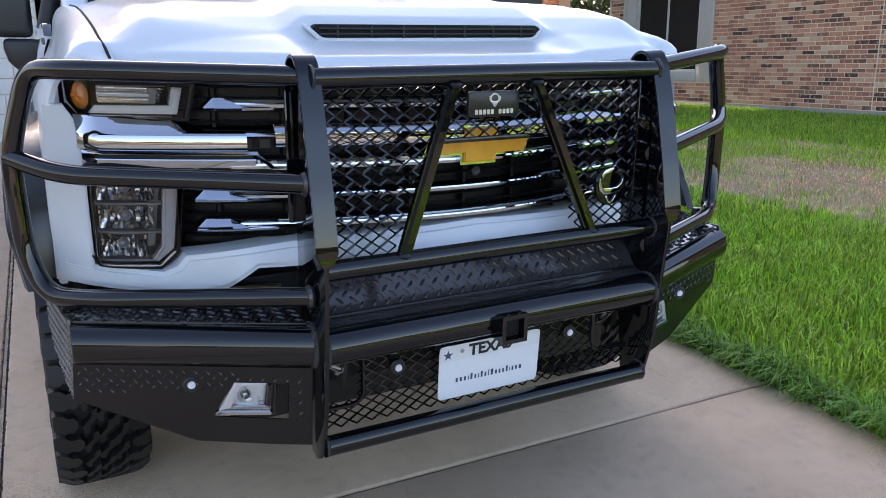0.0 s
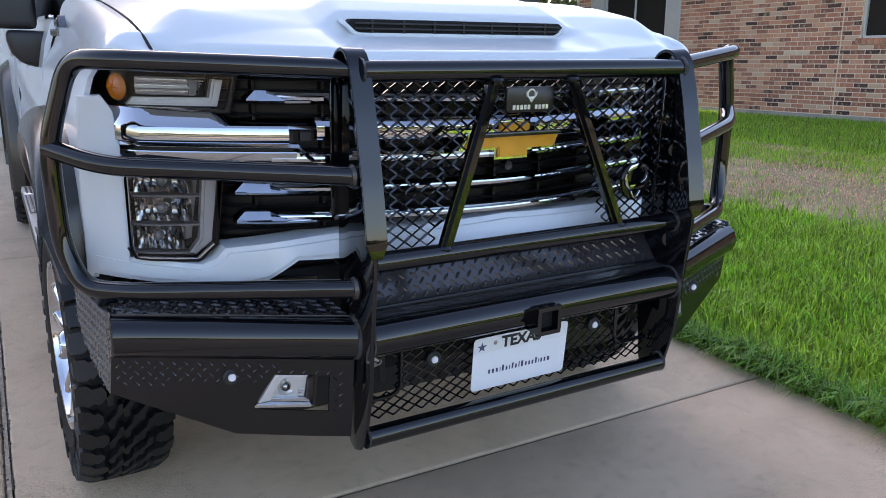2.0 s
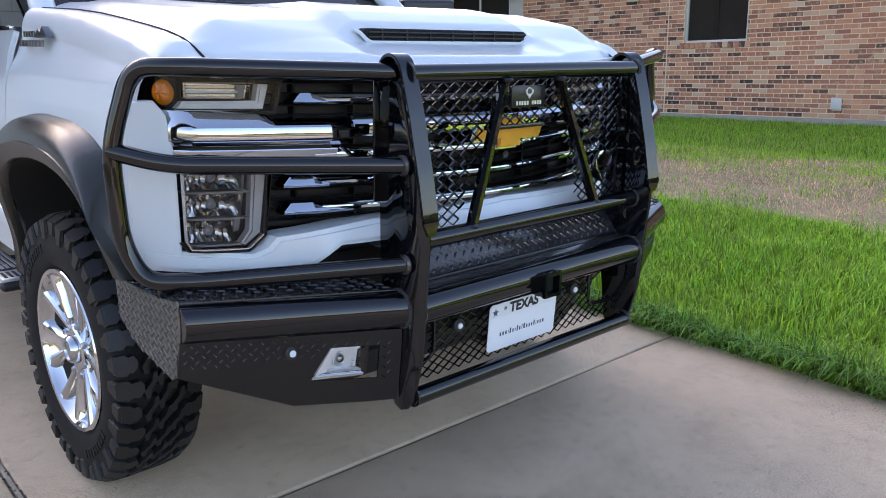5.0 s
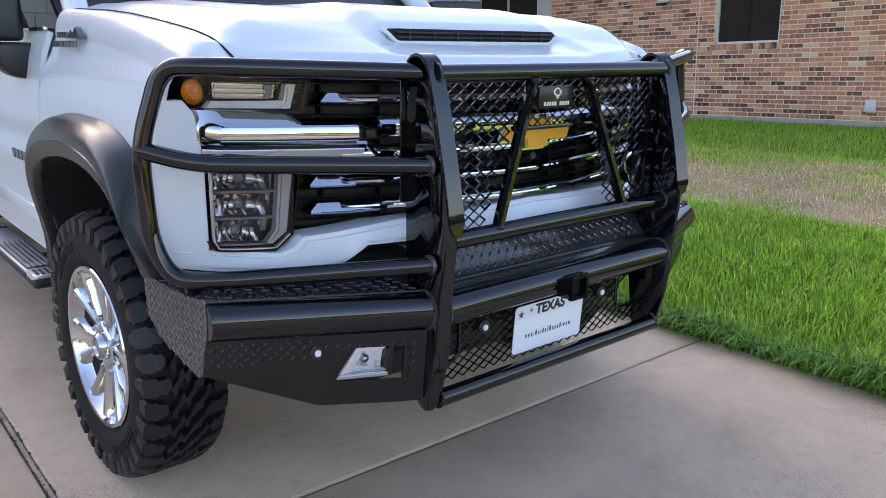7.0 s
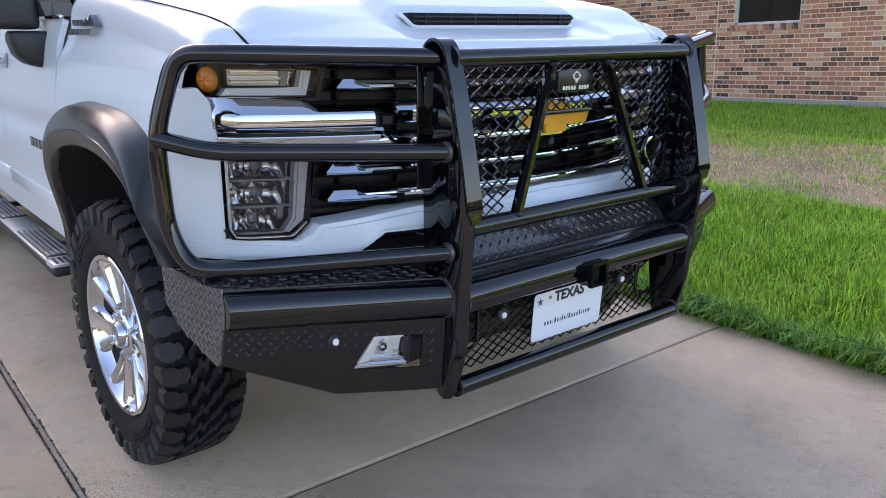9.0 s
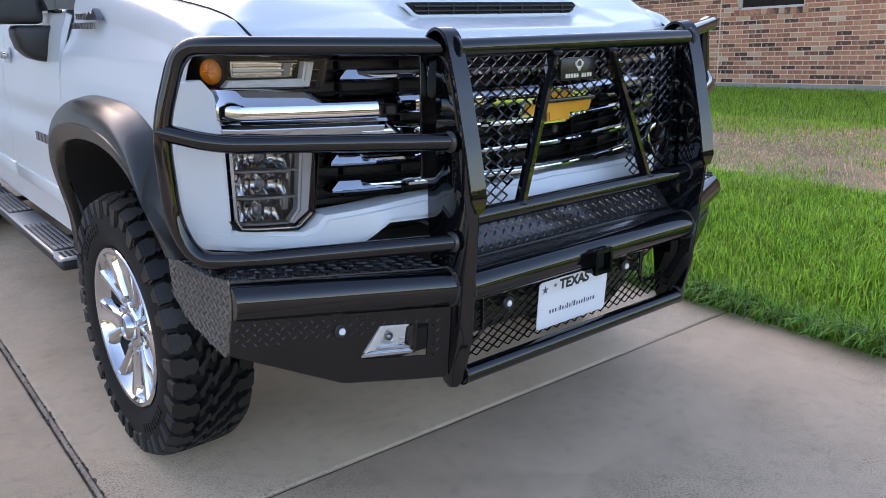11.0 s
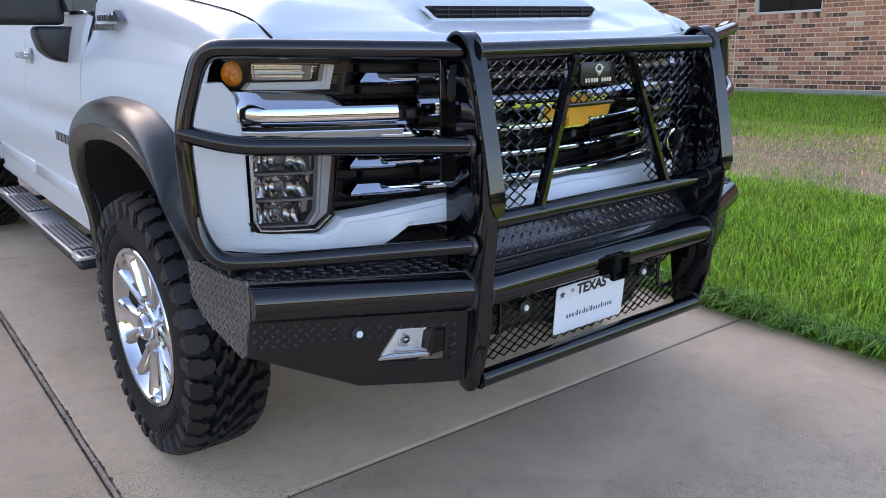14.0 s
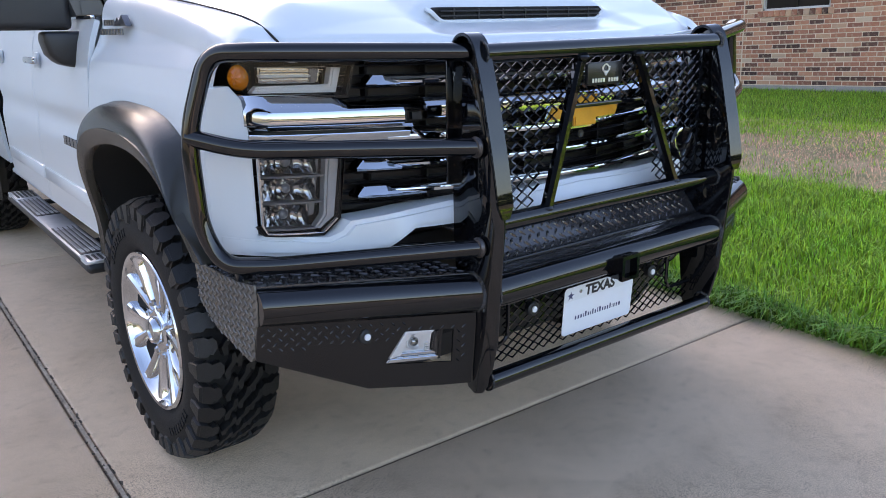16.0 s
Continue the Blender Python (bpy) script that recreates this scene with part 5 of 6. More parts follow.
def build_bumper():
    # centre beam: the big round bar
    beam = part("front_bumper", sweep(bmesh.new(), [(-0.474, 0.052, 0.716), (0.484, 0.052, 0.716)], 0.0445, 32), GLOSS, TRUCK, "glossy black steel ranch bumper with brush guard")
    P = beam
    # uprights with a flat strip folded over the front edge
    for s in (-1, 1):
        x = -0.478 if s < 0 else 0.488
        part("upright", slab(UP_PROFILE, "x", x - 0.005, x + 0.005, 0.002), GLOSS, P, "black upright plate with folded edge strip")
        path = [Vector((x, y, z)) for y, z in ((0.166, 1.318), (0.163, 1.340), (0.148, 1.358), (0.122, 1.366), (0.098, 1.358), (0.079, 1.334), (0.048, 1.235), (0.024, 1.135), (0.010, 1.08), (-0.008, 0.99), (-0.014, 0.955))]
        path = smooth_path(path, 0.03, 3)
        bm = bmesh.new()
        rows = []
        for i, p in enumerate(path):
            t = (path[min(i + 1, len(path) - 1)] - path[max(i - 1, 0)]).normalized()
            nrm = t.cross(Vector((1, 0, 0))).normalized()
            w = 0.0255
            rows.append([bm.verts.new(p + Vector((dx, 0, 0)) + nrm * h) for dx, h in ((-w, -0.004), (-w, 0.004), (w, 0.004), (w, -0.004))])
        # pointed lower end
        e = Vector((x, -0.016, 0.925))
        rows.append([bm.verts.new(e + Vector((dx, 0, 0)) + Vector((0, h, 0))) for dx, h in ((-0.012, 0.004), (-0.012, -0.004), (0.012, -0.004), (0.012, 0.004))])
        for a, b in zip(rows, rows[1:]):
            for k in range(4):
                bm.faces.new((a[k], b[k], b[(k + 1) % 4], a[(k + 1) % 4]))
        bm.faces.new(rows[0])
        bm.faces.new(rows[-1][::-1])
        bmesh.ops.recalc_face_normals(bm, faces=bm.faces)
        es = [ed for ed in bm.edges if len(ed.link_faces) == 2 and ed.calc_face_angle(0) > 0.9]
        bmesh.ops.bevel(bm, geom=es, offset=0.0015, segments=2, affect="EDGES", clamp_overlap=True)
        part("edge_strip", bm, GLOSS, P, "folded black edge strip", 40)
        # inner box of the upright towards the middle
        part("rear_flange", boxed(x - 0.022, x + 0.022, 0.186, 0.194, 0.985, 1.308, 0.002), GLOSS, P, "black flange on the back of the upright")
        # end rings and weld beads
        for y, z, r in ((0.052, 0.716, 0.047), (0.088, 1.318, 0.028), (0.06, 0.894, 0.028), (0.06, 0.467, 0.028)):
            part("weld", lathe([(x - s * 0.004, r - 0.001), (x - s * 0.004, r + 0.004), (x - s * 0.009, r + 0.003), (x - s * 0.012, r - 0.001)], 28, "x", at=(0, y, z), closed=True), BEAD, P)
        part("weld", lathe([(x + s * 0.004, 0.051), (x + s * 0.004, 0.057), (x + s * 0.010, 0.055), (x + s * 0.013, 0.051)], 32, "x", at=(0, wing_y(0.49) + 0.055, 0.707), closed=True), BEAD, P, "bead of weld round the bumper end")
    for y, z, nm in ((0.088, 1.318, "top_tube"), (0.06, 0.894, "middle_tube"), (0.055, 0.463, "bottom_tube")):
        part(nm, sweep(bmesh.new(), [(-0.474, y, z), (0.484, y, z)], 0.0245, 24), GLOSS, P)
    for s in (-1, 1):
        # square tube, one face turned to the sky
        xt, xb = (-0.127, -0.269) if s < 0 else (0.100, 0.277)
        a, b = Vector((xt, 0.082, 1.305)), Vector((xb, 0.056, 0.905))
        d = (b - a).normalized()
        w = d.cross(Vector((0, 1, 0))).normalized()
        u = w.cross(d)
        bm = bmesh.new()
        ends = [[bm.verts.new(q + w * i * 0.016 + u * j * 0.016) for i, j in ((-1, -1), (1, -1), (1, 1), (-1, 1))] for q in (a, b)]
        for i in range(4):
            bm.faces.new((ends[0][i], ends[0][(i + 1) % 4], ends[1][(i + 1) % 4], ends[1][i]))
        bm.faces.new(ends[0][::-1])
        bm.faces.new(ends[1])
        bmesh.ops.recalc_face_normals(bm, faces=bm.faces)
        bmesh.ops.bevel(bm, geom=bm.edges[:], offset=0.009, segments=4, affect="EDGES")
        part("diagonal_tube", bm, GLOSS, P, "", 40)
        for x, y, z in ((xt, 0.078, 1.30), (xb, 0.056, 0.912)):
            part("weld", lathe([(-0.006, 0.019), (0, 0.023), (0.006, 0.019)], 18, "z", at=(x, y, z)), GLOSS, P)

    # expanded mesh
    def mesh_panel(name, inside_fn, x0, x1, z0, z1, y, w=0.042, h=0.030, t=0.0021, twist=0.0011):
        verts, faces = [], []
        nx, nz = int((x1 - x0) / w) + 1, int((z1 - z0) / h) + 1

        def strand(a, b):
            a, b = Vector(a), Vector(b)
            m = (a + b) / 2
            if not inside_fn(m.x, m.z):
                return
            d = (b - a).normalized()
            c = Vector((-d.z, 0, d.x)) * t
            o = Vector((0, 0.0016, 0))
            tw = Vector((0, twist if d.z * d.x > 0 else -twist, 0))
            k = len(verts)
            for p in (a, b):
                verts.extend([p + c - o + tw, p - c - o - tw, p - c + o - tw, p + c + o + tw])
            for q in range(4):
                faces.append((k + q, k + (q + 1) % 4, k + 4 + (q + 1) % 4, k + 4 + q))

        for i in range(nx):
            for j in range(nz):
                cx, cz = x0 + (i + 0.5) * w, z0 + (j + 0.5) * h
                l, r, u, d = (cx - w / 2, y, cz), (cx + w / 2, y, cz), (cx, y, cz + h / 2), (cx, y, cz - h / 2)
                for a, b in ((l, u), (u, r), (r, d), (d, l)):
                    strand(a, b)
        return part(name, fast_mesh(name, verts, faces, GLOSS), None, P, "black expanded steel mesh")

    def diag_x(z):
        return 0.273 + (0.119 - 0.273) * (z - 0.905) / 0.40

    mesh_panel("mesh", lambda x, z: x < -diag_x(z) + 0.004, -0.47, -0.10, 0.905, 1.30, 0.116)
    mesh_panel("mesh", lambda x, z: x > diag_x(z) - 0.004, 0.10, 0.47, 0.905, 1.30, 0.116)
    mesh_panel("mesh", lambda x, z: abs(x) < diag_x(z), -0.19, 0.19, 1.168, 1.30, 0.116)
    part("mesh_rail", boxed(-0.165, 0.165, 0.104, 0.122, 1.160, 1.172, 0.003), GLOSS, P)
    for s in (-1, 1):
        part("mesh_edge", boxed(*sorted((0.455 * s, 0.459 * s)), 0.106, 0.122, 0.905, 1.30, 0.002), GLOSS, P)

    # lower mesh behind the plate, with hook cut-outs
    def low(x, z):
        return not (0.36 < abs(x) < 0.47 and 0.535 < z < 0.625)

    mesh_panel("lower_mesh", low, -0.47, 0.47, 0.472, 0.668, 0.118, 0.041, 0.0265, 0.0019, 0.0003)
    for s in (-1, 1):
        bm = tube([(0.352 * s, 0.112, 0.66), (0.352 * s, 0.112, 0.545), (0.375 * s, 0.112, 0.528), (0.475 * s, 0.112, 0.528)], 0.006, 0.03, 8)
        part("hook_opening", bm, GLOSS, P)
        part("tow_hook", tube([(0.40 * s, 0.26, 0.60), (0.40 * s, 0.165, 0.60), (0.40 * s, 0.14, 0.615), (0.42 * s, 0.135, 0.635), (0.45 * s, 0.15, 0.64)], 0.013, 0.03, 12), CHROME if s < 0 else GLOSS, P, "tow hook behind the bumper")
        part("hook_bracket", boxed(*sorted((0.375 * s, 0.392 * s)), 0.15, 0.32, 0.55, 0.66, 0.004), PLASTIC, P)
    # tread-plate shelf behind the guard
    bm = slab([(0.055, 0.756), (0.108, 0.766), (0.185, 0.858), (0.30, 0.862), (0.30, 0.856), (0.188, 0.852), (0.111, 0.759), (0.055, 0.749)], "x", -0.474, 0.484, 0.001)
    for k in range(-4, 5):
        bmesh.ops.bisect_plane(bm, geom=bm.verts[:] + bm.edges[:] + bm.faces[:], plane_co=(0.1 * k, 0, 0), plane_no=(1, 0, 0))
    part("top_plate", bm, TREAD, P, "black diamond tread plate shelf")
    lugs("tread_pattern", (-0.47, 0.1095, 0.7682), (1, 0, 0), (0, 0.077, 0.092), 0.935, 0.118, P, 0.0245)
    part("shelf_edge", tube([(-0.47, 0.102, 0.769), (0.47, 0.102, 0.769)], 0.004, 0, 8), GLOSS, P)

    # receiver
    bm = bmesh.new()
    for a, b, c, d in ((-0.034, 0.034, 0.027, 0.034), (-0.034, 0.034, -0.034, -0.027), (-0.034, -0.027, -0.027, 0.027), (0.027, 0.034, -0.027, 0.027)):
        box(bm, a, b, -0.018, 0.05, c + 0.709, d + 0.709)
    part("receiver", bm, GLOSS, P, "square black hitch receiver", 0)
    bm = bmesh.new()
    for a, b, c, d in ((-0.036, 0.036, 0.026, 0.037), (-0.036, 0.036, -0.037, -0.026), (-0.037, -0.026, -0.026, 0.026), (0.026, 0.037, -0.026, 0.026)):
        box(bm, a, b, -0.024, -0.010, c + 0.709, d + 0.709)
    part("receiver_collar", bm, GLOSS, P)
    # near-black plate closes the tube and paints the shade of its depth
    part("receiver_mouth", boxed(-0.027, 0.027, 0.002, 0.006, 0.682, 0.736, 0), INTERIOR, P, "near-black plate for the shade in the receiver mouth", 0)

    # swept ends
    for s in (-1, 1):
        def X(v):
            return v * s

        r = 0.051
        # nose roll of the end: bent sheet, round in front
        bm = bmesh.new()
        rows = []
        xs = [0.490, 0.505, 0.53, 0.60, 0.70, 0.80, 0.90, 0.972, 0.982]
        for x in xs:
            yc = wing_y(x) + 0.055
            zc = 0.707 - 0.006 * (x - 0.49)
            ring = [(yc + 0.10, zc + r)]
            for k in range(13):
                a = math.pi / 2 + math.pi * k / 12 * 0.86
                ring.append((yc + math.cos(a) * r, zc + math.sin(a) * r))
            ring.append((yc + 0.03, zc - r))
            rows.append([bm.verts.new((X(x), y, z)) for y, z in ring])
        for a, b in zip(rows, rows[1:]):
            for k in range(len(a) - 1):
                bm.faces.new((a[k], b[k], b[k + 1], a[k + 1]))
        bm.faces.new(rows[0])
        bm.faces.new(rows[-1][::-1])
        part("end_roll", bm, GLOSS, P, "rounded black bumper end", 40)
        # skirt below: bent plate with lamp and hook openings
        sk = [(0.487, 0.655), (0.985, 0.655), (0.992, 0.56), (0.735, 0.452), (0.56, 0.445), (0.487, 0.445)]
        hole = [(0.537, 0.515), (0.537, 0.612), (0.652, 0.614), (0.694, 0.530), (0.690, 0.520)]
        bm = bmesh.new()
        vs = [bm.verts.new((X(x), 0, z)) for x, z in sk]
        hv = [bm.verts.new((X(x), 0, z)) for x, z in hole]
        es = [bm.edges.new((vs[i], vs[(i + 1) % len(vs)])) for i in range(len(vs))] + [bm.edges.new((hv[i], hv[(i + 1) % len(hv)])) for i in range(len(hv))]
        bmesh.ops.triangle_fill(bm, edges=es, use_beauty=True)
        for f in list(bm.faces):
            c = f.calc_center_median()
            if inside([(X(x), z) for x, z in hole], c.x, c.z):
                bm.faces.remove(f)
        bmesh.ops.recalc_face_normals(bm, faces=bm.faces)
        for v in bm.verts:
            x, z = abs(v.co.x), v.co.z
            v.co.y = wing_y(x) + 0.045 + (0.655 - z) * 0.10
        bmesh.ops.solidify(bm, geom=bm.faces[:], thickness=0.005)
        part("end_skirt", bm, SKIRT, P, "black lower bumper plate", 0)
        ln = Vector((X(0.5), 0.265, 0)).normalized()
        dn = Vector((0, -0.10, 1)).normalized()
        lugs("tread_pattern", (X(0.500), wing_y(0.50) + 0.0405 + 0.0125, 0.53) if s > 0 else (-0.985, wing_y(0.985) + 0.0405 + 0.0125, 0.53), ln if s > 0 else Vector((0.5, -0.265, 0)), dn, 0.55, 0.125, P, 0.0205, mat=GLOSS, slim=0.72,
             keep=lambda p: (p.z > 0.585 and abs(p.x) > 0.49 and abs(p.x) < 0.975 and not (0.53 < abs(p.x) < 0.675 and p.z < 0.617)) or (0.49 < abs(p.x) < 0.53))
        # end plate, turned back beside the wheel
        bm = bmesh.new()
        end = [(0.355, 0.765), (0.435, 0.757), (0.65, 0.772), (0.64, 0.66), (0.56, 0.60), (0.40, 0.545), (0.372, 0.562), (0.375, 0.60), (0.352, 0.66), (0.345, 0.72)]
        a = [bm.verts.new((X(0.986 + (y - 0.36) * 0.14 - 0.0), y, z)) for y, z in end]
        b = [bm.verts.new((X(0.981 + (y - 0.36) * 0.14), y, z)) for y, z in end]
        bm.faces.new(a)
        bm.faces.new(b[::-1])
        for i in range(len(a)):
            bm.faces.new((a[i], b[i], b[(i + 1) % len(a)], a[(i + 1) % len(a)]))
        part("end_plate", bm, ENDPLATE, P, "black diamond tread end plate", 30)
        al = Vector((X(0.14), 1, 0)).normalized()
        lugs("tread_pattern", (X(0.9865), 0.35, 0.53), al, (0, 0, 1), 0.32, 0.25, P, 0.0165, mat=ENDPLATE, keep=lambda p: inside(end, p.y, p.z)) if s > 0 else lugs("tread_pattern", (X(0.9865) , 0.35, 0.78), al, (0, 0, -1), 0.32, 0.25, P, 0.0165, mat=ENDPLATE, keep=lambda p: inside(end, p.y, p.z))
        # shelf of the end
        bm = bmesh.new()
        top = [(0.492, 0.11), (0.98, 0.36), (1.02, 0.64), (0.88, 0.52), (0.62, 0.33), (0.492, 0.28)]
        a = [bm.verts.new((X(x), y, 0.760)) for x, y in top]
        b = [bm.verts.new((X(x), y, 0.754)) for x, y in top]
        bm.faces.new(a)
        bm.faces.new(b[::-1])
        for i in range(len(a)):
            bm.faces.new((a[i], b[i], b[(i + 1) % len(a)], a[(i + 1) % len(a)]))
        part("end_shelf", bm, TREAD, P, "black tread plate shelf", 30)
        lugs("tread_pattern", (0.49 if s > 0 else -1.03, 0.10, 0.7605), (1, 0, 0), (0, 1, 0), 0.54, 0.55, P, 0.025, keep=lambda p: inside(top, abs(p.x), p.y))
        part("shelf_riser", slab([(0.492, 0.31), (0.62, 0.36), (0.88, 0.55), (0.88, 0.56), (0.62, 0.375), (0.492, 0.325)], "z", 0.755, 0.80, 0.001) if s > 0 else slab([(-0.492, 0.31), (-0.62, 0.36), (-0.88, 0.55), (-0.88, 0.56), (-0.62, 0.375), (-0.492, 0.325)], "z", 0.755, 0.80, 0.001), GLOSS, P)
        # brush-guard loops round the lamps
        k = 0.0225
        e0 = 0.480 if s < 0 else 0.490
        loop = [(e0, 0.125, 1.322), (0.94, 0.37, 1.330), (1.005, 0.475, 1.328), (1.062, 0.50, 1.135), (1.055, 0.49, 0.90), (1.02, 0.455, 0.80), (0.93, 0.36, 0.805), (e0, 0.065, 0.838)]
        part("guard_loop", tube([(X(x), y, z) for x, y, z in loop], k, 0.075, 20), GLOSS, P, "bent black guard tube round the lamps")
        part("guard_bar", tube([(X(1.062), 0.50, 1.128), (X(0.965), 0.385, 1.098), (X(e0), 0.075, 1.094)], k, 0.08, 20), GLOSS, P, "bent black guard tube between the lamps")
        for y, z in ((0.065, 0.838), (0.075, 1.094)):
            part("weld", lathe([(-0.012, k), (-0.004, k + 0.005), (0.004, k)], 18, "x", at=(X(0.490 if s < 0 else 0.504), y + 0.004, z)), WELD, P)
        part("vent_plug", lathe([(-0.002, 0.001), (-0.004, 0.007), (0.002, 0.009)], 12, "y", at=(X(1.022), 0.468, 1.27)), WELD, P)
        part("guard_foot", boxed(*sorted((X(0.955), X(0.995))), 0.43, 0.455, 0.755, 0.81, 0.003), GLOSS, P)
        # parking sensors
        for x, y, z in ((0.741, wing_y(0.741) + 0.047, 0.607), (0.262, 0.106, 0.608)):
            part("sensor", lathe([(0.012, 0.021), (-0.004, 0.021), (-0.007, 0.017), (-0.007, 0.001)], 24, "y", at=(X(x), y, z)), PLASTIC, P, "white parking sensor in a black ring")
            part("sensor_face", lathe([(-0.007, 0.0095), (-0.0105, 0.0085), (-0.0112, 0.001)], 20, "y", at=(X(x), y, z)), SENSOR, P, "white sensor face")
        # fog lamp in its opening
        def F(x, z, out):
            return Vector((X(x), wing_y(x) + 0.045 + (0.655 - z) * 0.10 - out, z))

        def fog(name, outline, o0, o1, mat, label="", bev=0.003):
            bm = bmesh.new()
            a = [bm.verts.new(F(x, z, o1 + 0.006)) for x, z in outline]
            b = [bm.verts.new(F(x, z, o0 + 0.006)) for x, z in outline]
            bm.faces.new(a)
            bm.faces.new(b[::-1])
            for i in range(len(a)):
                bm.faces.new((a[i], b[i], b[(i + 1) % len(a)], a[(i + 1) % len(a)]))
            bmesh.ops.recalc_face_normals(bm, faces=bm.faces)
            if bev:
                es = [e for e in bm.edges if e.calc_face_angle(0) > 0.6]
                bmesh.ops.bevel(bm, geom=es, offset=bev, segments=2, affect="EDGES", clamp_overlap=True)
            return part(name, bm, mat, P, label, 30)

        fog("fog_lamp", [(0.586, 0.528), (0.580, 0.612), (0.648, 0.612), (0.690, 0.530)], -0.030, -0.014, FOG, "bright fog lamp reflector")
        fog("fog_wall", [(0.590, 0.604), (0.582, 0.613), (0.649, 0.613), (0.640, 0.604)], -0.04, 0.001, FOG, "", 0.001)
        fog("fog_wall", [(0.660, 0.545), (0.686, 0.536), (0.650, 0.613), (0.636, 0.606)], -0.04, 0.001, FOG, "", 0.001)
        fog("fog_wall", [(0.574, 0.545), (0.585, 0.550), (0.580, 0.606), (0.569, 0.612)], -0.04, -0.001, GLOSS, "", 0.001)
        fc = F(0.626, 0.580, -0.004)
        part("fog_bowl", lathe([(0.006, 0.0235), (-0.002, 0.0235), (-0.003, 0.0215), (0.003, 0.012), (0.005, 0.001)], 28, "y", at=fc), FOG, P, "round fog lamp reflector", 30)
        part("fog_projector", lathe([(0.005, 0.0135), (-0.004, 0.0125), (-0.009, 0.009), (-0.0115, 0.0045), (-0.012, 0.001)], 20, "y", at=fc), LAMPMIR, P, "round glass fog lamp eye", 50)
        for k in range(4):
            z = 0.553 + 0.006 * k
            fog("fog_bar", [(0.655 - 0.003 * k, z), (0.680 - 0.003 * k, z), (0.679 - 0.003 * k, z + 0.003), (0.654 - 0.003 * k, z + 0.003)], -0.02, -0.006, FOG, "", 0.0005)
            fog("fog_bar", [(0.589, z), (0.600, z), (0.600, z + 0.003), (0.589, z + 0.003)], -0.02, -0.006, FOG, "", 0.0005)
        fog("fog_trim", [(0.572, 0.528), (0.574, 0.540), (0.688, 0.537), (0.697, 0.524)], -0.03, 0.004, CHROME, "chrome fog lamp trim", 0.003)
        fog("fog_ledge", [(0.574, 0.541), (0.580, 0.552), (0.664, 0.548), (0.682, 0.538)], -0.03, -0.004, CHROME, "", 0.002)
        fog("fog_frame", [(0.562, 0.522), (0.560, 0.614), (0.569, 0.614), (0.574, 0.528)], -0.05, -0.004, GLOSS)
        fog("fog_bracket", [(0.530, 0.52), (0.530, 0.618), (0.552, 0.618), (0.560, 0.52)], -0.135, -0.13, INTERIOR, "", 0)
        bm = bmesh.new()
        f = bm.faces.new([bm.verts.new(F(x, z, 0.010)) for x, z in ((0.576, 0.540), (0.571, 0.611), (0.648, 0.611), (0.686, 0.538))])
        f.normal_update()
        if f.normal.y > 0:
            f.normal_flip()
        me = bpy.data.meshes.new("fog_lens")
        bm.to_mesh(me)
        bm.free()
        me.materials.append(LENS)
        part("fog_lens", me, None, P, "clear fog lamp lens").visible_shadow = False

    # round emblem on the mesh and tag plate at the top
    part("emblem", lathe([(0.004, 0.001), (-0.004, 0.001), (-0.004, 0.050), (0.0, 0.053), (0.004, 0.053)], 36, "y", at=(0.374, 0.106, 1.012)), GLOSS, P, "round black horned emblem")
    def flat(name, pts, label=""):
        """A flat chrome piece on the face of the emblem, from its half outline."""
        half = [(0.374 + x, 1.012 + z) for x, z in pts]
        whole = half + [(0.748 - x, z) for x, z in half[::-1] if abs(x - 0.374) > 1e-6]
        part(name, slab(whole, "y", 0.0980, 0.1025, 0.0012), CHROME, P, label)

    flat("emblem_horn", [(0.0, -0.004), (0.018, -0.003), (0.032, 0.006), (0.040, 0.026), (0.044, 0.012), (0.040, -0.008), (0.026, -0.020), (0.0, -0.022)], "chrome horn shape")
    flat("emblem_brow", [(0.0, 0.038), (0.018, 0.034), (0.032, 0.022), (0.035, 0.034), (0.024, 0.047), (0.0, 0.052)])
    flat("emblem_face", [(0.0, -0.050), (0.010, -0.044), (0.021, -0.026), (0.014, -0.024), (0.006, -0.038), (0.0, -0.041)])
    tag = part("name_tag", slab([(-0.072, -0.025), (-0.066, -0.031), (0.066, -0.031), (0.072, -0.025), (0.072, 0.025), (0.066, 0.031), (-0.066, 0.031), (-0.072, 0.025)], "y", 0.102, 0.114, 0.002), TAG, P, "dark name tag with silver emblem")
    tag.location = (-0.003, 0, 1.251)
    for k in range(10):
        if k != 5:
            part("tag_bar", boxed(-0.058 + 0.0111 * k, -0.0495 + 0.0111 * k, 0.0995, 0.1015, 1.2265, 1.2385, 0.001, 1), SILVER, P)
    part("tag_ring", lathe([(0.0, 0.0135), (-0.002, 0.0135), (-0.002, 0.0095), (0.0, 0.0095)], 20, "y", at=(-0.003, 0.1015, 1.264), closed=True), SILVER, P)
    part("tag_horn", tube([(-0.018, 0.1005, 1.270), (-0.016, 0.1005, 1.258), (-0.003, 0.1005, 1.255), (0.010, 0.1005, 1.258), (0.012, 0.1005, 1.270)], 0.0026, 0.006, 6), SILVER, P)
    part("tag_horn", tube([(-0.009, 0.1005, 1.254), (-0.003, 0.1005, 1.245), (0.003, 0.1005, 1.254)], 0.0024, 0.003, 6), SILVER, P)


build_bumper()


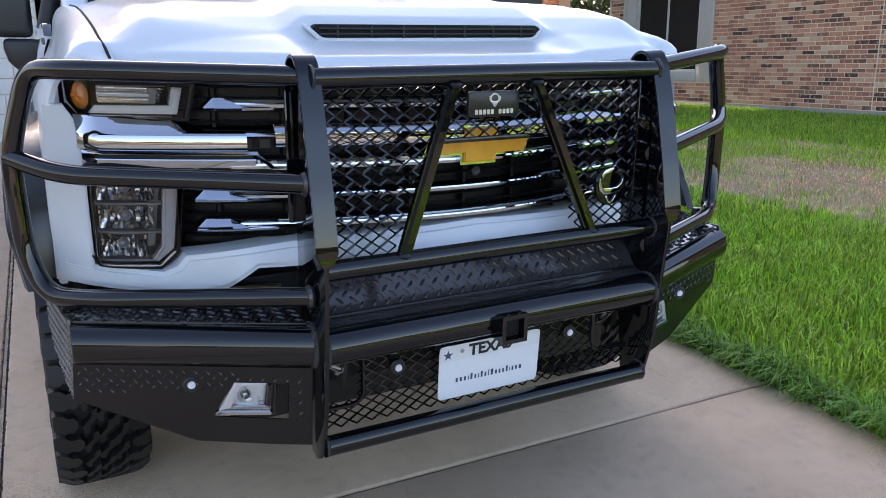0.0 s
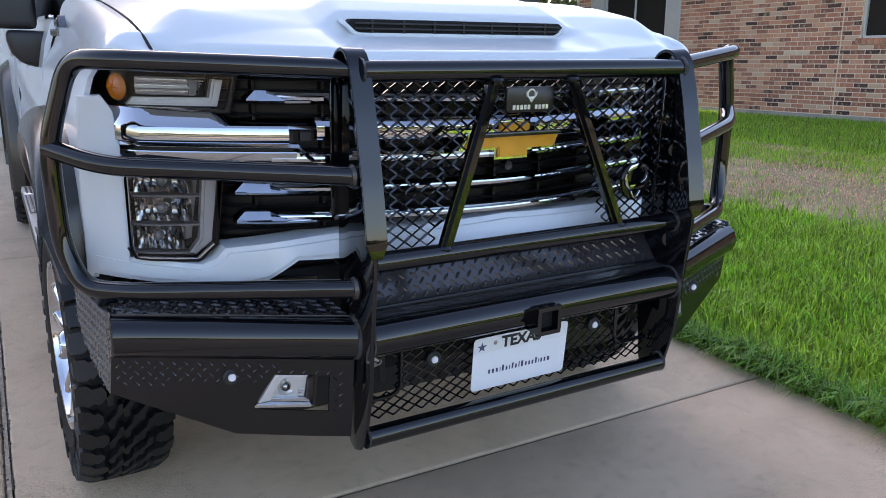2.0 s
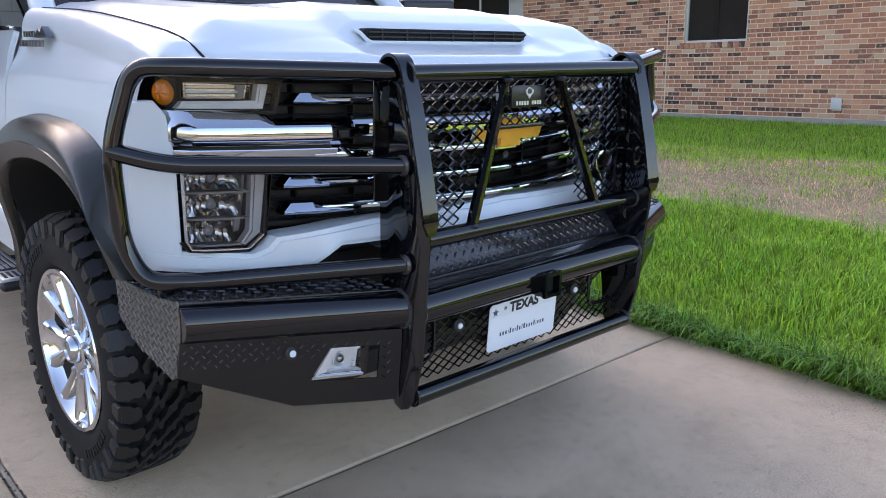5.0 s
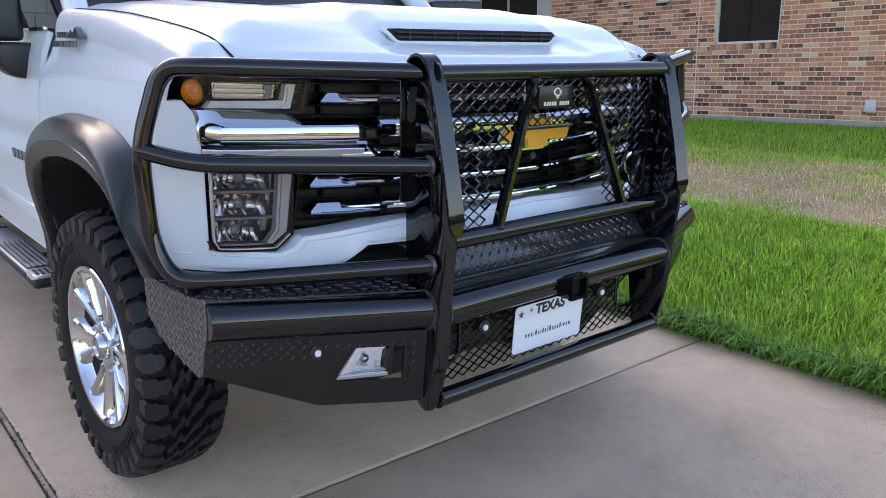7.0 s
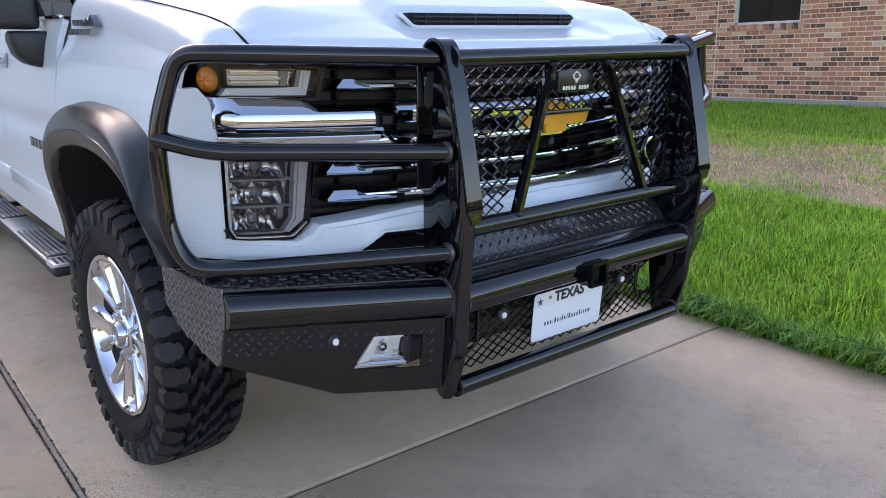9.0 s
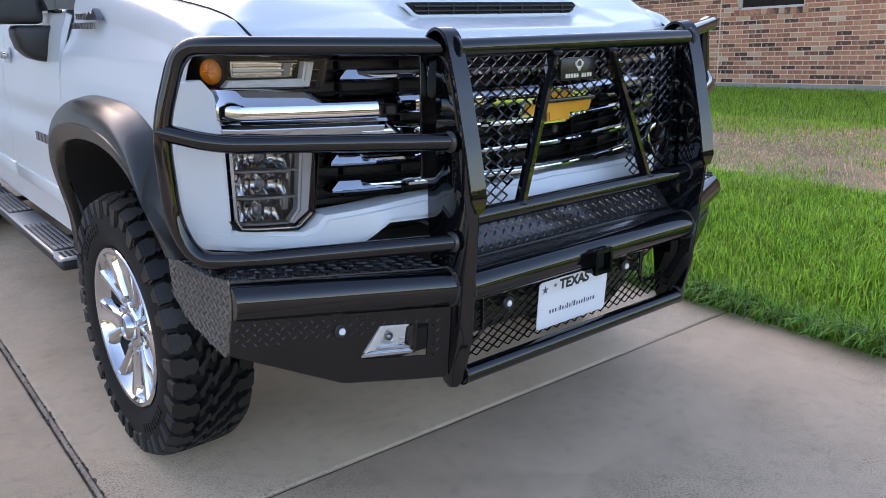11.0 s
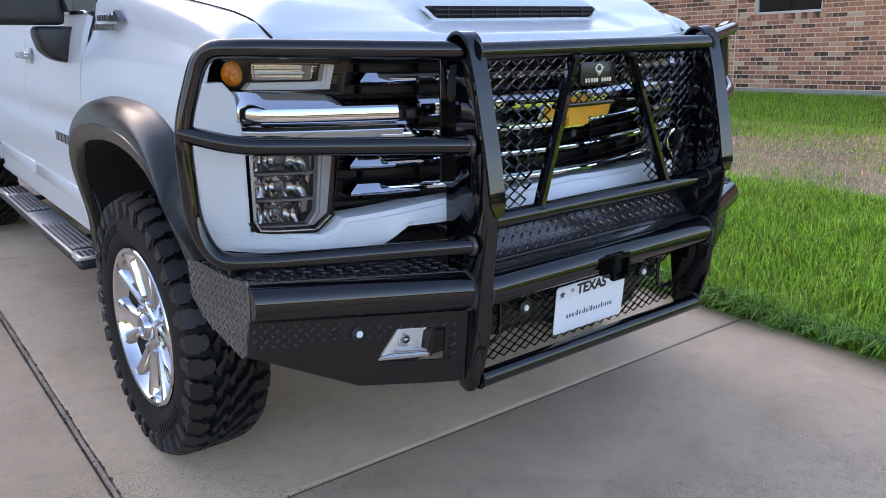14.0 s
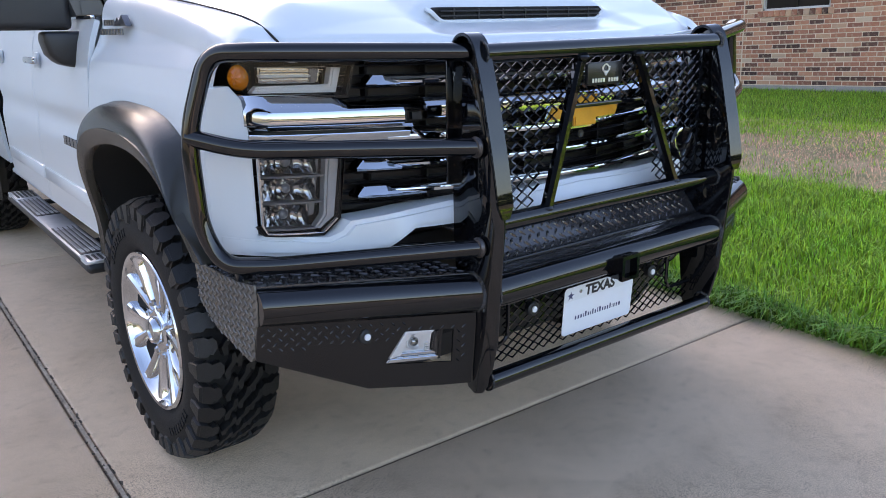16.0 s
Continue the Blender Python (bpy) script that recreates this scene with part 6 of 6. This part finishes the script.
def letters(text, size, depth, name, mat, parent, m, label=""):
    cu = bpy.data.curves.new(name, "FONT")
    cu.body, cu.size, cu.extrude, cu.align_x, cu.align_y = text, size, depth, "CENTER", "CENTER"
    cu.offset = size * 0.04
    tmp = new("tmp", cu)
    me = bpy.data.meshes.new_from_object(tmp.evaluated_get(bpy.context.evaluated_depsgraph_get()))
    bpy.data.objects.remove(tmp)
    me.transform(m)
    me.materials.clear()
    me.materials.append(mat)
    return part(name, me, mat, parent, label)


def build_plate():
    r, w, h = 0.012, 0.1525, 0.076
    out = []
    for cx, cz, a0 in ((w - r, h - r, 0), (-w + r, h - r, 90), (-w + r, -h + r, 180), (w - r, -h + r, 270)):
        out += [(cx + r * math.cos(radians(a0 + 22.5 * k)), cz + r * math.sin(radians(a0 + 22.5 * k))) for k in range(5)]
    pl = part("licence_plate", slab(out, "y", -0.0015, 0.0015, 0.0007, 1), PLATEW, TRUCK, "white licence plate with blanked web address")
    pl.location = (-0.001, 0.091, 0.571)
    pl.rotation_euler = (radians(4.0), 0, 0)
    M = pose(0, 0, 0, 90, 0, 0)
    letters("TEXAS", 0.044, 0.0003, "lettering", INK, pl, Matrix.Translation((-0.002, -0.0022, 0.054)) @ M @ Matrix.Diagonal((1.0, 1.0, 1, 1)), "black state name")
    bm = bmesh.new()
    x = -0.102
    for k, wd in enumerate((0.008, 0.008, 0.008, 0.003, 0.008, 0.007, 0.004, 0.007, 0.007, 0.004, 0.009, 0.007, 0.007, 0.007, 0.007, 0.003, 0.007, 0.007, 0.010)):
        box(bm, x, x + wd * 0.74, -0.0021, -0.0012, -0.031, -0.0195 if k not in (4, 7, 9, 10, 14) else -0.014)
        x += wd + 0.0042
    part("text_bar", bm, INKB, pl, "dark blue unreadable lettering", 0)
    st = []
    for k in range(10):
        rr = 0.015 if k % 2 == 0 else 0.006
        st.append((-0.128 + rr * math.sin(k * math.pi / 5), 0.050 + rr * math.cos(k * math.pi / 5)))
    part("star", slab(st, "y", -0.0021, -0.0012, 0), INKB, pl, "", 0)
    part("bolt", lathe([(0, 0.006), (-0.003, 0.006), (-0.004, 0.001)], 6, "y", at=(-0.088, -0.0015, 0.058)), CHROME, pl)
    part("bolt", lathe([(0, 0.006), (-0.003, 0.006), (-0.004, 0.001)], 6, "y", at=(0.088, -0.0015, 0.058)), CHROME, pl)
    part("plate_band", boxed(-0.150, 0.150, -0.00185, -0.0012, 0.0325, 0.0735, 0), material("plate_band", (0.70, 0.72, 0.74), 0.4, var=0.05, scale=20), pl, "", 0)


build_plate()


def build_wheel():
    """One wheel, its outer face towards -x, round its own centre."""
    R, half = TYRE_R, 0.158
    prof = [(-half + 0.01, 0.275), (-half - 0.004, 0.30), (-half - 0.010, 0.335), (-half - 0.004, 0.375), (-half + 0.012, 0.405), (-half + 0.03, 0.417), (-half + 0.055, 0.421), (half - 0.055, 0.421), (half - 0.03, 0.417), (half - 0.012, 0.405), (half, 0.34), (half - 0.01, 0.275), (half - 0.03, 0.262), (-half + 0.03, 0.262)]
    wheel = part("wheel", lathe(prof, 72, "x", closed=True), RUBBER, TRUCK, "off-road tyre with chunky tread on a polished rim", 40)
    verts, faces = [], []

    def block(pts, r0, r1, inset=0.0025):
        """A tread block: corners as angle and width, raised from r0 to r1."""
        n = len(pts)
        k = len(verts)
        cx = sum(p[0] for p in pts) / n
        cw = sum(p[1] for p in pts) / n

        def at(a, w, r):
            drop = 0.018 * max(0, (abs(w) - 0.10) / 0.06) ** 2
            return (w, (r - drop) * math.sin(a), (r - drop) * math.cos(a))
        for a, w in pts:
            verts.append(at(a, w, r0))
        for a, w in pts:
            verts.append(at(a + (cx - a) * 0.07, w + (cw - w) * 0.05, r1))
        for i in range(n):
            faces.append((k + i, k + (i + 1) % n, k + n + (i + 1) % n, k + n + i))
        faces.append(tuple(k + n + i for i in range(n)))

    N = 36
    pitch = 2 * math.pi / N
    for i in range(N):
        a = i * pitch
        for s in (-1, 1):
            o = a + (0.5 * pitch if s > 0 else 0)
            big = i % 2
            w0 = 0.070 if big else 0.086
            e = 0.164 if big else 0.157
            # shoulder block, reaching over the side, pointed inwards
            block([(o - 0.14 * pitch, s * w0), (o - 0.38 * pitch, s * (w0 + 0.022)), (o - 0.30 * pitch, s * 0.116), (o - 0.43 * pitch, s * 0.130), (o - 0.41 * pitch, s * e), (o + 0.41 * pitch, s * e), (o + 0.43 * pitch, s * 0.132), (o + 0.30 * pitch, s * 0.116), (o + 0.34 * pitch, s * (w0 + 0.014)), (o + 0.14 * pitch, s * w0)], R - 0.034, R)
        # slanted bars interlocked across the middle, all leaning the same way
        for w0, sh in ((-0.066, 0.0), (-0.016, 0.42), (0.034, 0.12)):
            o = a + sh * pitch
            block([(o - 0.52 * pitch, w0 - 0.004), (o - 0.18 * pitch, w0 - 0.010), (o + 0.20 * pitch, w0 + 0.022), (o + 0.54 * pitch, w0 + 0.030), (o + 0.58 * pitch, w0 + 0.044), (o + 0.18 * pitch, w0 + 0.046), (o - 0.16 * pitch, w0 + 0.016), (o - 0.50 * pitch, w0 + 0.012)], R - 0.028, R + 0.001)
        # side biters on the outer wall
        big = i % 2
        k = len(verts)
        w = -half - 0.004
        r0, r1 = (0.368, 0.425) if big else (0.385, 0.425)
        for (da, r, ww) in ((-0.30, r1, w - 0.004), (0.34, r1, w - 0.004), (0.22, r0, w - 0.006), (-0.16, r0, w - 0.006), (-0.36, r1 + 0.006, w + 0.016), (0.40, r1 + 0.006, w + 0.016), (0.28, r0 - 0.008, w + 0.006), (-0.22, r0 - 0.008, w + 0.006)):
            aa = a + da * pitch
            verts.append((ww - (0.003 if big else 0), r * math.sin(aa), r * math.cos(aa)))
        faces += [(k, k + 1, k + 2, k + 3), (k, k + 4, k + 5, k + 1), (k + 1, k + 5, k + 6, k + 2), (k + 2, k + 6, k + 7, k + 3), (k + 3, k + 7, k + 4, k)]
    me = fast_mesh("tread", verts, faces, TREADR, 25)
    tagged(part("tread", me, None, wheel), "chunky mud-terrain tread blocks", "", "", "stuff")
    # raised unreadable lettering on the side wall
    for base in (200, 20):
        for k in range(9):
            a = radians(base + k * 4.6)
            bm = bmesh.new()
            box(bm, -half - 0.0125, -half - 0.004, -0.008, 0.008, 0.325, 0.352, Matrix.Rotation(-a, 4, "X"))
            part("raised_letter_bar", bm, RUBBER, wheel, "", 0)
    # rim
    rp = [(-half + 0.006, 0.272), (-half + 0.000, 0.268), (-half + 0.002, 0.256), (-half + 0.02, 0.248), (-half + 0.06, 0.235), (0.10, 0.228), (0.12, 0.268), (0.13, 0.268), (0.13, 0.20), (0.08, 0.19)]
    part("rim", lathe(rp, 64, "x", cap=False), ALLOY, wheel, "polished alloy rim", 40)
    # chrome-clad face: a shallow dish behind, six split spokes before it, near-black plates between that paint the
    # shaded openings
    part("rim_dish", lathe([(-half + 0.016, 0.250), (-half + 0.045, 0.236), (-half + 0.075, 0.205), (-half + 0.082, 0.12), (-half + 0.07, 0.07), (-half + 0.06, 0.001)], 72, "x", cap=False), ALLOY, wheel, "polished dish behind the spokes", 40)
    n = 6
    for k in range(n):
        m = Matrix.Rotation(2 * math.pi * (k + 0.3) / n, 4, "X")
        for sg in (-1, 1):
            # one arm of the split spoke: a ridge with a steep and a flat side
            bm = bmesh.new()
            ring = []
            for r, c, w, x, up in ((0.062, 0.012, 0.017, -0.112, 0.016), (0.10, 0.019, 0.018, -0.120, 0.024), (0.15, 0.032, 0.021, -0.130, 0.034), (0.20, 0.049, 0.025, -0.139, 0.036), (0.238, 0.064, 0.031, -0.146, 0.026), (0.258, 0.074, 0.040, -0.150, 0.010)):
                ring.append([bm.verts.new(m @ Vector((px, sg * py, r))) for px, py in ((x + up + 0.012, c - w), (x + 0.012, c - w * 0.75), (x + 0.002, c - w * 0.35), (x, c + w * 0.25), (x + 0.006, c + w * 0.62), (x + up * 0.7, c + w * 0.9), (x + up + 0.012, c + w))])
            for a, b in zip(ring, ring[1:]):
                for i in range(7):
                    bm.faces.new((a[i], b[i], b[(i + 1) % 7], a[(i + 1) % 7]))
            bm.faces.new(ring[0])
            bm.faces.new(ring[-1][::-1])
            part("spoke", bm, ALLOY, wheel, "polished arm of a split spoke", 28)
        m = Matrix.Rotation(2 * math.pi * (k + 0.8) / n, 4, "X")
        # no hole is cut: a near-black plate paints its shade
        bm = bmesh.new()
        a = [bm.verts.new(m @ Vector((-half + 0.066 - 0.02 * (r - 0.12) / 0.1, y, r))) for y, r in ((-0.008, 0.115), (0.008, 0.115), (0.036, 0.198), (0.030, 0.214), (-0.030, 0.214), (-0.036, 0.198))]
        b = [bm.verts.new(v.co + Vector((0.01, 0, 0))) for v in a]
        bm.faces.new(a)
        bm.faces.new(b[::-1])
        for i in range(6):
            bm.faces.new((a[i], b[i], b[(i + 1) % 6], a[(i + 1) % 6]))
        part("rim_window", bm, INTERIOR, wheel, "near-black plate for the shaded opening between the spokes", 0)
    part("hub_flange", lathe([(-0.09, 0.082), (-0.118, 0.080), (-0.126, 0.070), (-0.126, 0.05)], 6, "x", cap=False), ALLOY, wheel, "six-sided polished hub flange", 20)
    part("hub_cap", lathe([(-0.06, 0.052), (-0.134, 0.048), (-0.148, 0.044), (-0.156, 0.038), (-0.155, 0.031), (-0.149, 0.028), (-0.151, 0.001)], 32, "x"), CHROME, wheel, "chrome hub cap", 30)
    for k in range(8):
        a = 2 * math.pi * (k + 0.5) / 8
        part("lug_nut", lathe([(-0.06, 0.012), (-0.122, 0.012), (-0.130, 0.008), (-0.130, 0.001)], 6, "x", at=(0, 0.090 * math.sin(a), 0.090 * math.cos(a))), CHROME, wheel)
    part("brake_disc", lathe([(0.0, 0.001), (0.0, 0.18), (0.03, 0.18), (0.03, 0.001)], 40, "x"), GREY, wheel, "dull brake disc")
    return wheel


WHEEL = build_wheel()
SQUASH = Matrix.Diagonal((0.785, 0.982, 0.982, 1))
for wx, wy, turn in ((-0.932, REAR_Y, 0), (0.932, WHEEL_Y, 180), (0.932, REAR_Y, 180)):
    copy_thing(WHEEL, pose(wx, wy, TYRE_R * 0.982, 0, 0, turn) @ SQUASH)
WHEEL.matrix_local = pose(-0.932, 1.076, TYRE_R * 0.982, 0, 0, 1.7) @ SQUASH


def build_running_board():
    for s in (-1, 1):
        x0, x1 = sorted((s * 0.912, s * 1.046))
        y0, y1, zt = 1.90, 3.70, 0.478
        b = part("running_board", boxed(x0, x1, y0, y1, zt - 0.043, zt, 0.012, 3), STEPALLOY, TRUCK, "silver side step with ribbed grip pads")
        part("side_rail", boxed(*sorted((s * 1.036, s * 1.050)), y0 + 0.1, y1 - 0.1, zt - 0.036, zt - 0.006, 0.005, 3), SATIN, b, "dark grey outer rail")
        for ya, yb in ((y0 - 0.03, y0 + 0.12), (y1 - 0.24, y1 + 0.03)):
            part("end_cap", boxed(x0 - 0.003, x1 + 0.003, ya, yb, zt - 0.05, zt - 0.008, 0.018, 3), PLASTIC, b, "black end cap")
            part("cap_plate", boxed(x0 + 0.004, x1 - 0.004, ya + 0.012, yb - 0.004, zt - 0.012, zt + 0.003, 0.004, 2), STEPALLOY, b)
            for k in range(5):
                xx = x0 + 0.024 + (x1 - x0 - 0.048) * k / 4
                part("grip_rib", boxed(xx - 0.006, xx + 0.006, ya + 0.03, yb - 0.03, zt, zt + 0.006, 0.002, 1), SATIN, b)
        for ya, yb in ((2.03, 2.60), (2.93, 3.44)):
            part("grip_pad", boxed(x0 + 0.010, x1 - 0.010, ya, yb, zt - 0.004, zt + 0.003, 0.002), SATIN, b, "ribbed dark grey grip pad")
            for k in range(5):
                xx = x0 + 0.024 + (x1 - x0 - 0.048) * k / 4
                part("grip_rib", boxed(xx - 0.007, xx + 0.007, ya + 0.015, yb - 0.015, zt + 0.002, zt + 0.007, 0.002, 1), STEPGREY, b)
                for yy in (ya + 0.045, yb - 0.045):
                    part("rib_end", boxed(xx - 0.0065, xx + 0.0065, yy - 0.03, yy + 0.03, zt + 0.005, zt + 0.0075, 0.002, 1), STEPALLOY, b)
        for yy in (2.3, 3.4):
            part("bracket", boxed(*sorted((s * 0.74, s * 0.95)), yy - 0.03, yy + 0.03, zt - 0.03, zt - 0.01, 0.004), INTERIOR, b)


build_running_board()


def build_badges():
    # trim badge on the wing: two bars and a peak, and bars on the door
    def bars(name, y0, y1, z0, z1, n, x, fill=0.76):
        for k in range(n):
            a = y0 + (y1 - y0) * k / n
            bm = boxed(-x - 0.0025, -x + 0.004, a, a + (y1 - y0) / n * fill, z0, z1, 0.0015, 1)
            both(name, bm, BADGE, TRUCK, "", 20)
    bars("wing_badge_bar", 1.475, 1.60, 1.400, 1.420, 4, 0.939)
    bars("wing_badge_bar", 1.345, 1.62, 1.369, 1.390, 7, 0.951)
    both("wing_peak", slab([(1.46, 1.398), (1.405, 1.426), (1.385, 1.416), (1.355, 1.434), (1.31, 1.396)], "x", -0.947, -0.925, 0.001), BADGE, TRUCK)
    bars("door_badge_bar", 1.86, 2.21, 0.925, 0.962, 6, 1.002)


build_badges()


def settle_truck():
    """The truck stands a shade higher on its left side, and that corner of it is set a little forward."""
    for ob in TRUCK.children_recursive:
        top = ob
        while top.parent is not TRUCK:
            top = top.parent
        if top.name.split(".")[0] == "wheel" or ob.data.users > 1:
            continue
        me = ob.data
        n = len(me.vertices)
        co = np.empty(n * 3)
        me.vertices.foreach_get("co", co)
        co = co.reshape(-1, 3)
        base = ob.location.x + (ob.parent.location.x if ob.parent is not TRUCK else 0)
        x = co[:, 0] + base
        co[:, 2] += 0.024 * (np.sqrt(x * x + 0.01) + x) / 2
        if ob.name.startswith("wing") and "badge" not in ob.name:
            co[:, 2] -= 0.012 * np.clip((x - 0.7) / 0.1, 0, 1)
        out = np.maximum(0, x - 0.47)
        co[:, 1] -= (0.17 if top.name.startswith("front_bumper") else 0.06) * out
        if not top.name.startswith("front_bumper"):
            co[:, 2] += 0.02 * np.maximum(0, x - 0.35) * np.clip((co[:, 2] - 1.28) / 0.08, 0, 1)
        co[:, 2] += (0.05 if top.name.startswith("front_bumper") else 0.0) * out
        me.vertices.foreach_set("co", co.ravel())
        me.update()


settle_truck()

# ---- grass ----


def bare(x, y):
    """How bare the lawn is: a worn strip between the houses, and some thin spots."""
    d = x - 5.1 - 0.3 * math.sin(y * 0.7)
    strip = math.exp(-((d / (1.5 if d < 0 else 3.2)) ** 2)) * (0.8 + 0.55 * noise.noise(Vector((x * 0.35, y * 0.3, 7))))
    return 1.0 * strip + 0.6 * noise.noise(Vector((x * 0.9, y * 0.9, 3))) + 0.45 * noise.noise(Vector((x * 2.9, y * 2.9, 5)))


def blades(name, n, x0, x1, y0, y1, hmin, hmax, wid, seed, label, tri=False, edge=0.0, worn=None, mat=None):
    rng = np.random.default_rng(seed)
    x = x0 + (x1 - x0) * rng.random(n)
    y = y0 + (y1 - y0) * rng.random(n)
    if worn:
        b = np.array([bare(p, q) for p, q in zip(x, y)]) + rng.normal(0, 0.24, n)
        ok = b > worn[1] if worn[0] == "dry" else b < worn[1]
        x, y = x[ok], y[ok]
        n = len(x)
    z = np.array([lawn_z(a, b) if a > 0 else -0.11 for a, b in zip(x, y)]) - 0.005
    clump = np.array([noise.noise(Vector((a * 2.2, b * 2.2, 0))) for a, b in zip(x, y)])
    h = (hmin + (hmax - hmin) * rng.random(n)) * (1 + 0.45 * clump)
    ang = rng.random(n) * 2 * math.pi
    lean = h * (0.15 + 0.65 * rng.random(n))
    if edge:
        m = rng.random(n) < edge
        ang = np.where(m, math.pi + rng.normal(0, 0.7, n), ang)
        lean = np.where(m, h * (0.7 + 0.5 * rng.random(n)), lean)
    dx, dy = np.cos(ang), np.sin(ang)
    sx, sy = -dy * wid, dx * wid
    base = np.stack([x, y, z], 1)
    side = np.stack([sx, sy, 0 * sx], 1)
    mid = base + np.stack([dx * lean * 0.35, dy * lean * 0.35, h * 0.6], 1)
    tip = base + np.stack([dx * lean, dy * lean, h * (0.95 - 0.4 * (lean / h) ** 2)], 1)
    if tri:
        verts = np.stack([base - side, base + side, tip], 1).reshape(-1, 3)
        i = np.arange(n)[:, None] * 3
        faces = (i + np.array([[0, 1, 2]])).tolist()
    else:
        verts = np.stack([base - side, base + side, mid + side * 0.8, mid - side * 0.8, tip], 1).reshape(-1, 3)
        i = np.arange(n)[:, None] * 5
        faces = (i + np.array([[0, 1, 2, 3]])).tolist() + (i + np.array([[3, 2, 4]])).tolist()
    ob = part(name, fast_mesh(name, verts.tolist(), faces, mat or GRASS), None)
    return tagged(ob, label, "grass", "", "stuff")


FARGRASS = grass_material("far_grass", (0.17, 0.40, 0.034), 0.035, 0.75)
EDGEGRASS = grass_material("edge_grass", (0.11, 0.30, 0.030), 0.03, 0.55)
blades("grass_edge", 9000, DRIVE_EDGE - 0.015, DRIVE_EDGE + 0.16, -2.0, 6.5, 0.10, 0.21, 0.0040, 1, "long dark green grass hanging over the driveway edge", False, 0.7, None, EDGEGRASS)
blades("grass_near", 92000, DRIVE_EDGE + 0.02, 4.4, -1.2, 6.0, 0.055, 0.15, 0.0047, 2, "bright green uncut lawn grass beside the driveway", False, 0.0, ("green", 0.62))
blades("grass_middle", 90000, 4.2, 8.2, -1.0, 10.0, 0.045, 0.09, 0.0045, 3, "thin green lawn grass with bare patches", True, 0.0, ("green", 0.5))
blades("dry_grass", 90000, 3.0, 7.8, -1.0, 10.0, 0.012, 0.04, 0.0040, 6, "short dry tan grass in the worn strip of lawn", True, 0.0, ("dry", 0.22), DRYGRASS)
blades("grass_far", 80000, 8.0, WALL_X - 0.05, 0.5, 15.0, 0.06, 0.12, 0.006, 4, "green lawn grass along the house wall", True, 0.0, ("green", 0.8), FARGRASS)
blades("grass_beyond", 40000, DRIVE_EDGE + 0.02, 8.2, 6.0, 16.0, 0.06, 0.12, 0.007, 5, "green lawn grass beside the driveway", True, 0.0, ("green", 0.6))

blades("grass_roadside", 60000, DRIVE_EDGE + 0.02, WALL_X - 0.05, -9.4, -0.9, 0.07, 0.14, 0.009, 7, "green lawn grass towards the street", True, 0.0, ("green", 0.7))

# ---- bricks of the neighbour's wall ----


def build_bricks():
    full = brick_mesh(BRICK_L)
    verts, faces = [], []
    rng = random.Random(11)
    made = 0
    z = 0.09 + COURSE / 2
    row = 0
    while z < WALL_H - 0.02:
        y = WALL_Y0 + (BRICK_L / 2 if row % 2 else 0)
        while y < WALL_Y1 + 0.1:
            lo, hi = y - BRICK_L / 2, y + BRICK_L / 2
            spans = [(max(lo, WALL_Y0), min(hi, WALL_Y1))]
            for w in (WIN_SMALL, WIN_BIG):
                zlow = w[2] - (0.115 if w is WIN_SMALL else 0.02)
                wy0, wy1 = (w[0] - 0.0, w[1] + 0.0)
                if z + COURSE / 2 > zlow + 0.03 and z < w[3]:
                    nxt = []
                    for a, b in spans:
                        if b <= wy0 or a >= wy1:
                            nxt.append((a, b))
                        else:
                            if a < wy0:
                                nxt.append((a, wy0))
                            if b > wy1:
                                nxt.append((wy1, b))
                    spans = nxt
            nxt = []
            for a, b in spans:
                if a < -0.1 < b:
                    nxt += [(a, -0.106), (-0.094, b)]
                else:
                    nxt.append((a, b))
            for a, b in nxt:
                ln = b - a
                if ln < 0.03:
                    continue
                near = -3.2 < (a + b) / 2 < 1.2 and z < 1.9 and made < 300
                if near and ln > BRICK_L - 0.001:
                    ob = part("brick", full, None, HOUSE_WALL)
                    ob.location = (0.012 + rng.uniform(-0.003, 0.002), (a + b) / 2, z)
                    ob.scale = (1, 1, 1)
                    made += 1
                else:
                    j = rng.uniform(-0.003, 0.002) - 0.0
                    x0, x1 = -0.038 + 0.0 + j, 0.02
                    k = len(verts)
                    a2, b2, z0, z1 = a + 0.0075, b - 0.0075, z - COURSE / 2 + 0.0075, z + COURSE / 2 - 0.0075
                    verts += [(x0, a2, z0), (x0, b2, z0), (x0, b2, z1), (x0, a2, z1), (x1, a2, z0), (x1, b2, z0), (x1, b2, z1), (x1, a2, z1)]
                    faces += [(k, k + 1, k + 2, k + 3), (k, k + 4, k + 5, k + 1), (k + 3, k + 2, k + 6, k + 7), (k, k + 3, k + 7, k + 4), (k + 1, k + 5, k + 6, k + 2)]
            y += BRICK_L
        z += COURSE
        row += 1
    tagged(part("brickwork", fast_mesh("brickwork", verts, faces, BRICKJ), None, HOUSE_OB), "mottled brown brickwork", "", "", "stuff")


build_bricks()
